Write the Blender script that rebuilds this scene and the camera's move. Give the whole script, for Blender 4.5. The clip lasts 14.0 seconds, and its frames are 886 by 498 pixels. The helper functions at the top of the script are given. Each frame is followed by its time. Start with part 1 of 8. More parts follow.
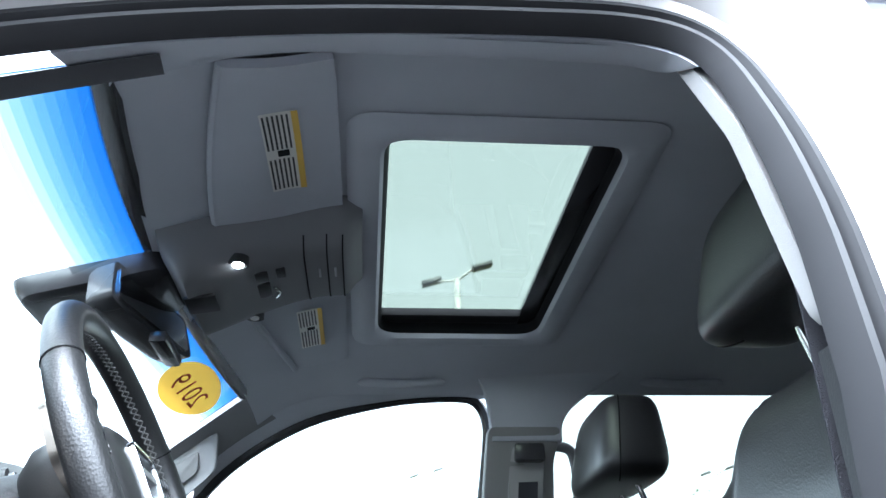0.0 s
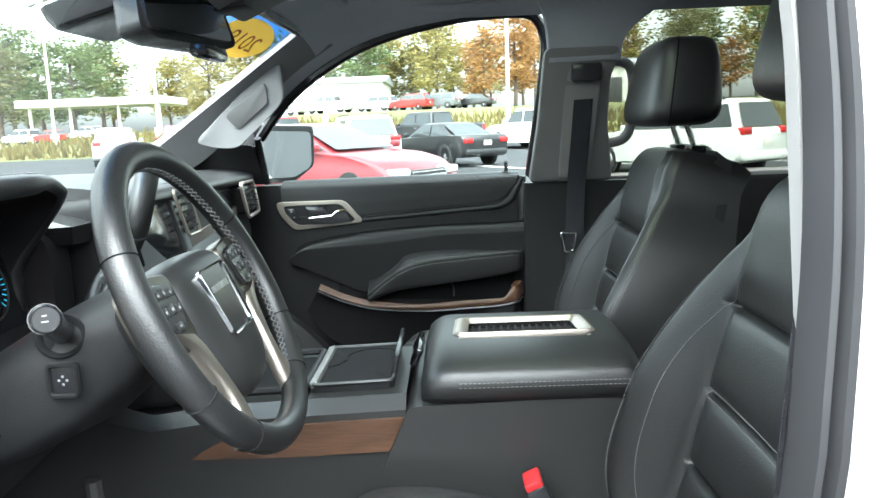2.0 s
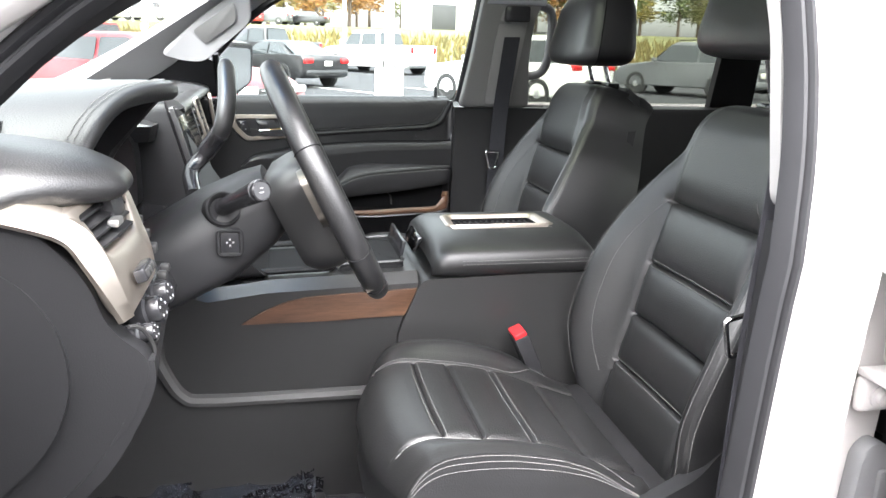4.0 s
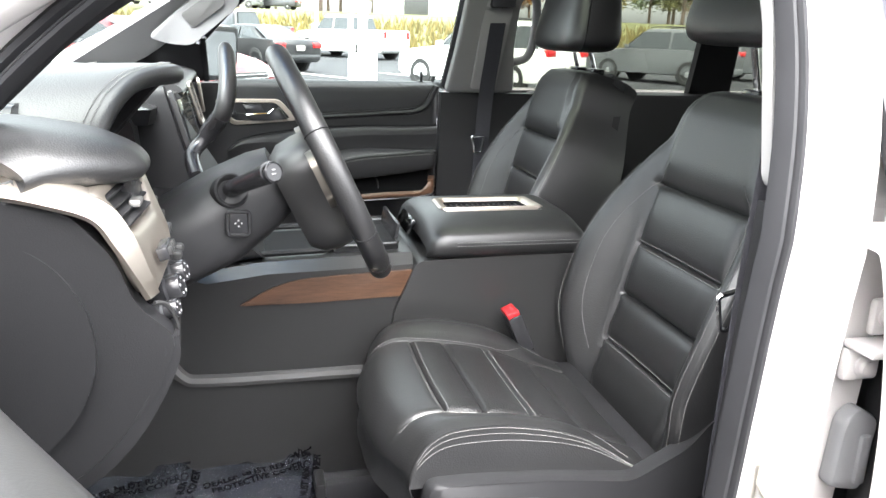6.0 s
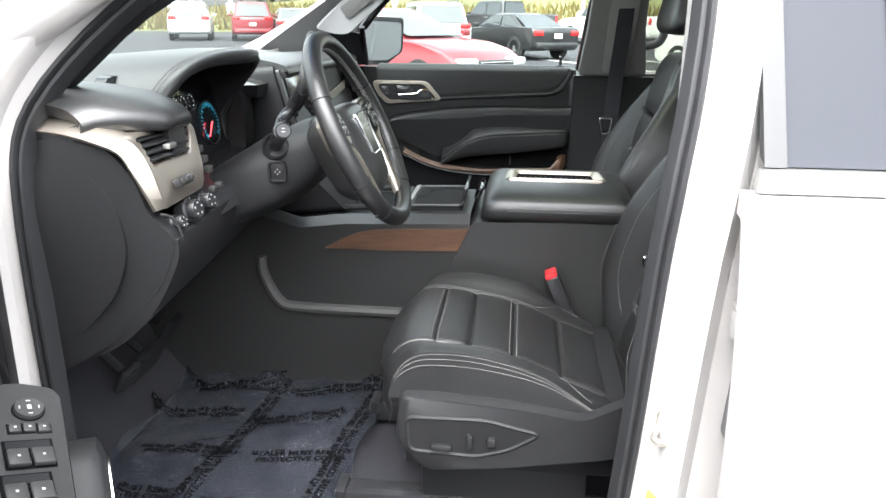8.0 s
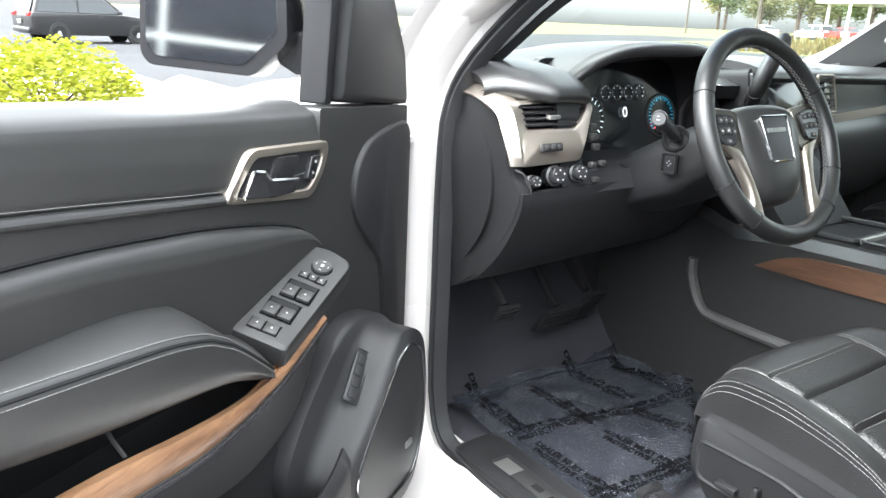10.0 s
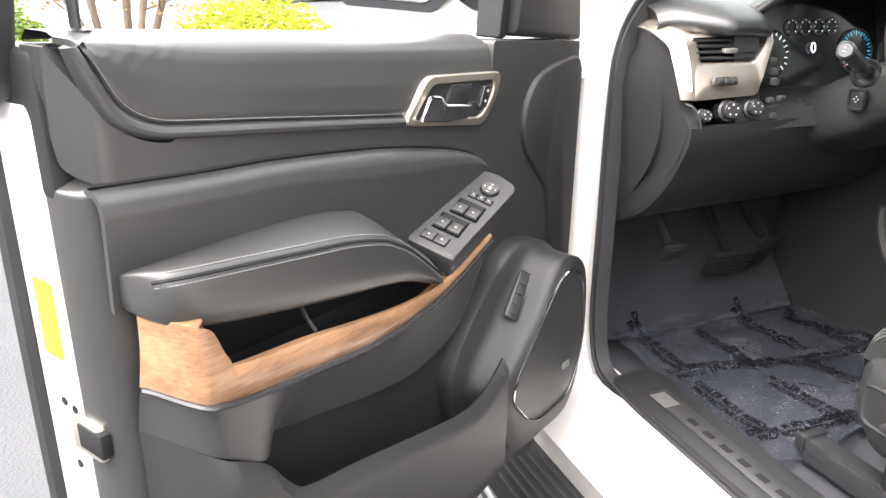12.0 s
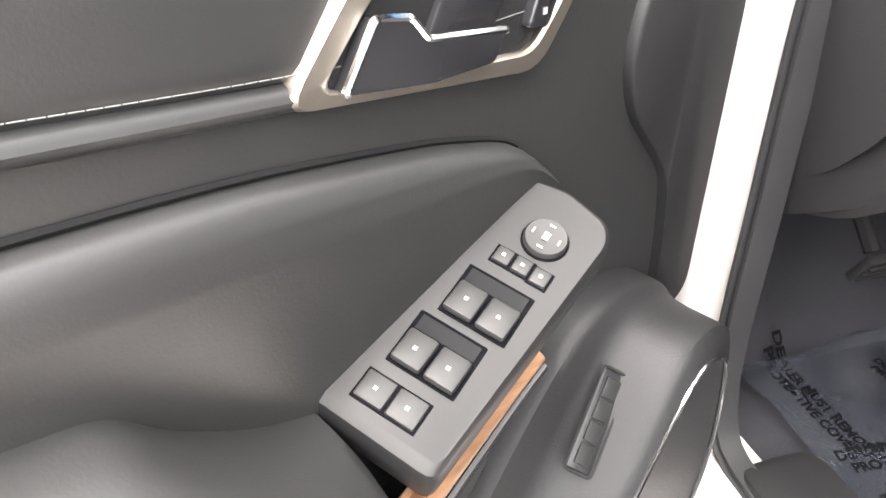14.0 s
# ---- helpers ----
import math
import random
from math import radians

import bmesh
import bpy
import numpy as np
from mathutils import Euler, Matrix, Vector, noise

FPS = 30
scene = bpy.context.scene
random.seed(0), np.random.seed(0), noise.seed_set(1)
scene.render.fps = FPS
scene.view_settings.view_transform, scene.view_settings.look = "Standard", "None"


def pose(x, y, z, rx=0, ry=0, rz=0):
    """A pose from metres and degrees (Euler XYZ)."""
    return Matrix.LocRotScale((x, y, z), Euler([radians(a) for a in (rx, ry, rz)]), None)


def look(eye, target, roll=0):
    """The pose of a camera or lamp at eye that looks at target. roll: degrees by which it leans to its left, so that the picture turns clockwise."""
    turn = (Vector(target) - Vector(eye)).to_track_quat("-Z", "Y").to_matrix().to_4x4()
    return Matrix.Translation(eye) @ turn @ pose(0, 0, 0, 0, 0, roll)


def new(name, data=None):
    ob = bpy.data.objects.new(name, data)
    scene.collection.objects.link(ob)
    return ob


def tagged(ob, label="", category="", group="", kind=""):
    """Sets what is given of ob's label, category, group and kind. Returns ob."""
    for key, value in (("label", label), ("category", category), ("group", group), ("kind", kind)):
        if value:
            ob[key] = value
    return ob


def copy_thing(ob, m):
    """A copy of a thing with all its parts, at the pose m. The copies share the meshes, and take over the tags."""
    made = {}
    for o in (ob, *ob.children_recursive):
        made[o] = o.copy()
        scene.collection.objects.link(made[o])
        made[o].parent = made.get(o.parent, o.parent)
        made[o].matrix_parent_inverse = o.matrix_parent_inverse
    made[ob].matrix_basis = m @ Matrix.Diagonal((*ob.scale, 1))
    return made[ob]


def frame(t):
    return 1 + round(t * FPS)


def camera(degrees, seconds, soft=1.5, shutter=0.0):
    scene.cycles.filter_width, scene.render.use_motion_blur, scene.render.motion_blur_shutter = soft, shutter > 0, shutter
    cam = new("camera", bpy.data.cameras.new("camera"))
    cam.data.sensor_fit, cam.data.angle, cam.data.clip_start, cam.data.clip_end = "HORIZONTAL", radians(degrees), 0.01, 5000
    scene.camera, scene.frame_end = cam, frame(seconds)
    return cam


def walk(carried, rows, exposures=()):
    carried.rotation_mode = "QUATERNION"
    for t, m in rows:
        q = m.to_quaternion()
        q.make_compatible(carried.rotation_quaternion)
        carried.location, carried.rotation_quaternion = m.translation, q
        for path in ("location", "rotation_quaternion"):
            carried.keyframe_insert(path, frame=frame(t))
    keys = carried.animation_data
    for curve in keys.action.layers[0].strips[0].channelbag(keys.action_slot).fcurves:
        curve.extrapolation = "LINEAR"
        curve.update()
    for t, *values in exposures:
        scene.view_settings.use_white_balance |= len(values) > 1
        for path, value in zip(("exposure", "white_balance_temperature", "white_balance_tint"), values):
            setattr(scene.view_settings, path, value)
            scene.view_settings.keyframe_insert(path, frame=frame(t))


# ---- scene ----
cam = camera(60.6, 14.0)
PATH = [
    (0, (-0.132, -1.196, 1.114), (0.052, 0.541, 2.082), -1.8),
    (0.5, (-0.123, -1.209, 1.12), (0.106, 0.499, 2.129), -2.0),
    (1, (-0.108, -1.217, 1.128), (0.090, 0.579, 1.978), -2.2),
    (1.5, (-0.106, -1.223, 1.304), (-0.026, 0.772, 1.412), -1.2),
    (2, (-0.073, -1.266, 1.455), (-0.109, 0.709, 1.137), -2.2),
    (2.5, (-0.068, -1.289, 1.422), (-0.094, 0.659, 0.969), -0.3),
    (2.7, (-0.111, -1.351, 1.435), (-0.083, 0.594, 0.97), 0.1),
    (4.8, (-0.47, -1.572, 1.476), (0.032, 0.29, 0.946), 1.7),
    (5, (-0.469, -1.575, 1.474), (0.033, 0.286, 0.942), 1.6),
    (5.5, (-0.468, -1.579, 1.475), (0.032, 0.286, 0.95), 1.5),
    (6, (-0.463, -1.58, 1.473), (0.011, 0.285, 0.928), 1.9),
    (6.5, (-0.413, -1.598, 1.473), (-0.083, 0.289, 0.898), 1.5),
    (7, (-0.201, -1.627, 1.462), (-0.114, 0.291, 0.905), 0.9),
    (7.5, (-0.095, -1.719, 1.472), (-0.196, 0.197, 0.909), 0.7),
    (8, (-0.056, -1.825, 1.482), (-0.244, 0.077, 0.894), 0.7),
    (8.5, (-0.03, -1.821, 1.484), (-0.418, 0.047, 0.884), 0.2),
    (9, (0.081, -1.719, 1.45), (-0.844, -0.039, 0.883), 0.5),
    (9.2, (0.139, -1.679, 1.441), (-0.987, -0.124, 0.879), 1.5),
    (11.3, (0.62, -1.636, 1.436), (-1.091, -0.812, 0.811), 0.9),
    (11.5, (0.597, -1.656, 1.433), (-1.126, -0.869, 0.791), 1.0),
    (12, (0.474, -1.67, 1.415), (-1.264, -0.967, 0.717), 0.8),
    (12.5, (0.21, -1.559, 1.399), (-1.535, -0.947, 0.638), 0.0),
    (13, (0.007, -1.467, 1.374), (-1.703, -0.924, 0.489), 0.2),
    (13.5, (-0.137, -1.396, 1.354), (-1.81, -0.869, 0.393), 0.5),
    (14, (-0.173, -1.364, 1.338), (-1.797, -0.861, 0.285), 0.5),
]
walk(cam, [(t, look(eye, target, roll)) for t, eye, target, roll in PATH],
     exposures=[(0.0, 3.42, 5450, 6), (0.9, 3.05, 5400, 2), (1.6, 2.9, 5900, 0), (2.1, 3.3, 6000, 2), (2.6, 3.6, 6250, 15), (5.0, 3.62, 6400, 10), (6.0, 3.62, 6400, 10), (7.0, 3.58, 6350, 9), (8.0, 3.1, 6300, 8), (9.0, 3.22, 6100, 6), (11.5, 3.45, 6600, 9), (12.5, 3.7, 6800, 12), (14.0, 3.95, 6850, 12)])

# ---- world and light ----
world = bpy.data.worlds.new("overcast_sky")
scene.world = world
world.use_nodes = True
wn, wl = world.node_tree.nodes, world.node_tree.links
wn.clear()
sky = wn.new("ShaderNodeTexSky")
sky.sky_type, sky.sun_disc = "NISHITA", False
sky.sun_elevation, sky.sun_rotation = radians(62), radians(186)
sky.dust_density, sky.ozone_density = 4.0, 0.6
grey = wn.new("ShaderNodeHueSaturation")
grey.inputs["Saturation"].default_value = 0.16
bg = wn.new("ShaderNodeBackground")
bg.inputs["Strength"].default_value = 0.15
wout = wn.new("ShaderNodeOutputWorld")
wl.new(sky.outputs["Color"], grey.inputs["Color"])
wl.new(grey.outputs["Color"], bg.inputs["Color"])
wl.new(bg.outputs["Background"], wout.inputs["Surface"])

sun_data = bpy.data.lights.new("sun", "SUN")
sun_data.energy, sun_data.angle, sun_data.color = 1.35, radians(110), (1.0, 0.97, 0.93)
sun = new("sun", sun_data)
sun.matrix_world = look((-1, -9, 17), (0, 0, 0))

# ---- materials ----
def material(name, colour, rough=0.6, metal=0.0, grain=0.0, scale=200.0, vary=0.12, stain=3.0, coat=0.0, spec=0.5, kind="noise", depth=0.001):
    """A surface with a fine relief (grain) and slow changes of tone (vary)."""
    m = bpy.data.materials.new(name)
    m.use_nodes = True
    n, l = m.node_tree.nodes, m.node_tree.links
    b = n["Principled BSDF"]
    b.inputs["Roughness"].default_value, b.inputs["Metallic"].default_value = rough, metal
    b.inputs["Coat Weight"].default_value, b.inputs["Specular IOR Level"].default_value = coat, spec
    co = n.new("ShaderNodeTexCoord")
    slow = n.new("ShaderNodeTexNoise")
    slow.inputs["Scale"].default_value, slow.inputs["Detail"].default_value = stain, 5
    l.new(co.outputs["Object"], slow.inputs["Vector"])
    ramp = n.new("ShaderNodeValToRGB")
    e = ramp.color_ramp.elements
    e[0].position, e[1].position = 0.3, 0.7
    e[0].color = (*[c * (1 - vary) for c in colour], 1)
    e[1].color = (*[min(1, c * (1 + vary)) for c in colour], 1)
    l.new(slow.outputs["Fac"], ramp.inputs["Fac"])
    l.new(ramp.outputs["Color"], b.inputs["Base Color"])
    dirt = n.new("ShaderNodeMapRange")
    dirt.inputs["To Min"].default_value, dirt.inputs["To Max"].default_value = max(0, rough - 0.07), min(1, rough + 0.07)
    l.new(slow.outputs["Fac"], dirt.inputs["Value"])
    l.new(dirt.outputs["Result"], b.inputs["Roughness"])
    if grain:
        if kind == "voronoi":
            fine = n.new("ShaderNodeTexVoronoi")
            fine.inputs["Scale"].default_value = scale
            out = fine.outputs["Distance"]
        elif kind == "weave":
            fine = n.new("ShaderNodeTexWave")
            fine.inputs["Scale"].default_value, fine.inputs["Distortion"].default_value = scale, 0.6
            out = fine.outputs["Fac"]
        else:
            fine = n.new("ShaderNodeTexNoise")
            fine.inputs["Scale"].default_value, fine.inputs["Detail"].default_value = scale, 3
            out = fine.outputs["Fac"]
        l.new(co.outputs["Object"], fine.inputs["Vector"])
        bump = n.new("ShaderNodeBump")
        bump.inputs["Strength"].default_value, bump.inputs["Distance"].default_value = grain, depth
        l.new(out, bump.inputs["Height"])
        l.new(bump.outputs["Normal"], b.inputs["Normal"])
    return m


def wood_material(name, light, dark, scale=9.0):
    """Open pore veneer: a broad soft figure, fine fibres along the length and short dark pores."""
    m = bpy.data.materials.new(name)
    m.use_nodes = True
    n, l = m.node_tree.nodes, m.node_tree.links
    b = n["Principled BSDF"]
    b.inputs["Roughness"].default_value, b.inputs["Coat Weight"].default_value = 0.42, 0.15
    co = n.new("ShaderNodeTexCoord")

    def noise(stretch, freq, detail, distort):
        mp, f = n.new("ShaderNodeMapping"), n.new("ShaderNodeTexNoise")
        mp.inputs["Scale"].default_value = stretch
        f.inputs["Scale"].default_value, f.inputs["Detail"].default_value, f.inputs["Distortion"].default_value = freq, detail, distort
        l.new(co.outputs["Object"], mp.inputs["Vector"])
        l.new(mp.outputs["Vector"], f.inputs["Vector"])
        return f.outputs["Fac"]

    def blend(a, c, w):
        mix = n.new("ShaderNodeMix")
        mix.data_type = "FLOAT"
        mix.inputs[0].default_value = w
        l.new(a, mix.inputs[2])
        l.new(c, mix.inputs[3])
        return mix.outputs[0]

    figure, fibre, pore = noise((1, 2, 3.5), scale * 2.2, 3, 1.2), noise((1, 4, 16), 22, 5, 0.4), noise((1, 6, 26), 60, 2, 0)
    tone = blend(blend(figure, fibre, 0.45), pore, 0.22)
    r = n.new("ShaderNodeValToRGB")
    r.color_ramp.elements[0].color, r.color_ramp.elements[1].color = (*dark, 1), (*light, 1)
    r.color_ramp.elements[0].position, r.color_ramp.elements[1].position = 0.36, 0.64
    l.new(tone, r.inputs["Fac"])
    l.new(r.outputs["Color"], b.inputs["Base Color"])
    bump = n.new("ShaderNodeBump")
    bump.inputs["Strength"].default_value, bump.inputs["Distance"].default_value = 0.3, 0.0006
    l.new(pore, bump.inputs["Height"])
    l.new(bump.outputs["Normal"], b.inputs["Normal"])
    return m


def glass_material(name, tint, rough=0.0, gloss=0.08):
    """A thin pane: mostly clear, tinted, with a reflection that grows at grazing angles."""
    m = bpy.data.materials.new(name)
    m.use_nodes = True
    n, l = m.node_tree.nodes, m.node_tree.links
    n.clear()
    t, g, mix, f, p, o = (n.new(k) for k in ("ShaderNodeBsdfTransparent", "ShaderNodeBsdfGlossy", "ShaderNodeMixShader", "ShaderNodeLayerWeight", "ShaderNodeMath", "ShaderNodeOutputMaterial"))
    t.inputs["Color"].default_value, g.inputs["Roughness"].default_value = (*tint, 1), rough
    f.inputs["Blend"].default_value = 0.5
    p.operation, p.use_clamp = "POWER", True
    p.inputs[1].default_value = 4.0
    add = n.new("ShaderNodeMath")
    add.operation, add.use_clamp = "MULTIPLY_ADD", True
    add.inputs[1].default_value, add.inputs[2].default_value = 0.85, gloss * 0.6
    l.new(f.outputs["Facing"], p.inputs[0])
    l.new(p.outputs[0], add.inputs[0])
    l.new(add.outputs[0], mix.inputs["Fac"])
    l.new(t.outputs["BSDF"], mix.inputs[1])
    l.new(g.outputs["BSDF"], mix.inputs[2])
    l.new(mix.outputs["Shader"], o.inputs["Surface"])
    return m


def glow_material(name, colour, strength):
    m = bpy.data.materials.new(name)
    m.use_nodes = True
    b = m.node_tree.nodes["Principled BSDF"]
    b.inputs["Base Color"].default_value = (*colour, 1)
    b.inputs["Emission Color"].default_value, b.inputs["Emission Strength"].default_value = (*colour, 1), strength
    return m


LEATHER = material("black_leather", (0.012, 0.012, 0.0125), 0.40, spec=0.80, grain=0.35, scale=420, vary=0.15, kind="voronoi", depth=0.0006, stain=6)
PERFORATED = material("perforated_leather", (0.012, 0.012, 0.0125), 0.46, grain=0.5, scale=300, vary=0.1, kind="voronoi", depth=0.001)
SOFT = material("soft_black_vinyl", (0.024, 0.024, 0.0242), 0.40, spec=0.6, grain=0.2, scale=520, vary=0.1, depth=0.0005)
PLASTIC = material("grained_black_plastic", (0.015, 0.015, 0.0162), 0.48, grain=0.5, scale=650, vary=0.12, depth=0.0005, spec=0.32)
GLOSSBLACK = material("smooth_black_plastic", (0.022, 0.022, 0.024), 0.22, vary=0.05)
SWITCH = material("grey_switch_panel", (0.019, 0.019, 0.0195), 0.42, spec=0.28, grain=0.1, scale=900, vary=0.05, depth=0.0003)
BUTTON = material("grey_button_plastic", (0.030, 0.030, 0.030), 0.40, vary=0.05, spec=0.3)
CHAMPAGNE = material("champagne_metal_trim", (0.50, 0.45, 0.395), 0.42, 1.0, grain=0.08, scale=800, vary=0.06)
BRONZE = material("dark_bronze_metal", (0.17, 0.155, 0.135), 0.36, 1.0, grain=0.08, scale=800, vary=0.06)
DEEP = material("deep_black_rubber", (0.016, 0.016, 0.017), 0.8, spec=0.12, grain=0.4, scale=600, vary=0.2)
CHROME = material("chrome", (0.8, 0.8, 0.8), 0.1, 1.0, vary=0.03)
SILVER = material("satin_silver", (0.40, 0.40, 0.39), 0.42, 0.9, vary=0.05)
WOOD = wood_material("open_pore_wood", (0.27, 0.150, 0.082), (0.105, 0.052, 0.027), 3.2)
# the same veneer toned darker: the cabin's shade is put into its colour
SHADEDWOOD = wood_material("shaded_wood_trim", (0.13, 0.066, 0.038), (0.055, 0.028, 0.017), 2.6)
CARPET = material("black_carpet", (0.046, 0.046, 0.053), 0.95, grain=0.9, scale=900, vary=0.2, spec=0.1, depth=0.003)
HEADLINER = material("charcoal_headliner_cloth", (0.40, 0.412, 0.445), 0.92, grain=0.35, scale=900, vary=0.07, spec=0.15, depth=0.0008)
RAIL = material("grey_moulded_rail", (0.065, 0.064, 0.064), 0.55, grain=0.3, scale=700, vary=0.06)
BPILLAR = material("grey_centre_pillar_trim", (0.19, 0.188, 0.186), 0.65, grain=0.3, scale=700, vary=0.05)
MIDTRIM = material("mid_grey_trim", (0.27, 0.265, 0.26), 0.65, grain=0.3, scale=700, vary=0.05)
BLACKCHROME = material("dark_chrome", (0.10, 0.10, 0.105), 0.12, 1.0, vary=0.05)
PILLARTRIM = material("grey_pillar_trim", (0.16, 0.16, 0.165), 0.7, grain=0.3, scale=700, vary=0.06)
PAINT = material("white_pearl_paint", (0.52, 0.497, 0.485), 0.28, coat=0.5, vary=0.02, stain=1.2)
RUBBER = material("black_rubber_seal", (0.020, 0.020, 0.022), 0.6, spec=0.3, vary=0.15, stain=9)
STITCH = material("pale_grey_thread", (0.16, 0.16, 0.157), 0.85, spec=0.2)
SEATSTITCH = material("white_seat_thread", (0.15, 0.15, 0.147), 0.85, spec=0.2)
RED = material("red_plastic", (0.55, 0.02, 0.025), 0.4)
METAL = material("zinc_steel", (0.55, 0.52, 0.46), 0.35, 0.9, vary=0.1)
LABEL = material("white_label", (0.62, 0.6, 0.55), 0.6)
LABELYELLOW = material("amber_label", (0.6, 0.38, 0.06), 0.6)
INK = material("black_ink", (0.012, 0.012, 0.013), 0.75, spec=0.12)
PRINT = material("matt_black_print", (0.005, 0.005, 0.006), 0.9, spec=0.03)
WHITEINK = material("white_print", (0.34, 0.34, 0.34), 0.7, spec=0.2)
GLASS = glass_material("clear_glass", (0.90, 0.94, 0.92))
WINDSHIELD = glass_material("windshield_glass", (0.86, 0.92, 0.89))
SHADEBAND = [glass_material("blue_shade_band", (0.30 * 0.035 ** (k / 9), 0.34 * 0.18 ** (k / 9), 0.36 * 0.56 ** (k / 9))) for k in range(10)]
PRIVACY = glass_material("privacy_glass", (0.52, 0.54, 0.50))
PLATEMETAL = material("grey_satin_metal", (0.075, 0.075, 0.077), 0.42, 0.8, vary=0.06)
SUNROOF = glass_material("sunroof_glass", (0.44, 0.468, 0.412))
DARKPANE = material("dark_tinted_pane", (0.04, 0.042, 0.05), 0.06, vary=0.03, spec=0.10)
MIRROR = material("mirror_silver", (0.85, 0.87, 0.87), 0.02, 1.0, vary=0.0)
SCREEN = material("dark_display", (0.01, 0.011, 0.013), 0.12, vary=0.02)


def film_material(name):
    """Thin clear sheeting, a little milky, with a gloss that breaks up on its creases."""
    m = bpy.data.materials.new(name)
    m.use_nodes = True
    n, l = m.node_tree.nodes, m.node_tree.links
    b, o = n["Principled BSDF"], n["Material Output"]
    b.inputs["Base Color"].default_value = (0.042, 0.047, 0.062, 1)
    b.inputs["Roughness"].default_value, b.inputs["Specular IOR Level"].default_value = 0.06, 1.0
    co, noise, bump = n.new("ShaderNodeTexCoord"), n.new("ShaderNodeTexNoise"), n.new("ShaderNodeBump")
    noise.inputs["Scale"].default_value, noise.inputs["Detail"].default_value, noise.inputs["Distortion"].default_value = 13, 5, 1.4
    bump.inputs["Strength"].default_value, bump.inputs["Distance"].default_value = 0.9, 0.011
    cell, both = n.new("ShaderNodeTexVoronoi"), n.new("ShaderNodeMath")
    cell.inputs["Scale"].default_value = 15
    both.operation = "ADD"
    warp = n.new("ShaderNodeVectorMath")
    warp.operation = "ADD"
    l.new(co.outputs["Object"], noise.inputs["Vector"])
    l.new(co.outputs["Object"], warp.inputs[0])
    l.new(noise.outputs["Color"], warp.inputs[1])
    l.new(warp.outputs["Vector"], cell.inputs["Vector"])
    l.new(noise.outputs["Fac"], both.inputs[0])
    l.new(cell.outputs["Distance"], both.inputs[1])
    l.new(both.outputs["Value"], bump.inputs["Height"])
    l.new(bump.outputs["Normal"], b.inputs["Normal"])
    t, mix = n.new("ShaderNodeBsdfTransparent"), n.new("ShaderNodeMixShader")
    t.inputs["Color"].default_value = (0.9, 0.92, 0.95, 1)
    mix.inputs["Fac"].default_value = 0.6
    l.new(t.outputs["BSDF"], mix.inputs[1])
    l.new(b.outputs["BSDF"], mix.inputs[2])
    l.new(mix.outputs["Shader"], o.inputs["Surface"])
    return m


def translucent_material(name, colour):
    m = bpy.data.materials.new(name)
    m.use_nodes = True
    n, l = m.node_tree.nodes, m.node_tree.links
    t, mix = n.new("ShaderNodeBsdfTranslucent"), n.new("ShaderNodeMixShader")
    t.inputs["Color"].default_value = (*colour, 1)
    n["Principled BSDF"].inputs["Base Color"].default_value = (*colour, 1)
    l.new(t.outputs["BSDF"], mix.inputs[1])
    l.new(n["Principled BSDF"].outputs["BSDF"], mix.inputs[2])
    l.new(mix.outputs["Shader"], n["Material Output"].inputs["Surface"])
    return m


FILM = film_material("clear_plastic_sheeting")
STICKERYELLOW = translucent_material("yellow_window_sticker", (0.24, 0.15, 0.02))
STICKERRED = translucent_material("red_window_print", (0.16, 0.02, 0.02))

# ---- building helpers ----
V = Vector


def spline(pts, n=8, closed=False):
    """A smooth line through the points, n steps from one to the next."""
    pts = [V(p) for p in pts]
    k, out = len(pts), []
    for i in range(k if closed else k - 1):
        a, b, c, d = (pts[(i + j) % k] if closed else pts[min(max(i + j, 0), k - 1)] for j in (-1, 0, 1, 2))
        for s in range(n):
            t = s / n
            out.append(0.5 * (2 * b + (c - a) * t + (2 * a - 5 * b + 4 * c - d) * t * t + (3 * b - a - 3 * c + d) * t ** 3))
    if not closed:
        out.append(pts[-1])
    return out


def rounded(pts, r, n=4):
    """A closed outline with its corners rounded by r."""
    pts, out = [V(p) for p in pts], []
    for i, p in enumerate(pts):
        a, b = pts[i - 1] - p, pts[(i + 1) % len(pts)] - p
        ra = min(r, a.length * 0.45, b.length * 0.45)
        s, e = p + a.normalized() * ra, p + b.normalized() * ra
        for j in range(n + 1):
            t = j / n
            out.append((1 - t) ** 2 * s + 2 * t * (1 - t) * p + t * t * e)
    return out


def loft(bm, rings, closed=False, caps=False):
    rows = [[bm.verts.new(p) for p in ring] for ring in rings]
    k = len(rows[0])
    for a, b in zip(rows, rows[1:]):
        for i in range(k if closed else k - 1):
            j = (i + 1) % k
            bm.faces.new((a[i], a[j], b[j], b[i]))
    if caps:
        bm.faces.new(rows[0][::-1])
        bm.faces.new(rows[-1])
    return bm


def slab(bm, outline, off, bevel=0.0):
    """A plate: the outline carried along off; the far rim drawn in by bevel."""
    outline, off = [V(p) for p in outline], V(off)
    c = sum(outline, V((0, 0, 0))) / len(outline)
    if not bevel:
        return loft(bm, [outline, [p + off for p in outline]], True, True)
    size = max((p - c).length for p in outline)
    rings = [outline]
    for h, s in ((1 - min(0.9, bevel / off.length), 0), (1 - 0.3 * bevel / off.length, 0.3), (1, 1)):
        rings.append([p + off * h - (p - c) * (bevel * s / size) for p in outline])
    return loft(bm, rings, True, True)


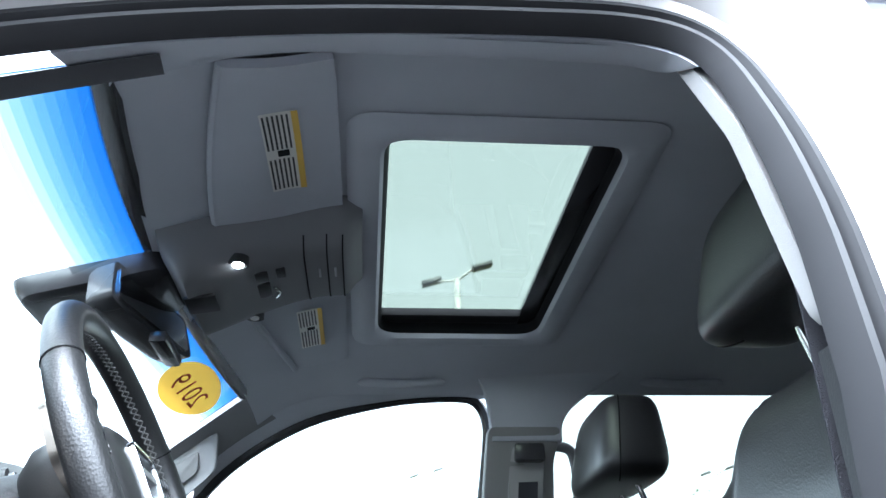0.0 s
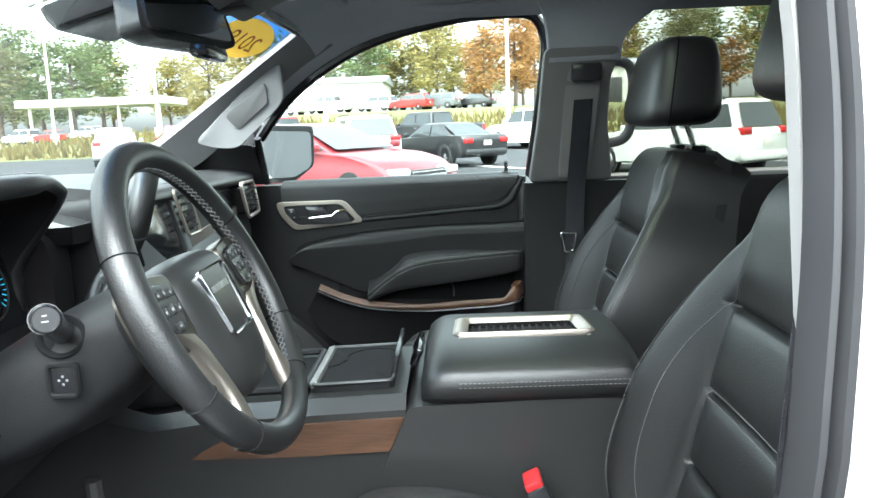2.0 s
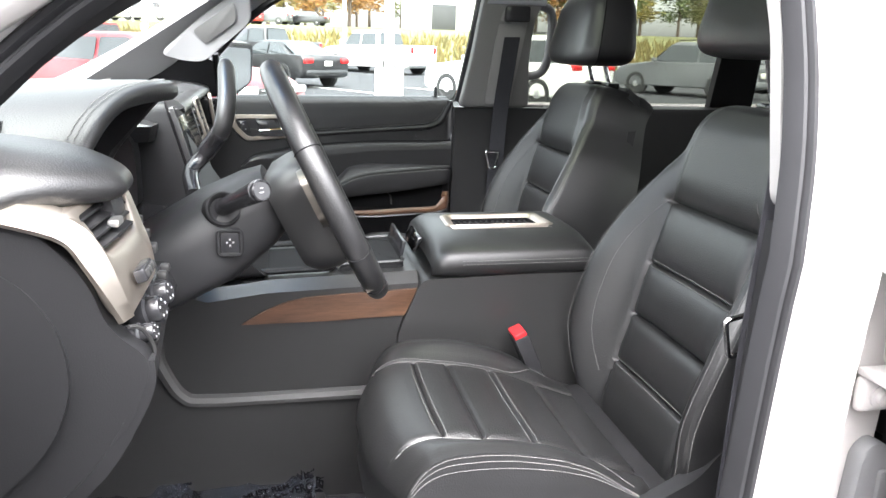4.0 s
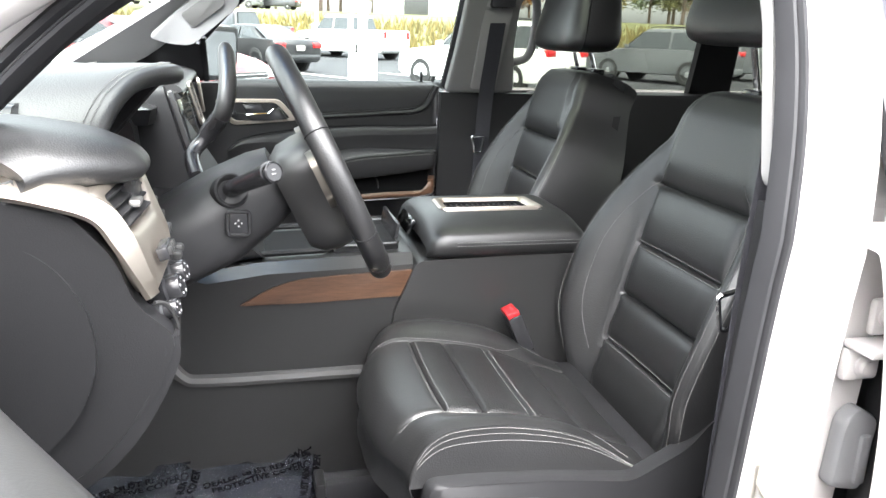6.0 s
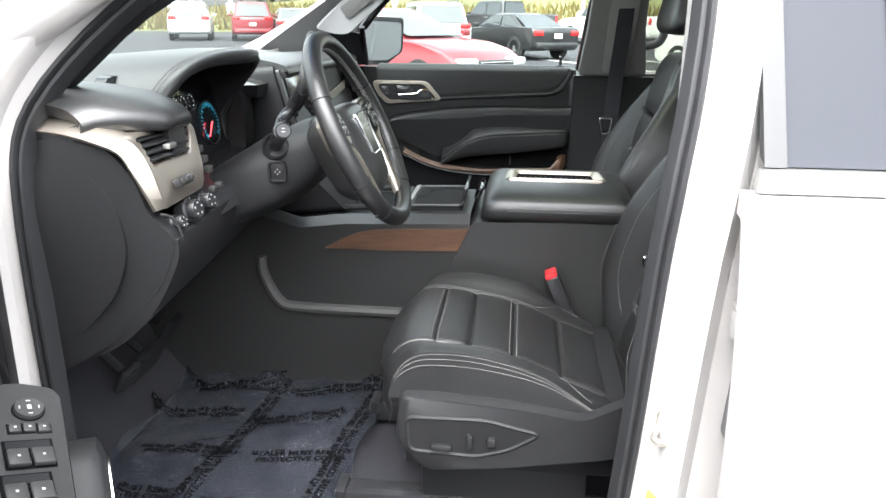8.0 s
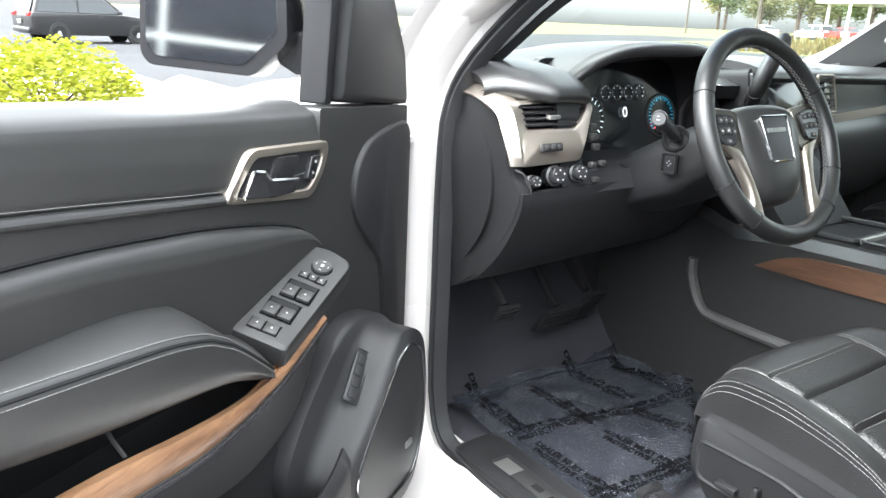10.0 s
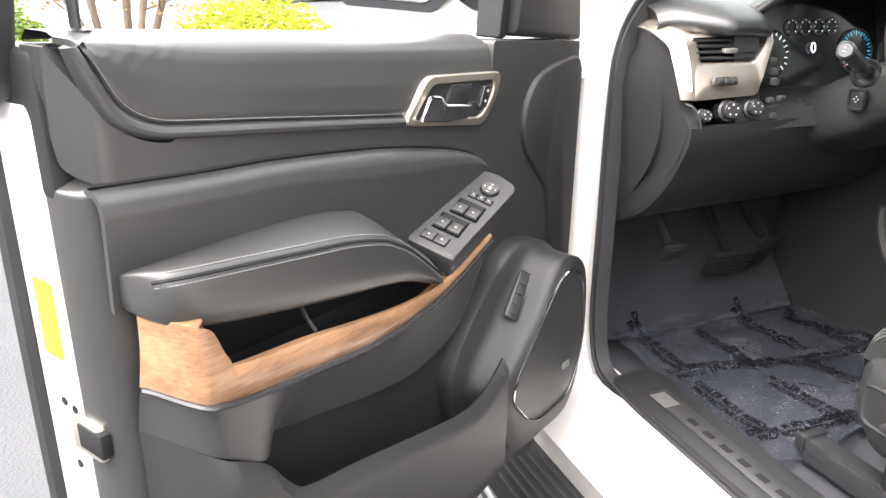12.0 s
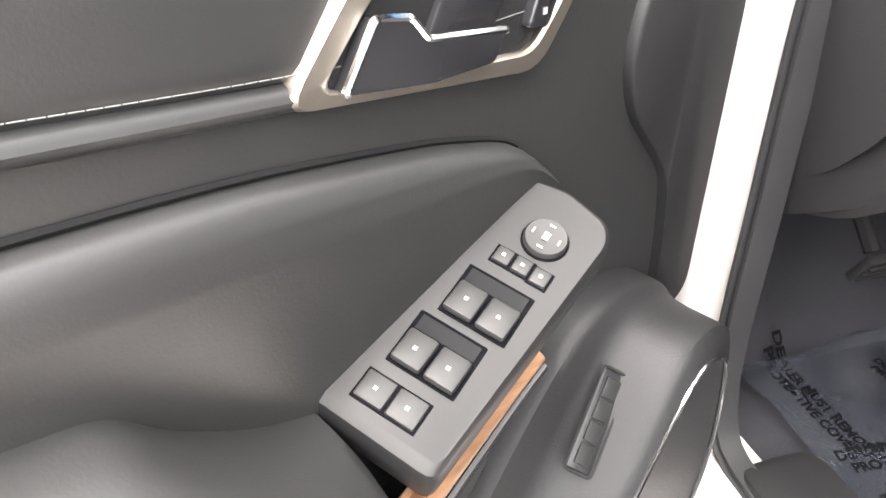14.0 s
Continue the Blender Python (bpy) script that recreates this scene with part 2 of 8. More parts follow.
def box(bm, c, s, bevel=0.0, m=None, seg=2):
    r = bmesh.ops.create_cube(bm, size=1.0)
    vs = r["verts"]
    for v in vs:
        v.co = V((v.co.x * s[0], v.co.y * s[1], v.co.z * s[2]))
    if bevel:
        es = list({e for v in vs for e in v.link_edges})
        r2 = bmesh.ops.bevel(bm, geom=es, offset=bevel, segments=seg, profile=0.5, affect="EDGES")
        vs = list({v for f in r2["faces"] for v in f.verts} | {v for v in vs if v.is_valid})
    mm = Matrix.Translation(c) @ (m if m else Matrix.Identity(4))
    bmesh.ops.transform(bm, matrix=mm, verts=vs)
    return bm


def frame_of(d):
    d = d.normalized()
    a = d.cross(V((0, 0, 1))) if abs(d.z) < 0.95 else d.cross(V((0, 1, 0)))
    a.normalize()
    return a, a.cross(d).normalized()


def tube(bm, pts, r, n=8, closed=False, flat=1.0, caps=True):
    pts = [V(p) for p in pts]
    rings, a = [], None
    for i, p in enumerate(pts):
        if closed:
            d = pts[(i + 1) % len(pts)] - pts[i - 1]
        else:
            d = pts[min(i + 1, len(pts) - 1)] - pts[max(i - 1, 0)]
        d.normalize()
        if a is None:
            a, b = frame_of(d)
        else:
            a = (a - d * a.dot(d)).normalized()
            b = a.cross(d).normalized()
        q = r[i] if isinstance(r, (list, tuple)) else r
        rings.append([p + (a * math.cos(t) + b * math.sin(t) * flat) * q for t in (math.tau * j / n for j in range(n))])
    if closed:
        rings.append(rings[0])
        loft(bm, rings, True)
        bmesh.ops.remove_doubles(bm, verts=bm.verts, dist=1e-6)
        return bm
    return loft(bm, rings, True, caps)


def rod(bm, a, b, r, r2=None, n=16):
    return tube(bm, [a, b], [r, r if r2 is None else r2], n)


def disc(bm, c, axis, profile, n=28):
    """A turned shape: profile of (radius, height along axis)."""
    a, b = frame_of(V(axis))
    d = V(axis).normalized()
    rings = [[V(c) + d * h + (a * math.cos(t) + b * math.sin(t)) * r for t in (math.tau * j / n for j in range(n))] for r, h in profile]
    return loft(bm, rings, True, True)


def sheet(fn, nu, nv, thick=0.0):
    """A surface from fn(s, t), both 0 to 1, made solid by thick against its normal."""
    bm = bmesh.new()
    loft(bm, [[fn(i / nu, j / nv) for j in range(nv + 1)] for i in range(nu + 1)])
    if thick:
        bm.normal_update()
        bmesh.ops.solidify(bm, geom=bm.faces[:], thickness=thick)
    return bm


def stitches(pts, length=0.0045, gap=0.0025, r=0.0007, bm=None):
    """A row of short thread stitches along a line."""
    bm = bm or bmesh.new()
    pts = [V(p) for p in pts]
    left = 0.0
    run = []
    total = [0.0]
    for a, b in zip(pts, pts[1:]):
        total.append(total[-1] + (b - a).length)

    def at(d):
        for i in range(len(pts) - 1):
            if d <= total[i + 1]:
                return pts[i].lerp(pts[i + 1], (d - total[i]) / max(1e-9, total[i + 1] - total[i]))
        return pts[-1]

    d = 0.0
    while d + length < total[-1]:
        a, b = at(d), at(d + length)
        x, y = frame_of(b - a)
        loft(bm, [[p + (x * c + y * s) * r for c, s in ((1, 0), (0, 1), (-1, 0), (0, -1))] for p in (a, b)], True, True)
        d += length + gap
    return bm


def thing(name, at=(0, 0, 0), label="", category="", group="", kind=""):
    ob = new(name)
    ob.location = at
    ob.empty_display_size = 0.1
    return tagged(ob, label, category, group, kind)


def part(name, bm, mat, parent=None, label="", sharp=38.0, smooth=True, local=False):
    """Links a bmesh, in the place's metres (or in its thing's, if local), as one mesh under a thing or a part."""
    bmesh.ops.recalc_face_normals(bm, faces=bm.faces)
    lim = radians(sharp)
    for f in bm.faces:
        f.smooth = smooth
    for e in bm.edges:
        if len(e.link_faces) == 2 and e.calc_face_angle(0) > lim:
            e.smooth = False
    me = bpy.data.meshes.new(name)
    bm.to_mesh(me)
    bm.free()
    for m in mat if isinstance(mat, (list, tuple)) else (mat,):
        me.materials.append(m)
    ob = new(name, me)
    if parent is not None:
        ob.parent = parent
        if not local:
            ob.location = -parent.location if parent.parent is None else V((0, 0, 0))
    if label:
        ob["label"] = label
    return ob


def whole(name, bm, mat, label, category, group="", kind="", sharp=38.0):
    """A thing of one mesh."""
    return tagged(part(name, bm, mat, None, sharp=sharp), label, category, group, kind)


def B():
    return bmesh.new()


def words(name, text, size, m, mat, parent=None, depth=0.0002, align="CENTER", bold=0.0):
    """Lettering in the built-in font, as a mesh laid by the pose m."""
    c = bpy.data.curves.new(name, "FONT")
    c.body, c.size, c.extrude, c.align_x, c.align_y = text, size, depth, align, "CENTER"
    c.offset = bold
    tmp = bpy.data.objects.new(name, c)
    me = bpy.data.meshes.new_from_object(tmp)
    bpy.data.objects.remove(tmp)
    bpy.data.curves.remove(c)
    me.transform(m)
    me.materials.clear()
    me.materials.append(mat)
    ob = new(name, me)
    if parent is not None:
        ob.parent = parent
        if parent.parent is None:
            ob.location = -parent.location
    return ob

# ---- ground ----
def lerp(a, b, t):
    return a + (b - a) * t


def smooth(a, b, t):
    t = min(1, max(0, (t - a) / (b - a)))
    return t * t * (3 - 2 * t)


def rise(x, y):
    """The lot climbs gently away from the vehicle, the grass bank behind it more steeply."""
    w = 0.25 + 0.75 * smooth(-48, -14, x)
    return 0.0085 * max(0.0, min(y, 60)) + w * (1.0 * smooth(36, 52, y) + 2.0 * smooth(50, 88, y)) + 1.0 * smooth(88, 130, y)


ASPHALT = material("grey_asphalt", (0.043, 0.044, 0.047), 0.75, grain=0.6, scale=90, vary=0.22, stain=0.35, depth=0.01, spec=0.12)
GRASS = material("autumn_grass", (0.13, 0.135, 0.045), 0.95, grain=0.8, scale=25, vary=0.4, stain=0.12, depth=0.05)
CONCRETE = material("pale_concrete", (0.42, 0.40, 0.37), 0.85, grain=0.5, scale=60, vary=0.12, stain=0.6, depth=0.004)
MULCH = material("brown_mulch", (0.16, 0.085, 0.055), 0.95, grain=1.0, scale=70, vary=0.5, stain=9, depth=0.03)
LINEPAINT = material("white_line_paint", (0.6, 0.6, 0.58), 0.7, vary=0.15, stain=2)
bm = B()
gx = [-900, -400, -200, -120, -90, -70, -58, -48, -40, -33, -28, -22, -16, -11, -7, -4, -2, 0, 2, 4, 7, 11, 16, 22, 28, 35, 45, 60, 80, 120, 200, 400, 900]
gy = [-900, -300, -120, -60, -30, -15, -8, -4, -2, 0, 2, 5, 9, 14, 20, 26, 32, 36, 40, 44, 47, 50, 53, 56, 59, 62, 65, 68, 72, 76, 82, 90, 105, 130, 200, 400, 1000]
loft(bm, [[(x, y, rise(x, y)) for y in gy] for x in gx])
for f in bm.faces:
    c = f.calc_center_median()
    bank = c.y > 39 + 0.10 * max(0, -c.x)
    drive = -62 < c.x < -40 and c.y < 70
    f.material_index = 1 if bank and not drive else 0
ground = whole("ground", bm, [ASPHALT, GRASS], "grey asphalt lot with an autumn grass bank behind", "ground", kind="structure")

# ---- the vehicle's shell: x runs to the rear, y to the passenger side ----
def side_y(x, z):
    """Half the cabin's width at the door openings: widening to the rear, leaning in above the belt line."""
    d = max(0.0, z - 1.25)
    return 0.807 + 0.013 * (x + 0.78) / 0.93 - 0.18 * d - 0.52 * d * d


OPENING = [(-0.746, 0.66), (-0.761, 0.95), (-0.761, 1.22), (-0.736, 1.345), (-0.60, 1.49), (-0.445, 1.585), (-0.30, 1.645), (-0.132, 1.682), (0.03, 1.694),
           (0.130, 1.685), (0.175, 1.63), (0.167, 1.5), (0.153, 1.38), (0.129, 1.2), (0.104, 0.82), (0.082, 0.67), (0.0, 0.605), (-0.3, 0.6), (-0.64, 0.605)]


def opening_ring(out, y_out, sign, out_rear=None, y_rear=None):
    """The door opening's outline, widened by out and set outwards by y_out; along the centre pillar by the other two."""
    pts = spline([(x, 0, z) for x, z in OPENING], 5, True)
    ring = []
    for i, p in enumerate(pts):
        d = pts[(i + 1) % len(pts)] - pts[i - 1]
        w = 0.0 if out_rear is None else smooth(0.06, 0.11, p.x) * (1 - smooth(1.60, 1.67, p.z))
        o, yo = (lerp(out, out_rear, w), lerp(y_out, y_rear, w)) if w else (out, y_out)
        q = p + V((-d.z, 0, d.x)).normalized() * o
        ring.append(V((q.x, sign * (side_y(p.x, min(p.z, q.z)) + yo), q.z)))
    return ring


suv = thing("suv_body", (0, 0, 0.2), "white pearl SUV body shell with its front door open", "car")
for sign in (-1, 1):
    side = "driver" if sign < 0 else "passenger"
    bm = B()
    if sign < 0:
        loft(bm, [opening_ring(o, y, sign) for o, y in ((0.0, -0.016), (0.002, -0.004), (0.008, 0.010), (0.012, 0.011), (0.0135, 0.004), (0.016, 0.004), (0.020, 0.013), (0.026, 0.012), (0.030, 0.002))], True)
        part("door_seal", bm, RUBBER, suv, "black rubber door seal")
        bm = B()
        loft(bm, [opening_ring(o, y, sign, a, b) for o, y, a, b in ((0.0295, -0.03, 0.0295, -0.03), (0.030, 0.002, 0.030, 0.002), (0.045, 0.010, 0.045, 0.010), (0.052, 0.045, 0.049, 0.045), (0.060, 0.052, 0.053, 0.062), (0.098, 0.058, 0.066, 0.074), (0.110, 0.064, 0.074, 0.073), (0.115, 0.09, 0.084, 0.052), (0.116, 0.091, 0.100, 0.030), (0.117, 0.092, 0.165, 0.026))], True)
        part("door_frame", bm, PAINT, suv, "white painted door frame")

# roof, cowl, front fender, bonnet and the rear of the shell
def roof_z(x, y):
    return 1.875 - 0.09 * (y / 0.68) ** 2 - 0.10 * max(0.0, (-0.15 - x) / 0.40) ** 2 - 0.03 * max(0.0, x - 1.6)


bm = B()
xs = [-0.49, -0.43, -0.38, -0.30, -0.2, 0.28, 0.4, 0.8, 1.4, 2.0, 2.6]
ys = [-0.70, -0.62, -0.5, -0.36, -0.2, 0, 0.2, 0.36, 0.5, 0.62, 0.70]
vv = {(i, j): bm.verts.new((x + (0.08 * (y / 0.6) ** 2 if i == 0 else 0.05 * (y / 0.6) ** 2 if i == 1 else 0), y, roof_z(x, y) - (0.02 if abs(y) > 0.69 else 0))) for i, x in enumerate(xs) for j, y in enumerate(ys)}
for i in range(len(xs) - 1):
    for j in range(len(ys) - 1):
        if not (xs[i] == -0.2 and -0.4 < ys[j] < 0.45):
            bm.faces.new((vv[i, j], vv[i + 1, j], vv[i + 1, j + 1], vv[i, j + 1]))
bm.normal_update()
bmesh.ops.solidify(bm, geom=bm.faces[:], thickness=0.012)
part("roof_skin", bm, PAINT, suv)

bm = B()
slab(bm, rounded([(-0.19, -0.35, 1.838), (0.27, -0.35, 1.838), (0.27, 0.49, 1.838), (-0.19, 0.49, 1.838)], 0.04), (0, 0, 0.005))
pane = part("sunroof_pane", bm, SUNROOF, suv, "greenish tinted sunroof glass")
pane.visible_shadow = False


def windshield_point(s, t):
    """s across from the driver's side, t up from the cowl."""
    y = (s - 0.5) * 2
    w = 0.82 - 0.262 * t
    x = lerp(-1.16, -0.432, t) - lerp(0.11, 0.064, t) * (1 - y * y)
    z = lerp(1.245, 1.690, t) + 0.036 * (1 - y * y) * t
    return V((x, y * w, z))


TOPBAND = 0.872
bm = sheet(lambda a, b: windshield_point(a, b * TOPBAND), 24, 10)
ws = part("windshield", bm, WINDSHIELD, suv, "curved clear windshield")
ws.visible_shadow = False
for k, m in enumerate(SHADEBAND):
    bm = sheet(lambda a, b: windshield_point(a, lerp(TOPBAND, 1, (k + b) / 10)), 24, 1)
    band = part("shade_band", bm, m, suv, "blue tinted shade band of the windshield")
    band.visible_shadow = False
bm = B()
tube(bm, [windshield_point(i / 24, 1.0) + V((0.008, 0, -0.002)) for i in range(25)], 0.017, 8, flat=0.6)
part("windshield_edge", bm, GLOSSBLACK, suv)

# oval year sticker inside the windshield's upper corner
oval = []
for i in range(40):
    a = math.tau * i / 40
    oval.append(windshield_point(0.872 + 0.098 * math.cos(a), 0.915 + 0.070 * math.sin(a)) + V((0.004, 0, -0.006)))
bm = B()
mid = bm.verts.new(windshield_point(0.872, 0.915) + V((0.004, 0, -0.006)))
vs = [bm.verts.new(p) for p in oval]
for i in range(40):
    bm.faces.new((mid, vs[i - 1], vs[i]))
year = whole("year_sticker", bm, STICKERYELLOW, "yellow oval year sticker on the windshield", "sticker")
ex = (windshield_point(0.80, 0.895) - windshield_point(0.92, 0.895)).normalized()
ey = (windshield_point(0.862, 0.95) - windshield_point(0.862, 0.84)).normalized()
ez = ex.cross(ey).normalized()
my = Matrix((ex, ey, ez)).transposed().to_4x4()
my.translation = windshield_point(0.868, 0.908) + V((0.007, 0, -0.010))
words("numerals", "2019", 0.070, my, STICKERRED, year, 0.0)

# roof rails and front pillars outside the opening
for sign in (-1, 1):
    pts = [(-1.22, 0.83, 1.24), (-0.95, 0.80, 1.36), (-0.70, 0.785, 1.50), (-0.47, 0.735, 1.655), (-0.28, 0.695, 1.735), (-0.05, 0.67, 1.775), (0.4, 0.655, 1.785), (1.2, 0.655, 1.785), (2.3, 0.65, 1.76)]
    bm = B()
    tube(bm, spline([(x, sign * y, z) for x, y, z in pts], 5), 0.042, 10, flat=1.0)
    part("roof_rail", bm, PAINT, suv)

# sill, floor, firewall, rear closure
bm = B()
slab(bm, [(-0.78, -0.80, 0.36), (-0.78, -0.93, 0.40), (-0.78, -0.955, 0.50), (-0.78, -0.90, 0.575), (-0.78, -0.86, 0.588), (-0.78, -0.76, 0.588), (-0.78, -0.74, 0.40)], (1.2, 0, 0))
part("rocker_panel", bm, PAINT, suv, "white rocker panel below the door")
bm = B()
slab(bm, [(-0.78, 0.80, 0.36), (-0.78, 0.93, 0.40), (-0.78, 0.955, 0.50), (-0.78, 0.90, 0.575), (-0.78, 0.78, 0.592), (-0.78, 0.74, 0.40)], (3.4, 0, 0))
part("rocker_panel", bm, PAINT, suv)
bm = B()
box(bm, (0.85, 0, 0.545), (3.5, 1.56, 0.05))
part("floor_pan", bm, CARPET, suv, "black carpeted floor")
bm = B()
box(bm, (-1.16, 0, 0.92), (0.05, 1.62, 0.72))
part("firewall", bm, CARPET, suv)
bm = B()
box(bm, (2.62, 0, 0.95), (0.06, 1.62, 0.8), 0.02)
part("tailgate_trim", bm, PLASTIC, suv)
bm = B()
slab(bm, rounded([(2.62, -0.68, 1.34), (2.62, 0.68, 1.34), (2.5, 0.62, 1.74), (2.5, -0.62, 1.74)], 0.06), (0.006, 0, 0))
rg = part("rear_window", bm, PRIVACY, suv)
rg.visible_shadow = False

# front fender and bonnet
def fender_point(s, t):
    x = -0.80 - 1.75 * s
    prof = [(0.86, 1.22), (0.93, 1.19), (0.985, 1.10), (1.0, 0.95), (0.985, 0.75), (0.96, 0.5)]
    p = spline([(0, a, b) for a, b in prof], 4)[round(t * 20)]
    return V((x, -(p.y - 0.10 * s * s), p.z - 0.03 * s * s))


part("front_fender", sheet(fender_point, 14, 20, 0.01), PAINT, suv, "white front fender")
def bonnet_point(s, t):
    x = -1.12 - 1.42 * s
    y = (t - 0.5) * 2
    return V((x, 0.87 * y * (1 - 0.06 * s * s), 1.245 - 0.03 * y ** 4 - 0.10 * s * s + 0.035 * math.exp(-((abs(y) - 0.5) / 0.16) ** 2)))


part("bonnet", sheet(bonnet_point, 14, 24, 0.01), PAINT, suv, "white bonnet")
bm = B()
slab(bm, [(-1.05, y, z) for y, z in ((-0.86, 1.22), (-0.94, 1.1), (-0.95, 0.6), (-0.86, 0.6))], (0.20, 0, 0))
part("hinge_pillar", bm, PAINT, suv, "white hinge pillar between door and fender")
bm = B()
loft(bm, [[(-2.55, s * 0.99, z) for s in (-1, 1)] for z in (0.4, 1.12)])
part("front_face", bm, PAINT, suv)

# rear pillar trims, passenger side wall above the belt
def trim_strip(pts_lo, pts_hi, thick=0.02, n=6):
    bm = B()
    loft(bm, [spline(pts_lo, n), spline(pts_hi, n)])
    bm.normal_update()
    bmesh.ops.solidify(bm, geom=bm.faces[:], thickness=thick)
    return bm


bm = B()
slab(bm, rounded([(0.154, -0.785, 1.300), (0.30, -0.785, 1.285), (0.33, -0.69, 1.5), (0.33, -0.59, 1.72), (0.188, -0.61, 1.70), (0.166, -0.725, 1.5)], 0.02), (0, 0.02, 0))
part("centre_pillar_trim", bm, MIDTRIM, suv, "grey trim of the centre pillar")
bm = B()
slab(bm, [(0.115, -0.80, 0.60), (0.32, -0.80, 0.60), (0.32, -0.79, 1.284), (0.152, -0.785, 1.284)], (0, 0.02, 0))
part("lower_pillar_trim", bm, PLASTIC, suv, "black lower pillar trim")

# striker and hinges of the rear door on the pillar
bm = B()
slab(bm, rounded([(0.145, -0.868, 0.885), (0.18, -0.868, 0.885), (0.18, -0.868, 0.965), (0.145, -0.868, 0.965)], 0.012), (0, -0.006, 0), 0.002)
tube(bm, spline([(0.15, -0.872, 0.938), (0.135, -0.905, 0.938), (0.145, -0.915, 0.936), (0.16, -0.90, 0.930), (0.162, -0.872, 0.928)], 5), 0.0045, 8)
for z in (0.897, 0.953):
    disc(bm, (0.1625, -0.873, z), (0, -1, 0), [(0.007, 0), (0.007, 0.004), (0.004, 0.005)], 12)
bmesh.ops.translate(bm, verts=bm.verts, vec=(0.010, 0.033, -0.012))
part("door_striker", bm, METAL, suv, "zinc plated door striker")
for z in (1.135, 0.76):
    bm = B()
    box(bm, (0.258, -0.862, z - 0.038), (0.052, 0.014, 0.044), 0.006)
    box(bm, (0.272, -0.882, z - 0.010), (0.080, 0.050, 0.010), 0.003)
    box(bm, (0.285, -0.862, z + 0.022), (0.046, 0.014, 0.048), 0.006)
    for bx, bz in ((0.258, z - 0.040), (0.280, z + 0.024)):
        disc(bm, (bx, -0.868, bz), (0, -1, 0), [(0.014, 0), (0.014, 0.004), (0.009, 0.005), (0.009, 0.011), (0.004, 0.012)], 14)
    part("door_hinge", bm, PAINT, suv, "painted hinge with a bolt")
bm = B()
slab(bm, rounded([(0.240, -0.850, 0.925), (0.290, -0.850, 0.915), (0.298, -0.850, 1.02), (0.265, -0.850, 1.038), (0.246, -0.850, 1.02)], 0.012), (0, -0.022, 0), 0.008)
box(bm, (0.280, -0.872, 0.965), (0.016, 0.012, 0.07), 0.004)
part("door_check_cover", bm, PILLARTRIM, suv, "grey door check cover")
bm = B()
slab(bm, rounded([(0.128, -0.895, 0.72), (0.15, -0.895, 0.73), (0.162, -0.895, 0.84), (0.14, -0.895, 0.86)], 0.006), (0, -0.0015, 0))
part("yellow_sticker", bm, LABELYELLOW, suv)

# the closed rear door on the driver's side
rear_door = thing("rear_door", (0.85, -0.94, 0.45), "closed white rear door with dark tinted window", "car door")
def rear_skin(s, t):
    x = 0.215 + 1.02 * s
    prof = [(0.885, 1.283), (0.93, 1.265), (0.965, 1.15), (0.985, 1.0), (0.985, 0.8), (0.965, 0.6), (0.94, 0.44)]
    p = spline([(0, a, b) for a, b in prof], 4)[round(t * 24)]
    return V((x, -p.y, p.z))


part("door_skin", sheet(rear_skin, 6, 24, 0.03), PAINT, rear_door)
bm = B()
slab(bm, rounded([(0.228, -0.908, 1.284), (1.23, -0.908, 1.284), (1.23, -0.905, 1.312), (0.232, -0.905, 1.312)], 0.004), (0, 0.02, 0.0))
part("belt_moulding", bm, SILVER, rear_door, "bright chrome belt moulding")
bm = B()
slab(bm, [(0.262, -0.893, 1.314), (1.2, -0.893, 1.314), (1.08, -0.69, 1.71), (0.262, -0.69, 1.71)], (0, 0.006, 0.002))
part("window_pane", bm, DARKPANE, rear_door, "dark tinted glass")
bm = B()
slab(bm, [(0.236, -0.900, 1.314), (0.262, -0.900, 1.314), (0.262, -0.692, 1.712), (0.236, -0.692, 1.712)], (0, 0.025, 0.01))
part("window_frame", bm, GLOSSBLACK, rear_door)
bm = B()
slab(bm, [(0.385, -0.893, 1.314), (0.393, -0.893, 1.314), (0.393, -0.692, 1.712), (0.385, -0.692, 1.712)], (0, -0.004, 0))
part("window_divider", bm, GLOSSBLACK, rear_door)

# passenger side: trims above and behind its door
bm = B()
loft(bm, [spline([(-1.15, 0.84, 1.25), (-0.80, 0.79, 1.36), (-0.62, 0.735, 1.485), (-0.47, 0.69, 1.60), (-0.36, 0.665, 1.665)], 5),
          [windshield_point(1.0, 0.03 + 0.97 * i / 20) + V((0.012, 0.004, -0.004)) for i in range(21)]])
bm.normal_update()
bmesh.ops.solidify(bm, geom=bm.faces[:], thickness=0.02)
part("front_pillar_trim", bm, PILLARTRIM, suv, "grey front pillar trim with a grab handle")
# grey trim on the driver's side, coloured black to stand for its shade
bm = B()
loft(bm, [spline([(-1.15, -0.86, 1.24), (-0.80, -0.775, 1.330), (-0.62, -0.698, 1.485), (-0.45, -0.648, 1.590), (-0.34, -0.628, 1.640)], 5),
          [windshield_point(0.0, 0.03 + 0.97 * i / 20) + V((0.012, -0.004, -0.004)) for i in range(21)]])
bm.normal_update()
bmesh.ops.solidify(bm, geom=bm.faces[:], thickness=0.02)
part("front_pillar_trim", bm, PLASTIC, suv, "front pillar trim, its shade put into a dark colour")
bm = B()
slab(bm, rounded([(0.128, 0.81, 1.297), (0.350, 0.80, 1.297), (0.338, 0.775, 1.40), (0.330, 0.755, 1.45), (0.328, 0.71, 1.56), (0.345, 0.655, 1.635), (0.158, 0.655, 1.635), (0.146, 0.74, 1.45)], 0.02), (0, -0.03, 0), 0.012)
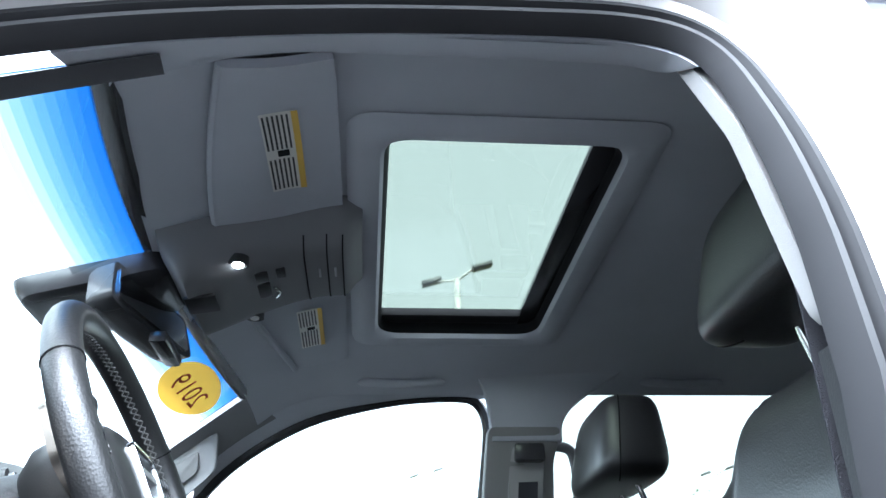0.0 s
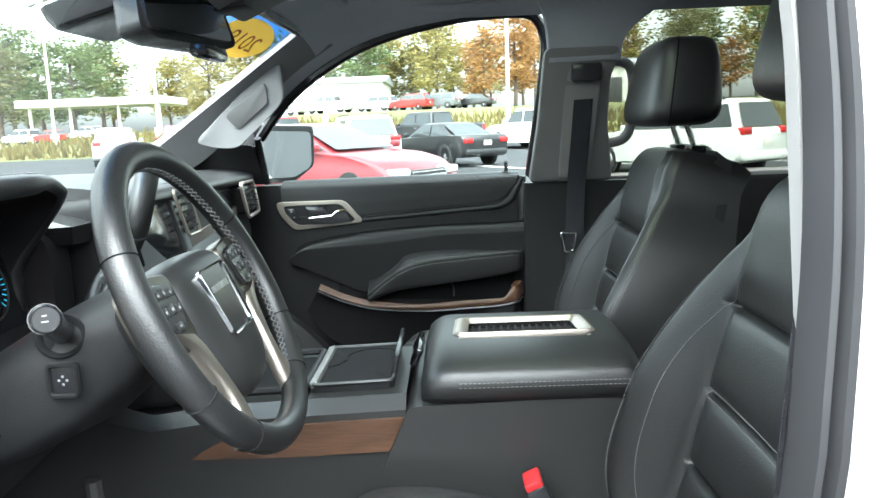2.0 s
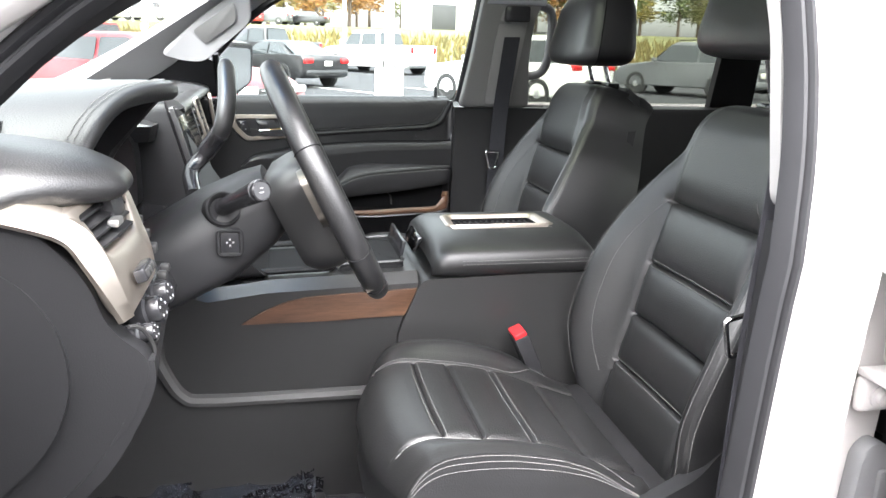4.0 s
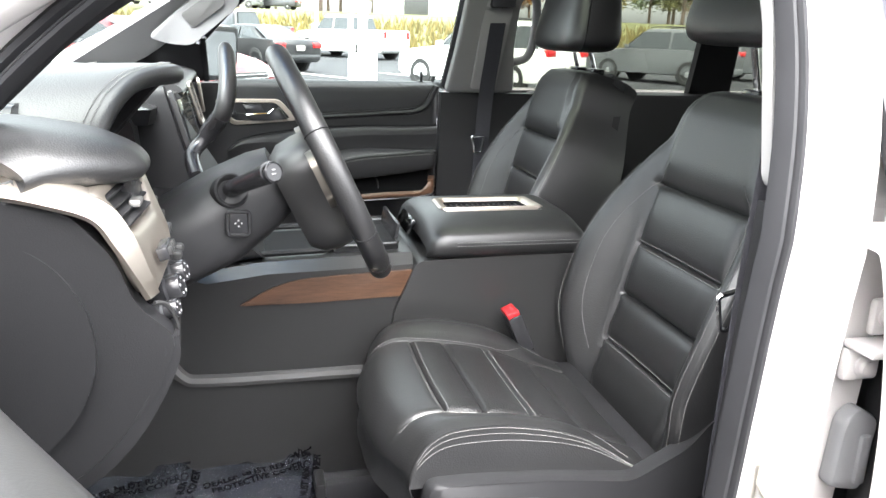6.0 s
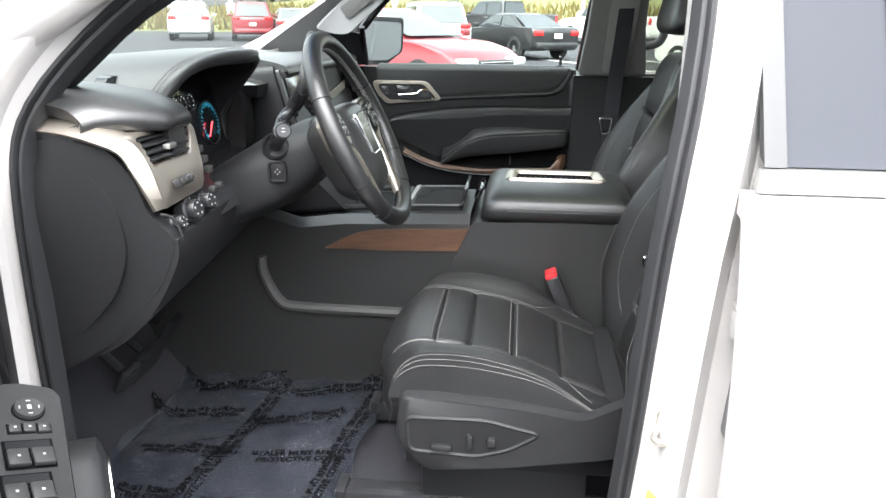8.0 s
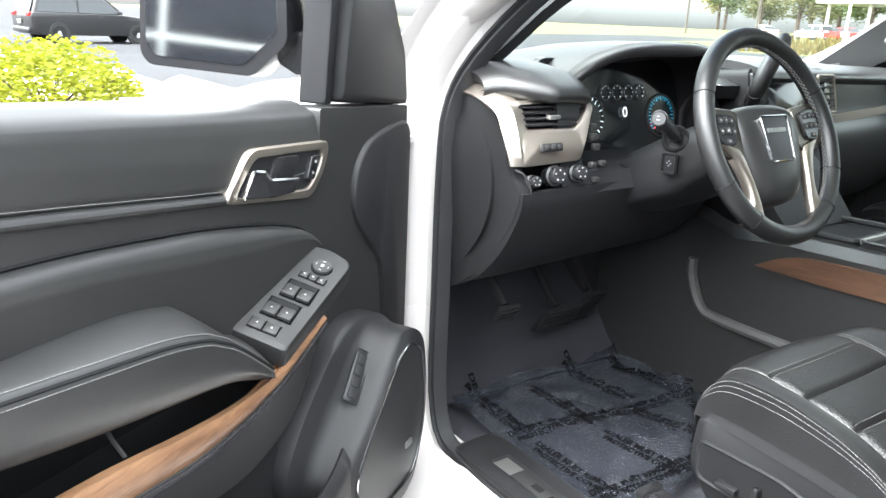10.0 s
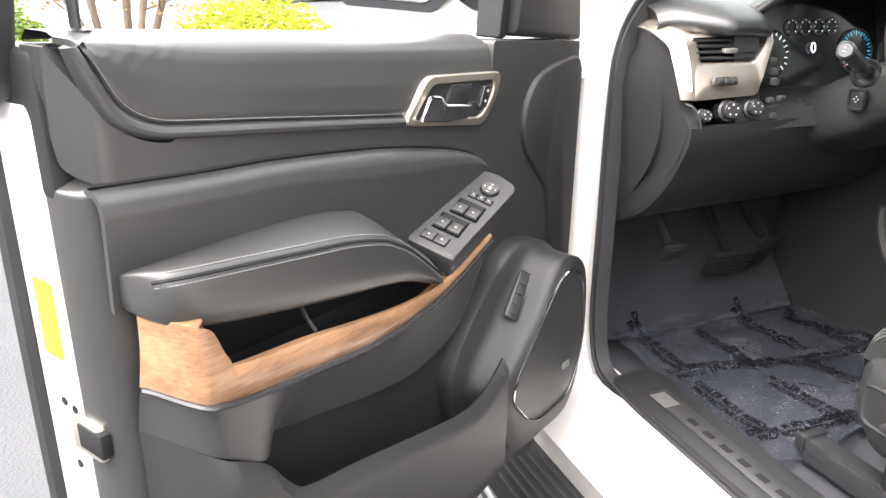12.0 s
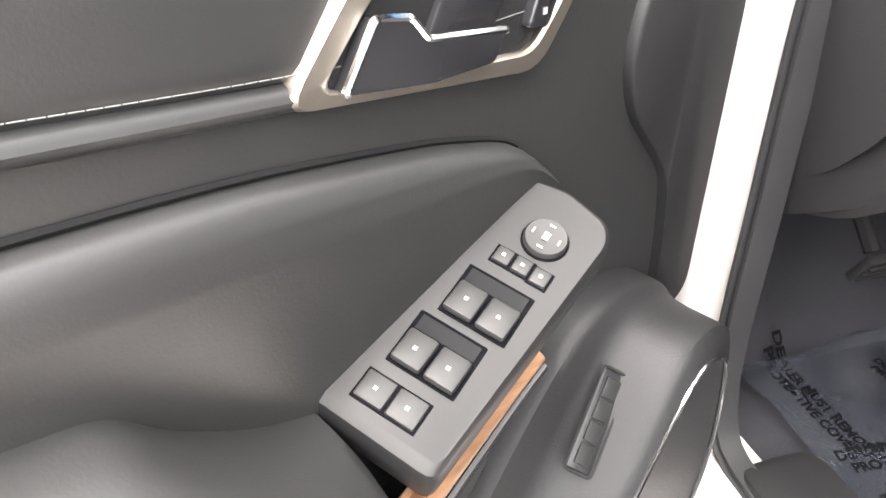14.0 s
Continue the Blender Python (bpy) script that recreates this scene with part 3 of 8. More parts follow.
part("centre_pillar_trim", bm, BPILLAR, suv, "grey trim of the passenger side centre pillar")
bm = B()
slab(bm, spline([(0.345, 0.668, 1.60), (0.352, 0.66, 1.65), (0.40, 0.628, 1.70), (0.52, 0.59, 1.765), (0.62, 0.575, 1.80)], 5) + spline([(0.03, 0.575, 1.80), (0.10, 0.60, 1.768), (0.150, 0.630, 1.718), (0.166, 0.66, 1.65), (0.168, 0.668, 1.60)], 5), (0, -0.03, 0), 0.006)
part("pillar_head_trim", bm, HEADLINER, suv, "charcoal cloth over the pillar's head")
bm = B()
slab(bm, rounded([(0.205, 0.772, 1.31), (0.285, 0.772, 1.31), (0.300, 0.672, 1.555), (0.295, 0.652, 1.592), (0.222, 0.652, 1.592), (0.212, 0.672, 1.555)], 0.012), (0, -0.008, -0.002), 0.004)
part("belt_cover", bm, MIDTRIM, suv, "grey cover of the belt guide")
bm = B()
slab(bm, [(0.105, 0.84, 0.60), (0.42, 0.83, 0.60), (0.42, 0.815, 1.296), (0.118, 0.83, 1.296)], (0, -0.035, 0))
part("lower_pillar_trim", bm, PLASTIC, suv)
for x0, x1, top in ((0.42, 1.25, 1.30), (1.25, 2.6, 1.32)):
    bm = B()
    box(bm, ((x0 + x1) / 2, 0.85, 0.95), (x1 - x0, 0.08, 0.70), 0.02)
    part("side_wall", bm, PLASTIC, suv)
for y in (-0.86,):
    bm = B()
    box(bm, (1.45, y, 0.95), (2.3, 0.06, 0.70), 0.02)
    part("side_wall", bm, PLASTIC, suv)
# rear passenger windows and the pillars between them
for x0, x1 in ((0.30, 0.985), (1.10, 2.4)):
    bm = B()
    slab(bm, [(x0, 0.885, 1.30), (x1 + 0.1, 0.885, 1.30), (x1, 0.69, 1.735), (x0, 0.69, 1.735)], (0, 0.005, 0))
    g = part("side_window", bm, PRIVACY, suv, "tinted rear side window")
    g.visible_shadow = False
for y in (1, -1):
    bm = B()
    slab(bm, [(1.02, y * 0.87, 1.30), (1.18, y * 0.87, 1.30), (1.09, y * 0.67, 1.74), (0.965, y * 0.67, 1.74)], (0, -y * 0.03, 0))
    part("rear_pillar_trim", bm, PLASTIC, suv)
for x0, x1 in ((1.10, 2.4),):
    bm = B()
    slab(bm, [(x0, -0.885, 1.30), (x1 + 0.1, -0.885, 1.30), (x1, -0.69, 1.735), (x0, -0.69, 1.735)], (0, 0.005, 0))
    g = part("side_window", bm, PRIVACY, suv)
    g.visible_shadow = False
for x in (-1.95, 1.5):
    for sign in (-1, 1):
        bm = B()
        disc(bm, (x, sign * 0.80, 0.4), (0, sign, 0), [(0.20, 0), (0.36, 0.0), (0.40, 0.03), (0.40, 0.2), (0.36, 0.22), (0.24, 0.20), (0.22, 0.17)], 32)
        part("wheel", bm, RUBBER, suv)
# outer skins of the rear body
for x0, x1, y in ((0.30, 2.66, 0.93), (1.24, 2.66, -0.93)):
    bm = B()
    prof = [(0.88, 1.30), (0.93, 1.27), (0.985, 1.0), (0.985, 0.8), (0.965, 0.6), (0.93, 0.44)]
    sg = 1 if y > 0 else -1
    loft(bm, [[V((x, sg * a, b)) for a, b in prof] for x in (x0, (x0 + x1) / 2, x1)])
    bm.normal_update()
    bmesh.ops.solidify(bm, geom=bm.faces[:], thickness=0.01)
    part("rear_quarter", bm, PAINT, suv, "white rear quarter panel")
bm = B()
slab(bm, rounded([(2.66, -0.93, 0.45), (2.66, 0.93, 0.45), (2.66, 0.90, 1.30), (2.66, -0.90, 1.30)], 0.06), (0.05, 0, 0), 0.02)
part("tailgate", bm, PAINT, suv, "white tailgate")
for sg in (-1, 1):
    bm = B()
    slab(bm, [(2.40, sg * 0.885, 1.30), (2.66, sg * 0.885, 1.30), (2.56, sg * 0.66, 1.80), (2.32, sg * 0.68, 1.76)], (0, -sg * 0.03, 0))
    part("rear_pillar", bm, PAINT, suv)
# running board and sill plate
bm = B()
slab(bm, rounded([(-0.86, -0.90, 0.43), (1.3, -0.90, 0.43), (1.3, -1.10, 0.43), (-0.72, -1.10, 0.43), (-0.82, -1.06, 0.43)], 0.03), (0, 0, -0.05), 0.008)
board = whole("running_board", bm, PLASTIC, "black ribbed running board with a bright edge", "running board")
for k in range(7):
    bm = B()
    box(bm, (0.24, -0.93 - 0.022 * k, 0.4315), (1.95, 0.009, 0.005), 0.002)
    part("rib", bm, RUBBER, board)
bm = B()
tube(bm, spline([(1.3, -1.105, 0.425), (-0.70, -1.105, 0.425), (-0.81, -1.07, 0.425), (-0.86, -0.98, 0.425), (-0.872, -0.90, 0.425)], 5), 0.008, 8)
part("bright_edge", bm, SILVER, board)
plate = thing("sill_plate", (-0.3, -0.79, 0.6), "black sill plate with a metal inlay", "sill plate")
bm = B()
slab(bm, rounded([(-0.70, -0.815, 0.598), (0.08, -0.825, 0.598), (0.08, -0.70, 0.598), (-0.70, -0.70, 0.598)], 0.03), (0, 0, 0.012), 0.006)
part("base", bm, PLASTIC, plate)
bm = B()
slab(bm, rounded([(-0.61, -0.780, 0.609), (-0.14, -0.790, 0.609), (-0.14, -0.742, 0.609), (-0.61, -0.735, 0.609)], 0.006), (0, 0, 0.004), 0.001)
inlay = part("metal_inlay", bm, PLATEMETAL, plate, "grey brushed metal inlay")
for x in (-0.575, -0.145):
    bm = B()
    box(bm, (x, -0.765, 0.6132), (0.05, 0.036, 0.001))
    part("bright_end", bm, SILVER, inlay)
for k in range(6):
    bm = B()
    box(bm, (-0.49 + 0.045 * k, -0.765, 0.6134), (0.024, 0.013, 0.001))
    part("lettering_bar", bm, INK, inlay)

# ---- dashboard ----
dash = thing("dashboard", (-0.8, 0.0, 0.9), "black leather dashboard with champagne metal trim and stitched seams", "dashboard")


def dash_top(s, t):
    """The upper pad: s across the vehicle, t from the windshield to the cabin."""
    y = -0.74 + 1.51 * s
    x0 = -1.22
    edge = -0.63 - 0.16 * smooth(-0.67, -0.62, y) * (1 - smooth(-0.21, -0.17, y))
    x = x0 + (edge - x0) * t
    z = 1.30 + 0.085 * math.sin(math.pi * min(1, 0.18 + 0.7 * t)) - 0.05 * abs(y) ** 3
    return V((x, y, z))


part("upper_pad", sheet(dash_top, 40, 14, 0.03), LEATHER, dash)
# the hood over the instruments: an arch across, drawn forwards into the pad
ARCH = spline([(0, -0.672, 1.292), (0, -0.640, 1.338), (0, -0.588, 1.382), (0, -0.535, 1.405), (0, -0.475, 1.416), (0, -0.41, 1.419), (0, -0.335, 1.417), (0, -0.262, 1.407), (0, -0.212, 1.385), (0, -0.194, 1.340), (0, -0.190, 1.21)], 6)
ARCHMID = V((0, -0.42, 1.29))


def hood_ring(x, keep, inset):
    """One section of the hood: keep is how far it follows the arch, inset how far it lies inside it."""
    ring = []
    for p in ARCH:
        a = (p.y - ARCHMID.y) / 0.24
        d = (p - ARCHMID).normalized()
        q = p - V((0, d.y, d.z * 0.95)) * inset
        back = 0.045 * max(0, -a) ** 2 + (0.012 + min(0.09, 0.8 * max(0, 1.392 - p.z)) if a > 0.6 else 0.012 * smooth(0, 0.6, a))
        back -= 0.042 * math.exp(-((p.y + 0.37) / 0.11) ** 2)
        ring.append(V((x - back * keep, q.y, lerp(1.355, q.z, keep))))
    return ring


bm = B()
loft(bm, [hood_ring(x, k, i) for x, k, i in ((-1.04, 0.12, 0.0), (-0.94, 0.5, 0.0), (-0.84, 0.82, 0.0), (-0.74, 0.96, 0.0), (-0.66, 1.0, 0.0), (-0.612, 1.0, 0.001), (-0.603, 1.0, 0.004), (-0.599, 1.0, 0.010), (-0.599, 1.0, 0.022), (-0.604, 1.0, 0.027), (-0.63, 1.0, 0.030))])
part("instrument_hood", bm, LEATHER, dash, "leather hood over the instruments", sharp=60)
bm = B()
loft(bm, [hood_ring(x, 1.0, i) for x, i in ((-0.606, 0.0275), (-0.66, 0.034), (-0.76, 0.050))])
part("hood_lining", bm, DEEP, dash)
lift = V((0, 0, 0.0012))
bm = stitches([p + lift for p in hood_ring(-0.618, 1.0, 0.0)][6:50])
stitches([p + lift for p in hood_ring(-0.626, 1.0, 0.0)][6:50], bm=bm)
part("hood_stitching", bm, STITCH, dash, "grey double stitching")
bm = B()
slab(bm, rounded([(-1.0, -0.195, 1.345), (-0.70, -0.195, 1.345), (-0.665, -0.195, 1.315), (-0.66, -0.195, 1.28), (-0.66, -0.195, 1.19), (-1.0, -0.195, 1.19)], 0.02), (0, 0.06, 0), 0.006)
part("hood_cheek", bm, PLASTIC, dash)
def pull(p):
    """The dashboard's end narrows towards the door opening's front edge."""
    w = smooth(-0.60, -0.76, p.x) if p.x < -0.60 else 0.0
    return p + V((-0.022, 0.034, -0.006)) * w * min(1, max(0, (-0.74 - p.y) / 0.06))


# left pad above the outer vent
def left_pad(s, t):
    y = -0.815 + 0.20 * s
    prof = spline([(-0.95, 0, 1.355), (-0.78, 0, 1.377), (-0.66, 0, 1.368), (-0.60, 0, 1.348), (-0.578, 0, 1.328), (-0.585, 0, 1.312), (-0.62, 0, 1.308)], 4)
    p = prof[round(t * 24)]
    k = (s - 0.5) * 2
    return pull(V((p.x - 0.14 * max(0, -k) ** 1.2 * t - 0.03 * max(0, k) ** 4 * t, y, p.z - 0.012 * abs(k) ** 4)))


part("outer_pad", sheet(left_pad, 16, 24, 0.02), LEATHER, dash)
# end cap facing the door and the knee panel
bm = B()
slab(bm, [pull(p) for p in rounded([(-1.10, -0.812, 1.33), (-0.76, -0.812, 1.33), (-0.64, -0.812, 1.30), (-0.60, -0.812, 1.25), (-0.585, -0.812, 1.20), (-0.545, -0.812, 1.165), (-0.57, -0.812, 1.10), (-0.65, -0.812, 1.0), (-0.75, -0.812, 0.93), (-1.10, -0.812, 0.90)], 0.02)], (0, 0.03, 0), 0.004)
cap = part("end_cap", bm, PLASTIC, dash, "black end cap of the dashboard")
bm = B()
slab(bm, [pull(p) for p in rounded([(-1.08, -0.8145, 1.30), (-0.72, -0.8145, 1.285), (-0.655, -0.8145, 1.25), (-0.628, -0.8145, 1.20), (-0.622, -0.8145, 1.14), (-0.645, -0.8145, 1.075), (-0.705, -0.8145, 1.005), (-0.80, -0.8145, 0.955), (-1.08, -0.8145, 0.93)], 0.03)], (0, 0.012, 0), 0.005)
part("fuse_cover", bm, PLASTIC, cap)
def knee(s, t):
    y = -0.81 + 0.62 * s
    prof = spline([(-0.545, 0, 1.165), (-0.55, 0, 1.125), (-0.60, 0, 1.04), (-0.68, 0, 0.97), (-0.80, 0, 0.925), (-1.0, 0, 0.90)], 4)
    p = prof[round(t * 20)]
    return pull(V((p.x - 0.05 * s, y, p.z)))


part("knee_panel", sheet(knee, 16, 20, 0.015), PLASTIC, dash, "black plastic knee panel")
bm = B()
slab(bm, [(-0.60, -0.70, 1.33), (-0.585, -0.70, 1.24), (-0.56, -0.70, 1.15), (-0.95, -0.70, 1.15), (-0.95, -0.70, 1.33)], (0, 0.055, 0))
part("core", bm, GLOSSBLACK, dash)
bm = B()
slab(bm, [(-0.575, -0.645, 1.185), (-0.56, -0.645, 1.15), (-0.95, -0.645, 1.15), (-0.95, -0.645, 1.19), (-0.70, -0.645, 1.20)], (0, 0.49, 0))
part("lower_core", bm, GLOSSBLACK, dash)
# champagne trim sweeping from the pillar round the outer vent
bm = B()
top = spline([(-0.775, -0.806, 1.338), (-0.70, -0.802, 1.334), (-0.64, -0.800, 1.320), (-0.602, -0.800, 1.301), (-0.583, -0.800, 1.272), (-0.572, -0.800, 1.240), (-0.562, -0.800, 1.210)], 5)
low = spline([(-0.775, -0.822, 1.324), (-0.70, -0.822, 1.318), (-0.645, -0.822, 1.305), (-0.614, -0.822, 1.292), (-0.598, -0.822, 1.268), (-0.583, -0.821, 1.240), (-0.568, -0.820, 1.210)], 5)
top, low = [pull(p) for p in top], [pull(p) for p in low]
loft(bm, [low, top])
loft(bm, [top, [p + V((-0.012, 0.03, 0.004)) for p in top]])
bm.normal_update()
bmesh.ops.remove_doubles(bm, verts=bm.verts, dist=0.0005)
bmesh.ops.solidify(bm, geom=bm.faces[:], thickness=0.006)
part("metal_trim", bm, CHAMPAGNE, dash, "champagne metal trim strip")
# face plate round the outer vent: one metal plate with the vent let into it
face_out = [V(p) for p in ((-0.618, -0.796, 1.312), (-0.606, -0.618, 1.316), (-0.594, -0.611, 1.303), (-0.564, -0.652, 1.240), (-0.560, -0.664, 1.212), (-0.563, -0.800, 1.207), (-0.570, -0.806, 1.222), (-0.590, -0.803, 1.275))]
vent_in = [V(p) for p in ((-0.610, -0.780, 1.306), (-0.606, -0.700, 1.308), (-0.600, -0.622, 1.307), (-0.586, -0.645, 1.284), (-0.577, -0.668, 1.266), (-0.580, -0.725, 1.266), (-0.584, -0.776, 1.266), (-0.597, -0.778, 1.287))]
push = V((-0.020, 0.006, 0.0))
bm = B()
face_ring, vent_ring = (rounded(q, 0.010, 4) for q in (face_out, vent_in))
loft(bm, [[p + push for p in face_ring], [p + push * 0.15 for p in face_ring], [p.lerp(q, 0.08) for p, q in zip(face_ring, vent_ring)], [p.lerp(q, 0.9) for p, q in zip(face_ring, vent_ring)], [q + push * 0.2 for q in vent_ring], [p + push * 1.6 for p in vent_ring]], True)
part("vent_surround", bm, CHAMPAGNE, dash, "champagne vent surround", sharp=50)
bm = B()
loft(bm, [[p + push * 1.5 for p in vent_in], [p + push * 1.8 for p in vent_in]], True, True)
vent = part("outer_vent", bm, GLOSSBLACK, dash, "black air vent with slats")
for k in range(4):
    w = 0.14 + 0.235 * k
    a, b = vent_in[0].lerp(vent_in[6], w), vent_in[2].lerp(vent_in[4], w)
    bm = B()
    slab(bm, [a + push * 0.1, b + push * 0.1, b + push * 1.2 + V((0, 0, 0.004)), a + push * 1.2 + V((0, 0, 0.004))], (0, 0, 0.0025))
    part("slat", bm, PLASTIC, vent)
bm = B()
mid = (vent_in[0] + vent_in[2] + vent_in[4] + vent_in[6]) / 4
box(bm, mid + V((0.002, 0, 0.0)), (0.012, 0.026, 0.008), 0.002)
part("vent_tab", bm, SILVER, vent)
bm = B()
box(bm, (-0.561, -0.739, 1.2385), (0.012, 0.046, 0.014), 0.002, Matrix.Rotation(radians(-18), 4, "Y"))
dim = part("dimmer_switch", bm, GLOSSBLACK, dash)
for k in range(3):
    bm = B()
    box(bm, (-0.554, -0.754 + 0.015 * k, 1.241), (0.004, 0.010, 0.008), 0.001, Matrix.Rotation(radians(-18), 4, "Y"))
    part("key", bm, BUTTON, dim)
# switch row under the trim
bm = B()
tube(bm, spline([(-0.566, -0.812, 1.203), (-0.556, -0.800, 1.196), (-0.548, -0.790, 1.172), (-0.549, -0.786, 1.150)], 5), 0.0022, 6)
part("panel_edge", bm, BUTTON, dash)
for k, (x, y, z, r) in enumerate(((-0.566, -0.775, 1.180, 0.010), (-0.566, -0.722, 1.187, 0.0150), (-0.566, -0.668, 1.188, 0.0135))):
    ax = V((1, -0.15, 0.25)).normalized()
    bm = B()
    disc(bm, (x, y, z), ax, [(r * 1.25, -0.012), (r * 1.25, 0.004), (r, 0.006), (r, 0.018), (r * 0.9, 0.020), (r * 0.4, 0.020)], 24)
    knob = part("knob", bm, GLOSSBLACK, dash, "black rotary knob with white marks")
    e1, e2 = frame_of(ax)
    for q in range(5):
        g = radians(20 + 72 * q)
        bm = B()
        c = V((x, y, z)) + ax * 0.0202 + (e1 * math.cos(g) + e2 * math.sin(g)) * r * 0.62
        disc(bm, c, ax, [(r * 0.11, 0), (r * 0.11, 0.0004)], 8)
        part("mark", bm, WHITEINK, knob)
for y, z in ((-0.634, 1.202), (-0.609, 1.204), (-0.622, 1.174)):
    bm = B()
    box(bm, (-0.560, y, z), (0.012, 0.014, 0.010), 0.003)
    part("button", bm, BUTTON, dash)
for k in range(3):
    bm = B()
    box(bm, (-0.572 - 0.007 * k, -0.618, 1.232 + 0.017 * k), (0.012, 0.014, 0.012), 0.002)
    part("button", bm, BUTTON, dash)

# instruments
cluster = thing("instrument_cluster", (-0.70, -0.385, 1.2), "dark instrument cluster with round dials and a red needle", "instrument cluster")
bm = B()
slab(bm, rounded([(-0.728, -0.64, 1.38), (-0.728, -0.19, 1.38), (-0.694, -0.19, 1.19), (-0.694, -0.64, 1.19)], 0.03), (-0.02, 0, 0))
part("screen", bm, SCREEN, cluster)
DIAL = V((1, 0, 0.19)).normalized()
DIALUP = V((-0.19, 0, 1)).normalized()
CYAN = glow_material("cyan_lighting", (0.05, 0.45, 0.65), 0.14)
NEEDLE = glow_material("red_needle", (0.9, 0.05, 0.06), 0.8)
PALE = glow_material("white_lighting", (0.7, 0.75, 0.8), 0.25)
def dial(y, z, r, mat, ticks, hand):
    c = V((-0.7075 - 0.18 * (z - 1.265), y, z)) + DIAL * 0.004
    bm = B()
    ring = [c + (V((0, 1, 0)) * math.cos(a) + DIALUP * math.sin(a)) * r for a in (math.tau * i / 32 for i in range(32))]
    tube(bm, ring, 0.0015, 6, True)
    d = part("dial", bm, BUTTON, cluster)
    for i in range(ticks):
        a = radians(225 - 270 * i / (ticks - 1))
        e = V((0, 1, 0)) * math.cos(a) + DIALUP * math.sin(a)
        bm = B()
        tube(bm, [c + e * r * (0.80 if i % 2 else 0.72), c + e * r * 0.92], 0.0006, 4)
        part("tick", bm, mat, d)
    if hand:
        a = radians(225)
        e = V((0, 1, 0)) * math.cos(a) + DIALUP * math.sin(a)
        bm = B()
        tube(bm, [c + DIAL * 0.004, c + DIAL * 0.004 + e * r * 0.85], [0.0018, 0.0009], 6)
        part("needle", bm, NEEDLE, d)


dial(-0.505, 1.262, 0.046, PALE, 17, False)
dial(-0.282, 1.262, 0.045, CYAN, 25, True)
for k in range(4):
    dial(-0.455 + 0.035 * k, 1.312, 0.015, PALE, 7, False)
words("digit", "0", 0.03, Matrix.Translation((-0.7025, -0.40, 1.272)) @ Euler((radians(79), 0, radians(90))).to_matrix().to_4x4(), PALE, cluster)

# steering column, stalk and shift lever
column = thing("steering_column", (-0.55, -0.385, 1.1), "black steering column shroud with stalk and shift lever", "steering column")
AX = V((math.cos(radians(25)), 0, math.sin(radians(25))))
AUP = V((-math.sin(radians(25)), 0, math.cos(radians(25))))
HUB = V((-0.352, -0.422, 1.276))
COLUMN = V((-0.372, -0.388, 1.273))
rings = []
for d, w, hu, hd in ((-0.33, 0.105, 0.03, 0.075), (-0.26, 0.130, 0.045, 0.085), (-0.16, 0.118, 0.055, 0.085), (-0.09, 0.096, 0.055, 0.065), (-0.06, 0.085, 0.05, 0.05)):
    c = COLUMN + AX * d
    rings.append(rounded([c + V((0, -w, 0)) - AUP * hd * 0.7, c - AUP * hd, c + V((0, w, 0)) - AUP * hd * 0.7, c + V((0, w, 0)) + AUP * hu * 0.6, c + V((0, w * 0.5, 0)) + AUP * hu, c + V((0, -w * 0.5, 0)) + AUP * hu, c + V((0, -w, 0)) + AUP * hu * 0.6], 0.03))
bm = B()
loft(bm, rings, True, True)
part("shroud", bm, PLASTIC, column)
bm = B()
tube(bm, [r[14] for r in rings], 0.0012, 5)
tube(bm, [r[len(r) // 2] for r in rings], 0.0012, 5)
part("shroud_joint", bm, INK, column)
bm = B()
tip = V((-0.442, -0.614, 1.300))
root = V((-0.515, -0.445, 1.238))
tube(bm, [root, root.lerp(tip, 0.5), root.lerp(tip, 0.82), tip - (tip - root).normalized() * 0.004], [0.012, 0.012, 0.0135, 0.0145], 16)
stalk = part("wiper_stalk", bm, GLOSSBLACK, column, "black stalk with a round end switch")
bm = B()
disc(bm, (-0.497, -0.490, 1.251), (tip - root), [(0.024, -0.02), (0.025, 0.003), (0.023, 0.005), (0.020, 0.003), (0.017, -0.004)], 28)
part("stalk_boot", bm, DEEP, stalk, "black rubber ring round the stalk")
bm = B()
disc(bm, tip - (tip - root).normalized() * 0.006, V((0.5, -0.8, 0.2)), [(0.0135, 0), (0.0135, 0.008), (0.0118, 0.010), (0.011, 0.008), (0.004, 0.008)], 24)
part("end_switch", bm, GLOSSBLACK, stalk)
face = tip + V((0.5, -0.8, 0.2)).normalized() * 0.0032
for dz, w in ((0.0025, 0.004), (-0.003, 0.006)):
    bm = B()
    box(bm, face + V((0, 0, dz)), (0.0008, w, 0.0013), 0, V((0.5, -0.8, 0.2)).to_track_quat("X", "Z").to_matrix().to_4x4())
    part("print_bar", bm, WHITEINK, stalk)
bm = B()
box(bm, (-0.488, -0.506, 1.209), (0.03, 0.012, 0.034), 0.004)
pod = part("tilt_switch", bm, GLOSSBLACK, column)
bm = B()
ring = rounded([(-0.503, -0.5125, 1.226), (-0.473, -0.5125, 1.226), (-0.473, -0.5125, 1.192), (-0.503, -0.5125, 1.192)], 0.006)
tube(bm, ring, 0.003, 6, True)
part("rim", bm, PLASTIC, pod)
for dx, dz in ((-0.006, 0), (0.006, 0), (0, 0.006), (0, -0.006)):
    bm = B()
    box(bm, (-0.488 + dx * 0.7, -0.5125, 1.209 + dz * 0.7), (0.0022, 0.001, 0.0022))
    part("mark", bm, WHITEINK, pod)
bm = B()
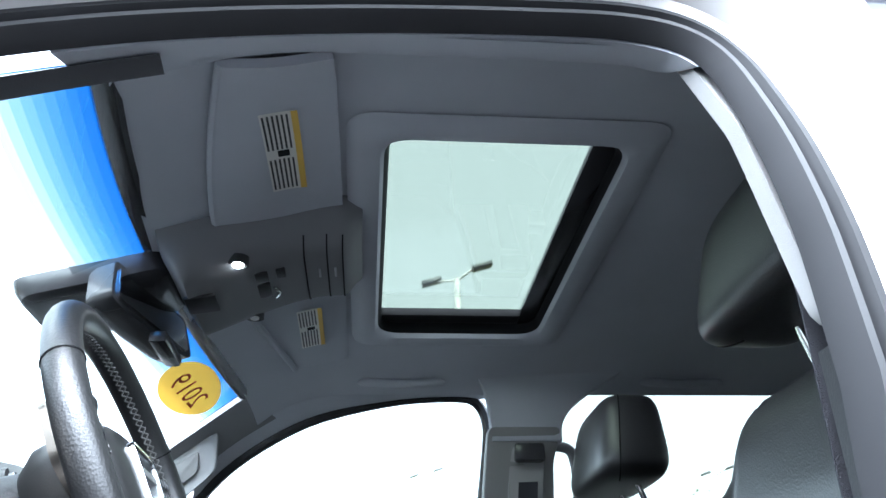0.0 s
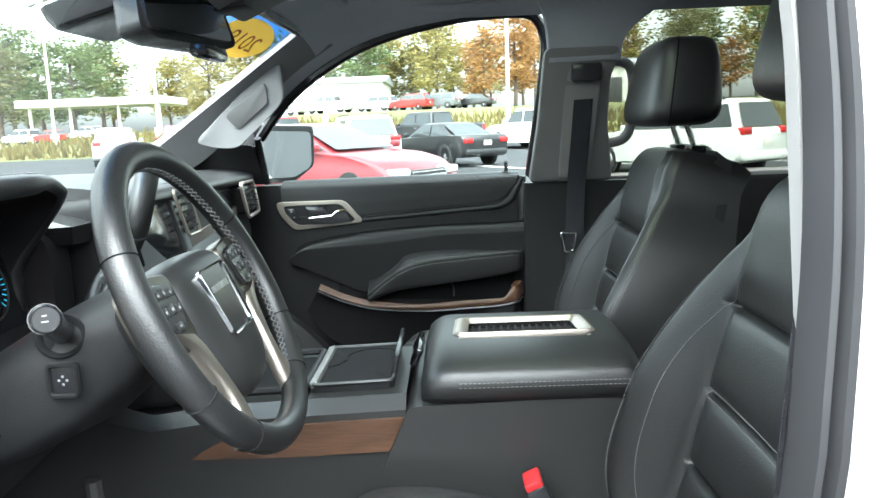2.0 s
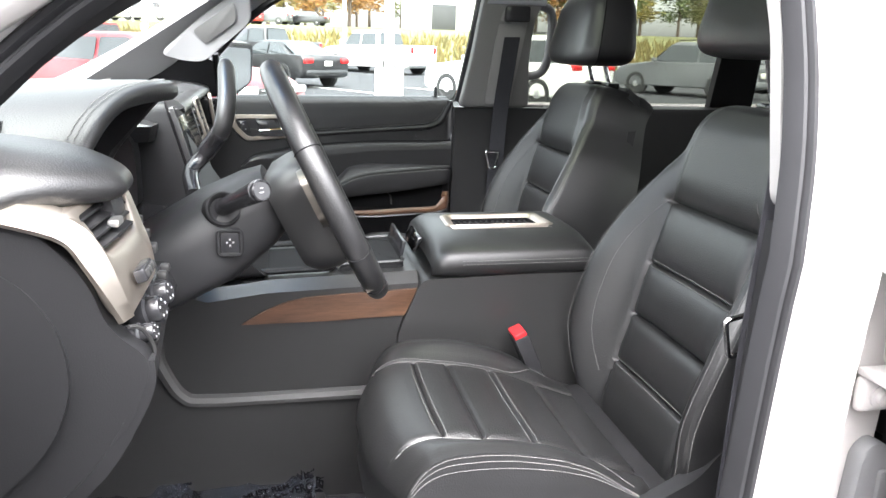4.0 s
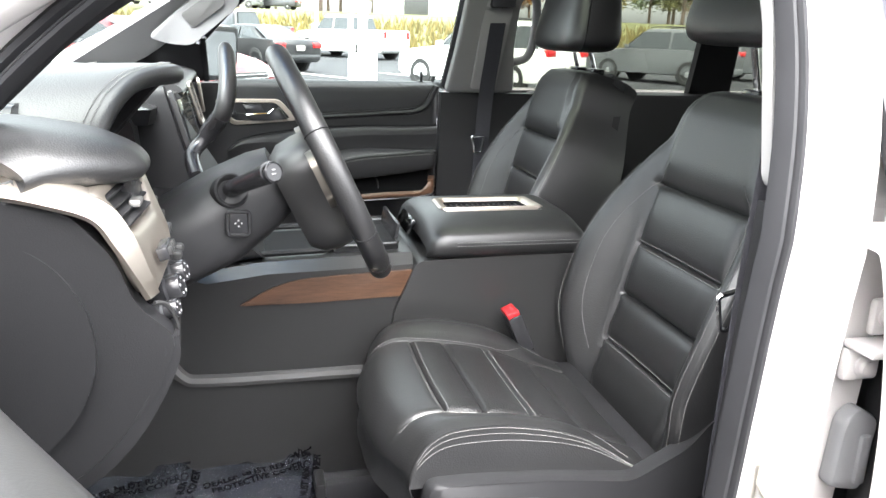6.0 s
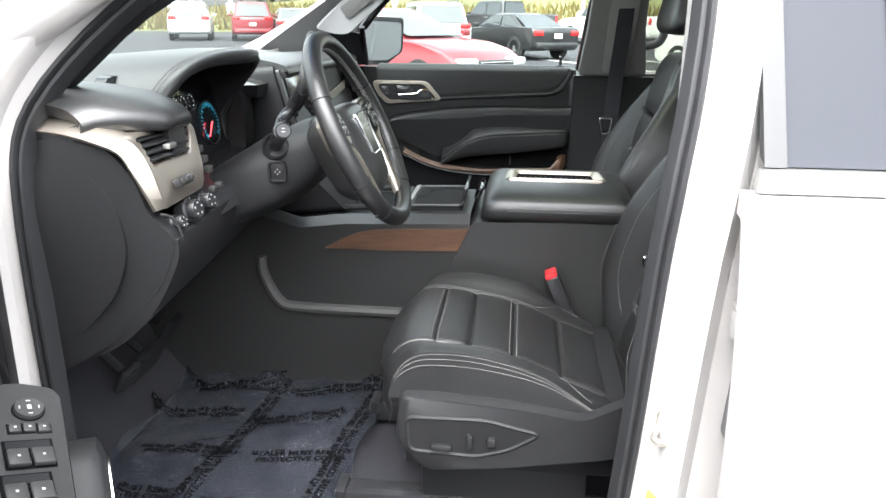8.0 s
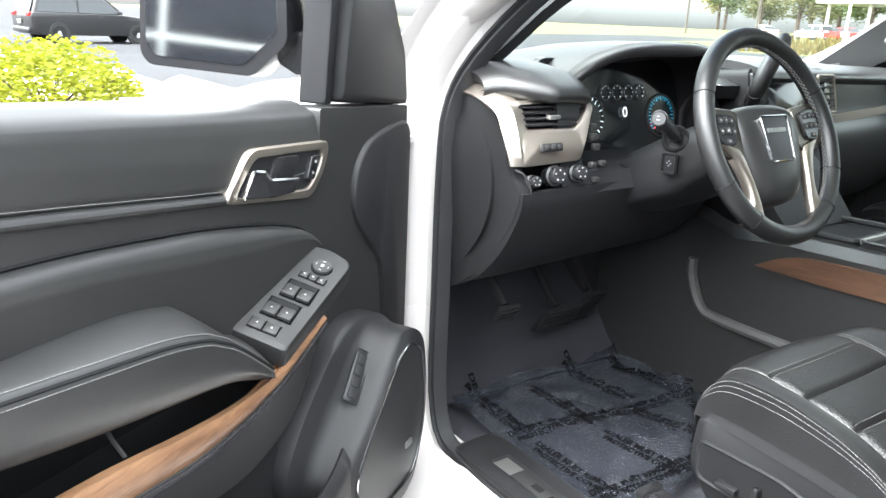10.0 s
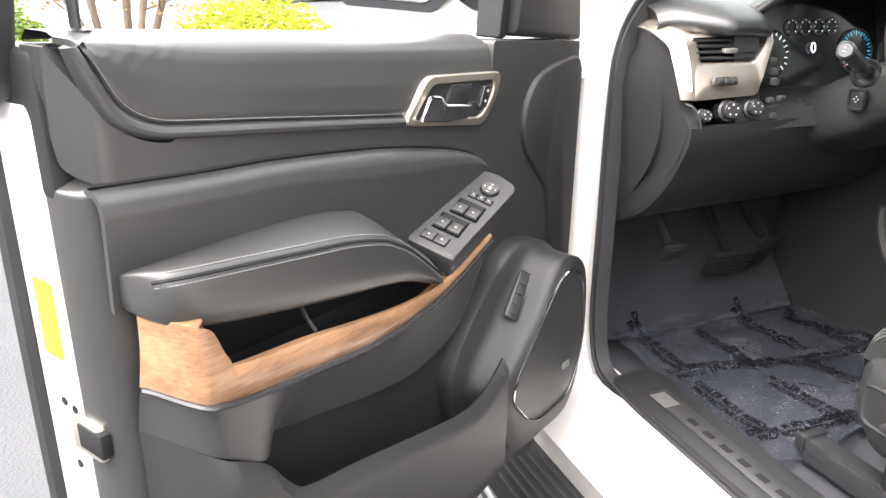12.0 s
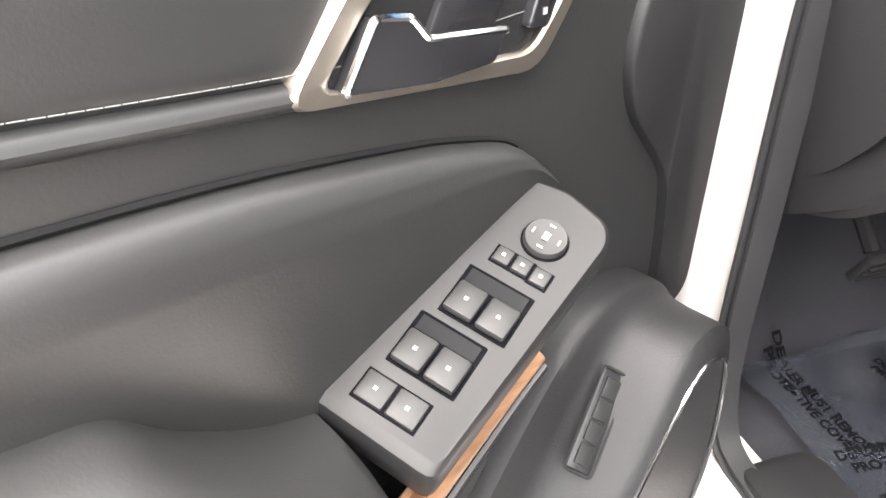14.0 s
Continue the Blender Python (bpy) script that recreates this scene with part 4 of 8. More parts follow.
tube(bm, spline([(-0.555, -0.30, 1.235), (-0.566, -0.235, 1.262), (-0.542, -0.215, 1.292), (-0.515, -0.235, 1.328)], 6), [0.013] * 12 + [0.016] * 7, 12)
lever = part("shift_lever", bm, GLOSSBLACK, column, "black column shift lever")
bm = B()
tube(bm, spline([(-0.532, -0.222, 1.304), (-0.512, -0.234, 1.335), (-0.503, -0.222, 1.380), (-0.504, -0.185, 1.428), (-0.505, -0.170, 1.440)], 5), [0.013, 0.014, 0.0155, 0.0165] + [0.0175] * 11 + [0.017, 0.016, 0.0145, 0.013, 0.010, 0.005], 16, flat=0.8)
part("lever_grip", bm, LEATHER, lever)
for k in range(3):
    bm = B()
    box(bm, (-0.5145 + 0.004 * k, -0.193 + 0.004 * k, 1.372 + 0.002 * k), (0.0012, 0.004, 0.009 if k < 2 else 0.004))
    part("mark", bm, WHITEINK, lever)

# steering wheel
wheel = thing("steering_wheel", HUB, "black leather steering wheel with metal spokes and a framed hub plate", "steering wheel")
def rim(a, r=0.176, off=0.0):
    return HUB + V((0, 1, 0)) * math.cos(a) * r + AUP * math.sin(a) * r + AX * off


bm = B()
tube(bm, [rim(math.tau * i / 72) for i in range(72)], 0.0168, 16, True, flat=1.0)
part("rim", bm, LEATHER, wheel, "leather wrapped rim")
for a in (155, 205, 25, -25, 232, 308):
    bm = B()
    c, t = rim(radians(a)), rim(radians(a + 1)) - rim(radians(a - 1))
    x, y = frame_of(t)
    tube(bm, [c + (x * math.cos(q) + y * math.sin(q)) * 0.0171 for q in (math.tau * i / 20 for i in range(20))], 0.0009, 5, True)
    part("rim_seam", bm, INK, wheel)
bm = B()
for k in range(-60, 241, 3):
    a = radians(k)
    for s in (-1, 1):
        p, q = rim(a, 0.1590, -0.004 * s), rim(a + radians(3), 0.1590, 0.004 * s)
        tube(bm, [p, q], 0.0009, 4)
part("rim_stitching", bm, STITCH, wheel, "grey cross stitching inside the rim")


def on_wheel(y, z, off=0.0):
    """A point of the wheel's plane: y across, z up, off towards the seat."""
    return HUB + V((0, y, 0)) + AUP * z + AX * off


def plate_rings(bm, pts, steps, r=0.008):
    """A dished plate in the wheel's plane from rings of (scale, off)."""
    ring = rounded([(a, c, 0) for a, c in pts], r)
    mid = sum(ring, V((0, 0, 0))) / len(ring)
    loft(bm, [[on_wheel(*((p - mid) * k + mid).xy, off) for p in ring] for k, off in steps], True, True)
    return bm


PAD = [(-0.086, 0.040), (-0.048, 0.057), (0.048, 0.057), (0.086, 0.040), (0.092, 0.004), (0.080, -0.048), (0.060, -0.096), (0.030, -0.118), (-0.030, -0.118), (-0.060, -0.096), (-0.080, -0.048), (-0.092, 0.004)]
pad_line = spline([(a, c, 0) for a, c in PAD], 4, True)
bm = B()
loft(bm, [[on_wheel(p.x * k, (p.y + 0.02) * k - 0.02, off) for p in pad_line] for k, off in ((0.80, -0.080), (0.96, -0.062), (1.0, -0.036), (1.0, -0.024), (0.975, -0.011), (0.92, -0.002), (0.80, 0.005), (0.55, 0.009), (0.25, 0.0105))], True, True)
hub = part("hub_pad", bm, SOFT, wheel, "soft black airbag cover")
PLATE = [(-0.043, 0.032), (0.043, 0.032), (0.036, -0.050), (-0.036, -0.050)]
bm = B()
ring = rounded([(a, c, 0) for a, c in PLATE], 0.008)
loft(bm, [[on_wheel(p.x * k, (p.y + 0.009) * k - 0.009, off) for p in ring] for k, off in ((1.0, -0.004), (1.0, 0.0125), (0.975, 0.0138), (0.945, 0.0128), (0.935, 0.008))], True)
part("plate_frame", bm, CHROME, hub, "chrome frame")
part("hub_plate", plate_rings(B(), PLATE, ((0.95, -0.004), (0.95, 0.0112)), 0.008), GLOSSBLACK, hub, "dark hub plate")
for k in range(6):
    bm = B()
    box(bm, on_wheel(-0.024 + 0.0096 * k, 0.006, 0.0117), (0.001, 0.0072, 0.0075), 0, Matrix.Rotation(radians(-25), 4, "Y"))
    part("lettering_bar", bm, SILVER, hub)
for s in (-1, 1):
    panel = [(s * a, c) for a, c in ((0.080, 0.047), (0.142, 0.055), (0.165, 0.046), (0.168, -0.006), (0.150, -0.024), (0.120, -0.036), (0.084, -0.030))]
    spoke = part("side_spoke", plate_rings(B(), panel, ((0.98, -0.026), (1.0, -0.010), (0.985, -0.004), (0.95, -0.002)), 0.010), BRONZE, wheel, "dark bronze metal spoke")
    keys = [(s * a, c) for a, c in ((0.096, 0.037), (0.138, 0.043), (0.152, 0.034), (0.152, 0.002), (0.132, -0.016), (0.104, -0.012))]
    part("button_pad", plate_rings(B(), keys, ((1.0, -0.008), (1.0, 0.001), (0.94, 0.003)), 0.010), GLOSSBLACK, spoke)
    for dy, dz, w, h in ((0.110, 0.028, 0.011, 0.009), (0.138, 0.030, 0.011, 0.009), (0.124, 0.030, 0.009, 0.011), (0.108, 0.010, 0.010, 0.011), (0.124, 0.012, 0.013, 0.012), (0.140, 0.012, 0.010, 0.011), (0.126, -0.006, 0.014, 0.008)):
        bm = B()
        box(bm, on_wheel(s * dy, dz, 0.0035), (0.003, w, h), 0.0012, Matrix.Rotation(radians(-25), 4, "Y"))
        key = part("button", bm, BUTTON, spoke)
        bm = B()
        box(bm, on_wheel(s * dy, dz, 0.0051), (0.0006, w * 0.3, h * 0.28), 0, Matrix.Rotation(radians(-25), 4, "Y"))
        part("mark", bm, WHITEINK, spoke)
    limb = [on_wheel(s * y0, z0) for y0, z0 in ((0.122, -0.016), (0.106, -0.034), (0.096, -0.058), (0.089, -0.084), (0.086, -0.108), (0.089, -0.128), (0.096, -0.143), (0.102, -0.150))]
    half = (0.030, 0.020, 0.014, 0.012, 0.013, 0.018, 0.026, 0.030)
    out = V((0, s * 0.96, 0)) + AUP * 0.28
    rings = [rounded([c - out * w - AX * 0.014, c - out * w * 0.94 - AX * 0.001, c - out * w * 0.5 + AX * 0.004, c + out * w * 0.5 + AX * 0.004, c + out * w * 0.94 - AX * 0.001, c + out * w - AX * 0.014], 0.004, 2) for c, w in zip(limb, half)]
    bm = B()
    fine = [spline([r[i] for r in rings], 3) for i in range(len(rings[0]))]
    loft(bm, [[f[i] for f in fine] for i in range(len(fine[0]))], True, True)
    part("lower_spoke", bm, CHAMPAGNE, wheel, "champagne coloured lower spoke")

# centre stack
stack = thing("centre_stack", (-0.72, 0.0, 0.95), "centre stack with a dark touch screen and metal edges", "centre stack")
bm = B()
slab(bm, rounded([(-0.62, -0.115, 1.37), (-0.62, 0.20, 1.37), (-0.56, 0.17, 1.14), (-0.45, 0.14, 1.04), (-0.45, -0.13, 1.04), (-0.56, -0.115, 1.14)], 0.02), (-0.20, 0, -0.02), 0.01)
part("body", bm, PLASTIC, stack)
def stack_slab(a, b, c, d, lift, mat, name, label=""):
    """A plate on the sloping face, between y a and b, and heights c and d."""
    def p(y, z):
        return V((-0.558 - (z - 1.14) * 0.26 + lift, y, z))
    bm = B()
    slab(bm, rounded([p(a, c), p(b, c), p(b, d), p(a, d)], 0.008), (0.008, 0, 0.002), 0.002)
    return part(name, bm, mat, stack, label)


stack_slab(-0.105, 0.115, 1.235, 1.355, 0.0, GLOSSBLACK, "screen_frame")
stack_slab(-0.09, 0.10, 1.25, 1.345, 0.004, SCREEN, "touch_screen", "dark touch screen")
for a, b in ((-0.118, -0.106), (0.116, 0.128)):
    stack_slab(a, b, 1.15, 1.36, 0.004, PLATEMETAL, "metal_edge", "satin metal edge")
vent = stack_slab(0.130, 0.198, 1.275, 1.352, 0.002, GLOSSBLACK, "centre_vent")
for k in range(5):
    bm = B()
    box(bm, (-0.581 - 0.0036 * k, 0.164, 1.286 + 0.014 * k), (0.014, 0.060, 0.0035))
    part("slat", bm, PLASTIC, vent)
bm = B()
ring = rounded([(-0.583, 0.130, 1.272), (-0.583, 0.198, 1.272), (-0.606, 0.200, 1.356), (-0.606, 0.130, 1.356)], 0.008)
tube(bm, [p + V((0.012, 0, 0)) for p in ring], 0.0035, 6, True)
part("vent_ring", bm, CHAMPAGNE, vent)
stack_slab(-0.10, 0.11, 1.16, 1.225, 0.002, SWITCH, "climate_panel")
# passenger side dash: pad brow, trim and outer vent
def brow(s, t):
    y = -0.10 + 0.90 * s
    prof = spline([(-0.95, 0, 1.372), (-0.72, 0, 1.385), (-0.61, 0, 1.374), (-0.585, 0, 1.352), (-0.61, 0, 1.335)], 4)
    p = prof[round(t * 16)]
    return V((p.x - 0.05 * s * t, y, p.z - 0.02 * s))


part("passenger_brow", sheet(brow, 24, 16, 0.02), LEATHER, dash)
def pface(s, t):
    y = 0.16 + 0.65 * s
    prof = spline([(-0.615, 0, 1.34), (-0.61, 0, 1.26), (-0.59, 0, 1.20), (-0.61, 0, 1.10), (-0.72, 0, 0.98), (-0.95, 0, 0.93)], 4)
    p = prof[round(t * 20)]
    return V((p.x - 0.05 * s * s, y, p.z))


part("passenger_face", sheet(pface, 16, 20, 0.015), SOFT, dash)
bm = B()
loft(bm, [[V((-0.598 - 0.05 * s * s, 0.16 + 0.65 * s, 1.235 + 0.03 * s + d)) for s in [i / 16 for i in range(17)]] for d in (0, 0.022)])
bm.normal_update()
bmesh.ops.solidify(bm, geom=bm.faces[:], thickness=0.006)
part("metal_trim", bm, CHAMPAGNE, dash)
bm = B()
slab(bm, rounded([(-0.638, 0.62, 1.328), (-0.655, 0.79, 1.322), (-0.645, 0.79, 1.255), (-0.628, 0.64, 1.255)], 0.012), (0.03, 0, 0), 0.006)
v2 = part("outer_vent", bm, GLOSSBLACK, dash)
bm = B()
ring = rounded([(-0.605, 0.615, 1.335), (-0.622, 0.795, 1.330), (-0.610, 0.795, 1.248), (-0.595, 0.632, 1.248)], 0.014)
tube(bm, ring, 0.005, 6, True)
part("vent_ring", bm, CHAMPAGNE, v2)
for k in range(4):
    bm = B()
    box(bm, (-0.610, 0.71, 1.265 + 0.016 * k), (0.010, 0.13, 0.003))
    part("slat", bm, PLASTIC, v2)

# ---- centre console ----
console = thing("centre_console", (-0.2, 0, 0.57), "wide black centre console with wood inlay and padded lid", "console")
def cprof(x, w, top, low=0.57):
    return [V((x, -w, low)), V((x, -w, top - 0.02)), V((x, -w + 0.02, top)), V((x, w - 0.02, top)), V((x, w, top - 0.02)), V((x, w, low))]


bm = B()
loft(bm, [cprof(-0.95, 0.15, 1.05), cprof(-0.66, 0.15, 1.05), cprof(-0.56, 0.15, 1.022), cprof(-0.45, 0.15, 1.036), cprof(-0.16, 0.15, 1.046)], False)
part("front_body", bm, SOFT, console)
bm = B()
slab(bm, rounded([(-0.235, -0.165, 0.57), (-0.20, -0.165, 0.93), (-0.155, -0.165, 1.035), (0.20, -0.165, 1.045), (0.245, -0.165, 0.57)], 0.015), (0, 0.33, 0))
part("rear_body", bm, SOFT, console, "grained black plastic console box")
for s in (-1, 1):
    bm = B()
    slab(bm, [p for p in spline([(-0.50, s * 0.152, 0.957), (-0.45, s * 0.152, 0.985), (-0.40, s * 0.152, 1.002), (-0.33, s * 0.152, 1.009), (-0.162, s * 0.152, 1.016)], 5)] + [V((-0.187, s * 0.152, 0.962)), V((-0.35, s * 0.152, 0.957))], (0, s * 0.006, 0), 0.002)
    part("wood_inlay", bm, SHADEDWOOD, console, "wood inlay in a shaded dark brown")
    bm = B()
    tube(bm, spline([(-0.655, s * 0.158, 0.93), (-0.65, s * 0.158, 0.885), (-0.615, s * 0.158, 0.82), (-0.56, s * 0.158, 0.806), (-0.34, s * 0.158, 0.804), (-0.15, s * 0.158, 0.804)], 6), 0.013, 8)
    part("foot_rail", bm, RAIL, console, "grey raised rail along the footwell")
def lid(s, t):
    """The padded lid: s along the vehicle, t across over its top."""
    w = 0.172
    prof = spline([(0, -w + 0.008, 1.040), (0, -w - 0.001, 1.050), (0, -w - 0.003, 1.072), (0, -w + 0.014, 1.096), (0, -0.09, 1.111), (0, 0, 1.114), (0, 0.09, 1.111), (0, w - 0.014, 1.096), (0, w + 0.003, 1.072), (0, w + 0.001, 1.050), (0, w - 0.008, 1.040)], 4)
    p = prof[round(t * 40)]
    x = -0.135 + 0.345 * s
    e = min(1.0, math.sqrt(max(0.0, 1 - (1 - min(1, s / 0.14)) ** 2))) if s < 0.14 else 1.0
    e2 = min(1.0, math.sqrt(max(0.0, 1 - (1 - min(1, (1 - s) / 0.10)) ** 2))) if s > 0.9 else 1.0
    k = 0.35 + 0.65 * min(e, e2)
    wob = 0.9 + 0.1 * min(e, e2)
    dip = 0.035 if -0.070 < x < 0.138 and abs(p.y) < 0.048 else 0.0
    return V((x, p.y * wob, 1.040 + (p.z - 1.040) * k - dip))


bm = sheet(lid, 40, 40)
lidob = part("lid", bm, LEATHER, console, "padded leather console lid")
bm = stitches([lid(0.17 + 0.8 * i / 30, 0.205) + V((0, -0.0008, 0.0012)) for i in range(31)])
stitches([lid(0.17 + 0.8 * i / 30, 0.175) + V((0, -0.0012, 0.0006)) for i in range(31)], bm=bm)
part("lid_stitching", bm, STITCH, lidob)
bm = B()
o, i = rounded([(-0.085, -0.052, 0), (0.152, -0.052, 0), (0.145, 0.052, 0), (-0.08, 0.052, 0)], 0.012), rounded([(-0.060, -0.043, 0), (0.128, -0.043, 0), (0.122, 0.043, 0), (-0.056, 0.043, 0)], 0.010)
up = lambda q, z: [V((p.x, p.y, z)) for p in q]
loft(bm, [up(o, 1.106), up(o, 1.1150), [p.lerp(q, 0.2) + V((0, 0, 1.1180)) for p, q in zip(o, i)], [p.lerp(q, 0.6) + V((0, 0, 1.1165)) for p, q in zip(o, i)], up(i, 1.108)], True)
part("tray_rim", bm, CHAMPAGNE, lidob, "bright metal tray rim")
bm = B()
loft(bm, [up(i, 1.109), up(i, 1.085)], True)
part("tray_wall", bm, INK, lidob)
bm = B()
slab(bm, up(i, 1.094), (0, 0, 0.006))
part("tray_floor", bm, RUBBER, lidob)
for k in range(14):
    bm = B()
    box(bm, (-0.05 + 0.0126 * k, 0.0, 1.1015), (0.004, 0.082, 0.005), 0.001)
    part("tray_rib", bm, RUBBER, lidob)
bm = B()
box(bm, (-0.146, 0.0, 1.078), (0.012, 0.11, 0.034), 0.004, Matrix.Rotation(radians(28), 4, "Y"))
cl = part("lid_latch", bm, BLACKCHROME, lidob, "chrome framed latch")
# cup holders
bm = B()
slab(bm, rounded([(-0.50, -0.125, 1.024), (-0.165, -0.125, 1.034), (-0.165, 0.125, 1.034), (-0.50, 0.125, 1.024)], 0.012), (0, 0, 0.010), 0.003)
cups = part("tray_base", bm, PLASTIC, console, "black console tray")
bm = B()
def cup_edge(d):
    """The rim of the two joined wells, seen from their middle in the direction d."""
    far = 0.036
    for cx, cy in ((-0.021, -0.042), (0.019, 0.042)):
        b = d.x * cx + d.y * cy
        q = b * b - (cx * cx + cy * cy - 0.047 ** 2)
        if q > 0 and b > 0:
            far = max(far, b + math.sqrt(q))
    return far


mid = V((-0.248, 0.0, 0))
outer_, inner_ = [], []
for k in range(96):
    d = V((math.cos(math.tau * k / 96), math.sin(math.tau * k / 96), 0))
    far = min(0.066 / max(1e-6, abs(d.x)), 0.104 / max(1e-6, abs(d.y)))
    outer_.append(mid + d * far)
    inner_.append(mid + d * cup_edge(d))
lay = lambda q, z: [V((p.x, p.y, z + 0.03 * (p.x + 0.25))) for p in q]
bm = B()
loft(bm, [lay(outer_, 1.036), lay(outer_, 1.0535), [p.lerp(q, 0.03) + V((0, 0, 1.0550 + 0.03 * (p.x + 0.25))) for p, q in zip(outer_, inner_)], lay(inner_, 1.0550), lay(inner_, 1.052)], True)
plate_ = part("cup_holder_plate", bm, DEEP, cups, "black cup holder plate")
bm = B()
tube(bm, rounded([(-0.314, -0.104, 1.0545), (-0.182, -0.104, 1.0585), (-0.182, 0.104, 1.0585), (-0.314, 0.104, 1.0545)], 0.012), 0.0032, 6, True)
part("metal_rim", bm, PLATEMETAL, plate_, "thin satin metal rim")
bm = B()
loft(bm, [lay(inner_, 1.0535), lay(inner_, 1.040), [mid + (p - mid) * 0.9 + V((0, 0, 1.0395)) for p in inner_]], True, True)
part("cup_well", bm, DEEP, plate_, "black joined cup wells")
bm = B()
slab(bm, rounded([(-0.475, -0.095, 1.034), (-0.322, -0.095, 1.038), (-0.322, 0.095, 1.038), (-0.475, 0.095, 1.034)], 0.01), (0, 0, 0.0025))
part("phone_tray", bm, DEEP, cups)
bm = B()
tube(bm, rounded([(-0.485, -0.104, 1.044), (-0.325, -0.104, 1.049), (-0.325, 0.104, 1.049), (-0.485, 0.104, 1.044)], 0.015), 0.007, 8, True)
part("tray_lip", bm, PLASTIC, cups)
bm = B()
box(bm, (-0.310, 0, 1.053), (0.014, 0.205, 0.012), 0.003, Matrix.Rotation(radians(-14), 4, "Y"))
part("divider", bm, SILVER, cups)
bm = B()
box(bm, (-0.182, 0.01, 1.066), (0.008, 0.17, 0.052), 0.003, Matrix.Rotation(radians(12), 4, "Y"))
part("cover_flap", bm, GLOSSBLACK, cups)

# ---- footwell ----
bm = B()
slab(bm, [(-1.14, -0.80, 0.95), (-1.14, -0.14, 0.95), (-0.86, -0.14, 0.60), (-0.86, -0.80, 0.60)], (-0.02, 0, -0.02))
toe = whole("toe_board", bm, CARPET, "sloping black carpeted toe board", "carpet", kind="structure")
def pedal(name, c, w, h, tilt, label):
    ob = thing(name, c, label, "pedal")
    bm = B()
    m = Matrix.Rotation(radians(tilt), 4, "Y")
    box(bm, c, (0.014, w, h), 0.005, m)
    part("pad", bm, DEEP, ob)
    for k in range(int(h / 0.012)):
        bm = B()
        box(bm, V(c) + m.to_3x3() @ V((0.008, 0, -h / 2 + 0.010 + 0.012 * k)), (0.004, w * 0.86, 0.005), 0.001, m)
        part("ridge", bm, DEEP, ob)
    bm = B()
    tube(bm, spline([V(c) + V((-0.01, 0, h * 0.3)), V(c) + V((-0.09, 0, 0.10)), V(c) + V((-0.20, 0, 0.26))], 5), 0.010, 8)
    part("arm", bm, DEEP, ob)
    return ob


pb = pedal("parking_brake_pedal", (-0.735, -0.660, 0.858), 0.055, 0.045, 30, "small black parking brake pedal with white print")
pedal("brake_pedal", (-0.835, -0.405, 0.765), 0.13, 0.075, 30, "black rubber brake pedal")
pedal("accelerator_pedal", (-0.850, -0.290, 0.770), 0.055, 0.12, 35, "long black accelerator pedal")
for k, txt in enumerate(("PUSH ON", "PUSH OFF")):
    words("print", txt, 0.0085, Matrix.Translation((-0.7235 - 0.006 * k, -0.66, 0.868 - 0.011 * k)) @ Euler((radians(60), 0, radians(90))).to_matrix().to_4x4(), WHITEINK, pb)

# clear protective sheeting over the driver's carpet
cover = thing("floor_cover", (-0.62, -0.42, 0.57), "clear crinkled plastic sheeting with black lettering on the carpet", "floor cover")
rnd = random.Random(5)
folds = [(rnd.uniform(-0.9, -0.35), rnd.uniform(-0.7, -0.1), rnd.uniform(0, math.pi), rnd.uniform(0.003, 0.007), rnd.uniform(0.004, 0.011), rnd.uniform(0.03, 0.13)) for k in range(60)]


def cover_z(x, y):
    z = 0.598 + 0.006 * math.sin(9 * x + 5 * y) + 0.005 * math.sin(17 * y - 6 * x)
    for fx, fy, a, w, h, l in folds:
        u, v = (x - fx) * math.cos(a) + (y - fy) * math.sin(a), -(x - fx) * math.sin(a) + (y - fy) * math.cos(a)
        z += h * math.exp(-abs(v) / w) * math.exp(-(u / l) ** 2)
    if x < -0.84:
        z += 1.26 * (-0.84 - x)
    if y > -0.185:
        z += (y + 0.185) * (0.15 + 0.5 * smooth(0.0, 0.6, math.sin(37 * x) * math.sin(11 * x + 2)))
    return z


part("sheet", sheet(lambda a, b: V((lerp(-0.855, -0.36, a) + 0.012 * math.sin(b * 11), lerp(-0.70, -0.145, b) + 0.010 * math.sin(a * 9), cover_z(lerp(-0.855, -0.36, a), lerp(-0.70, -0.145, b)))), 90, 90), FILM, cover)


def cover_print(x, y, turn):
    ob = words("lettering", "DEALER MUST REMOVE\nPROTECTIVE COVER", 0.020, Matrix.Translation((x, y, 0)) @ Matrix.Rotation(radians(turn), 4, "Z"), PRINT, cover, 0.0, bold=0.0008)
    for v in ob.data.vertices:
        v.co.z = cover_z(v.co.x, v.co.y) + 0.0030


for i, y in enumerate((-0.64, -0.48, -0.32, -0.19)):
    for j, x in enumerate((-0.77, -0.53)):
        cover_print(x + (0.05 if i % 2 else 0), y, 3 + 4 * i)
for i, x in enumerate((-0.66, -0.42)):
    for j, y in enumerate((-0.57, -0.40, -0.25)):
        cover_print(x + 0.02 * j, y, 82)

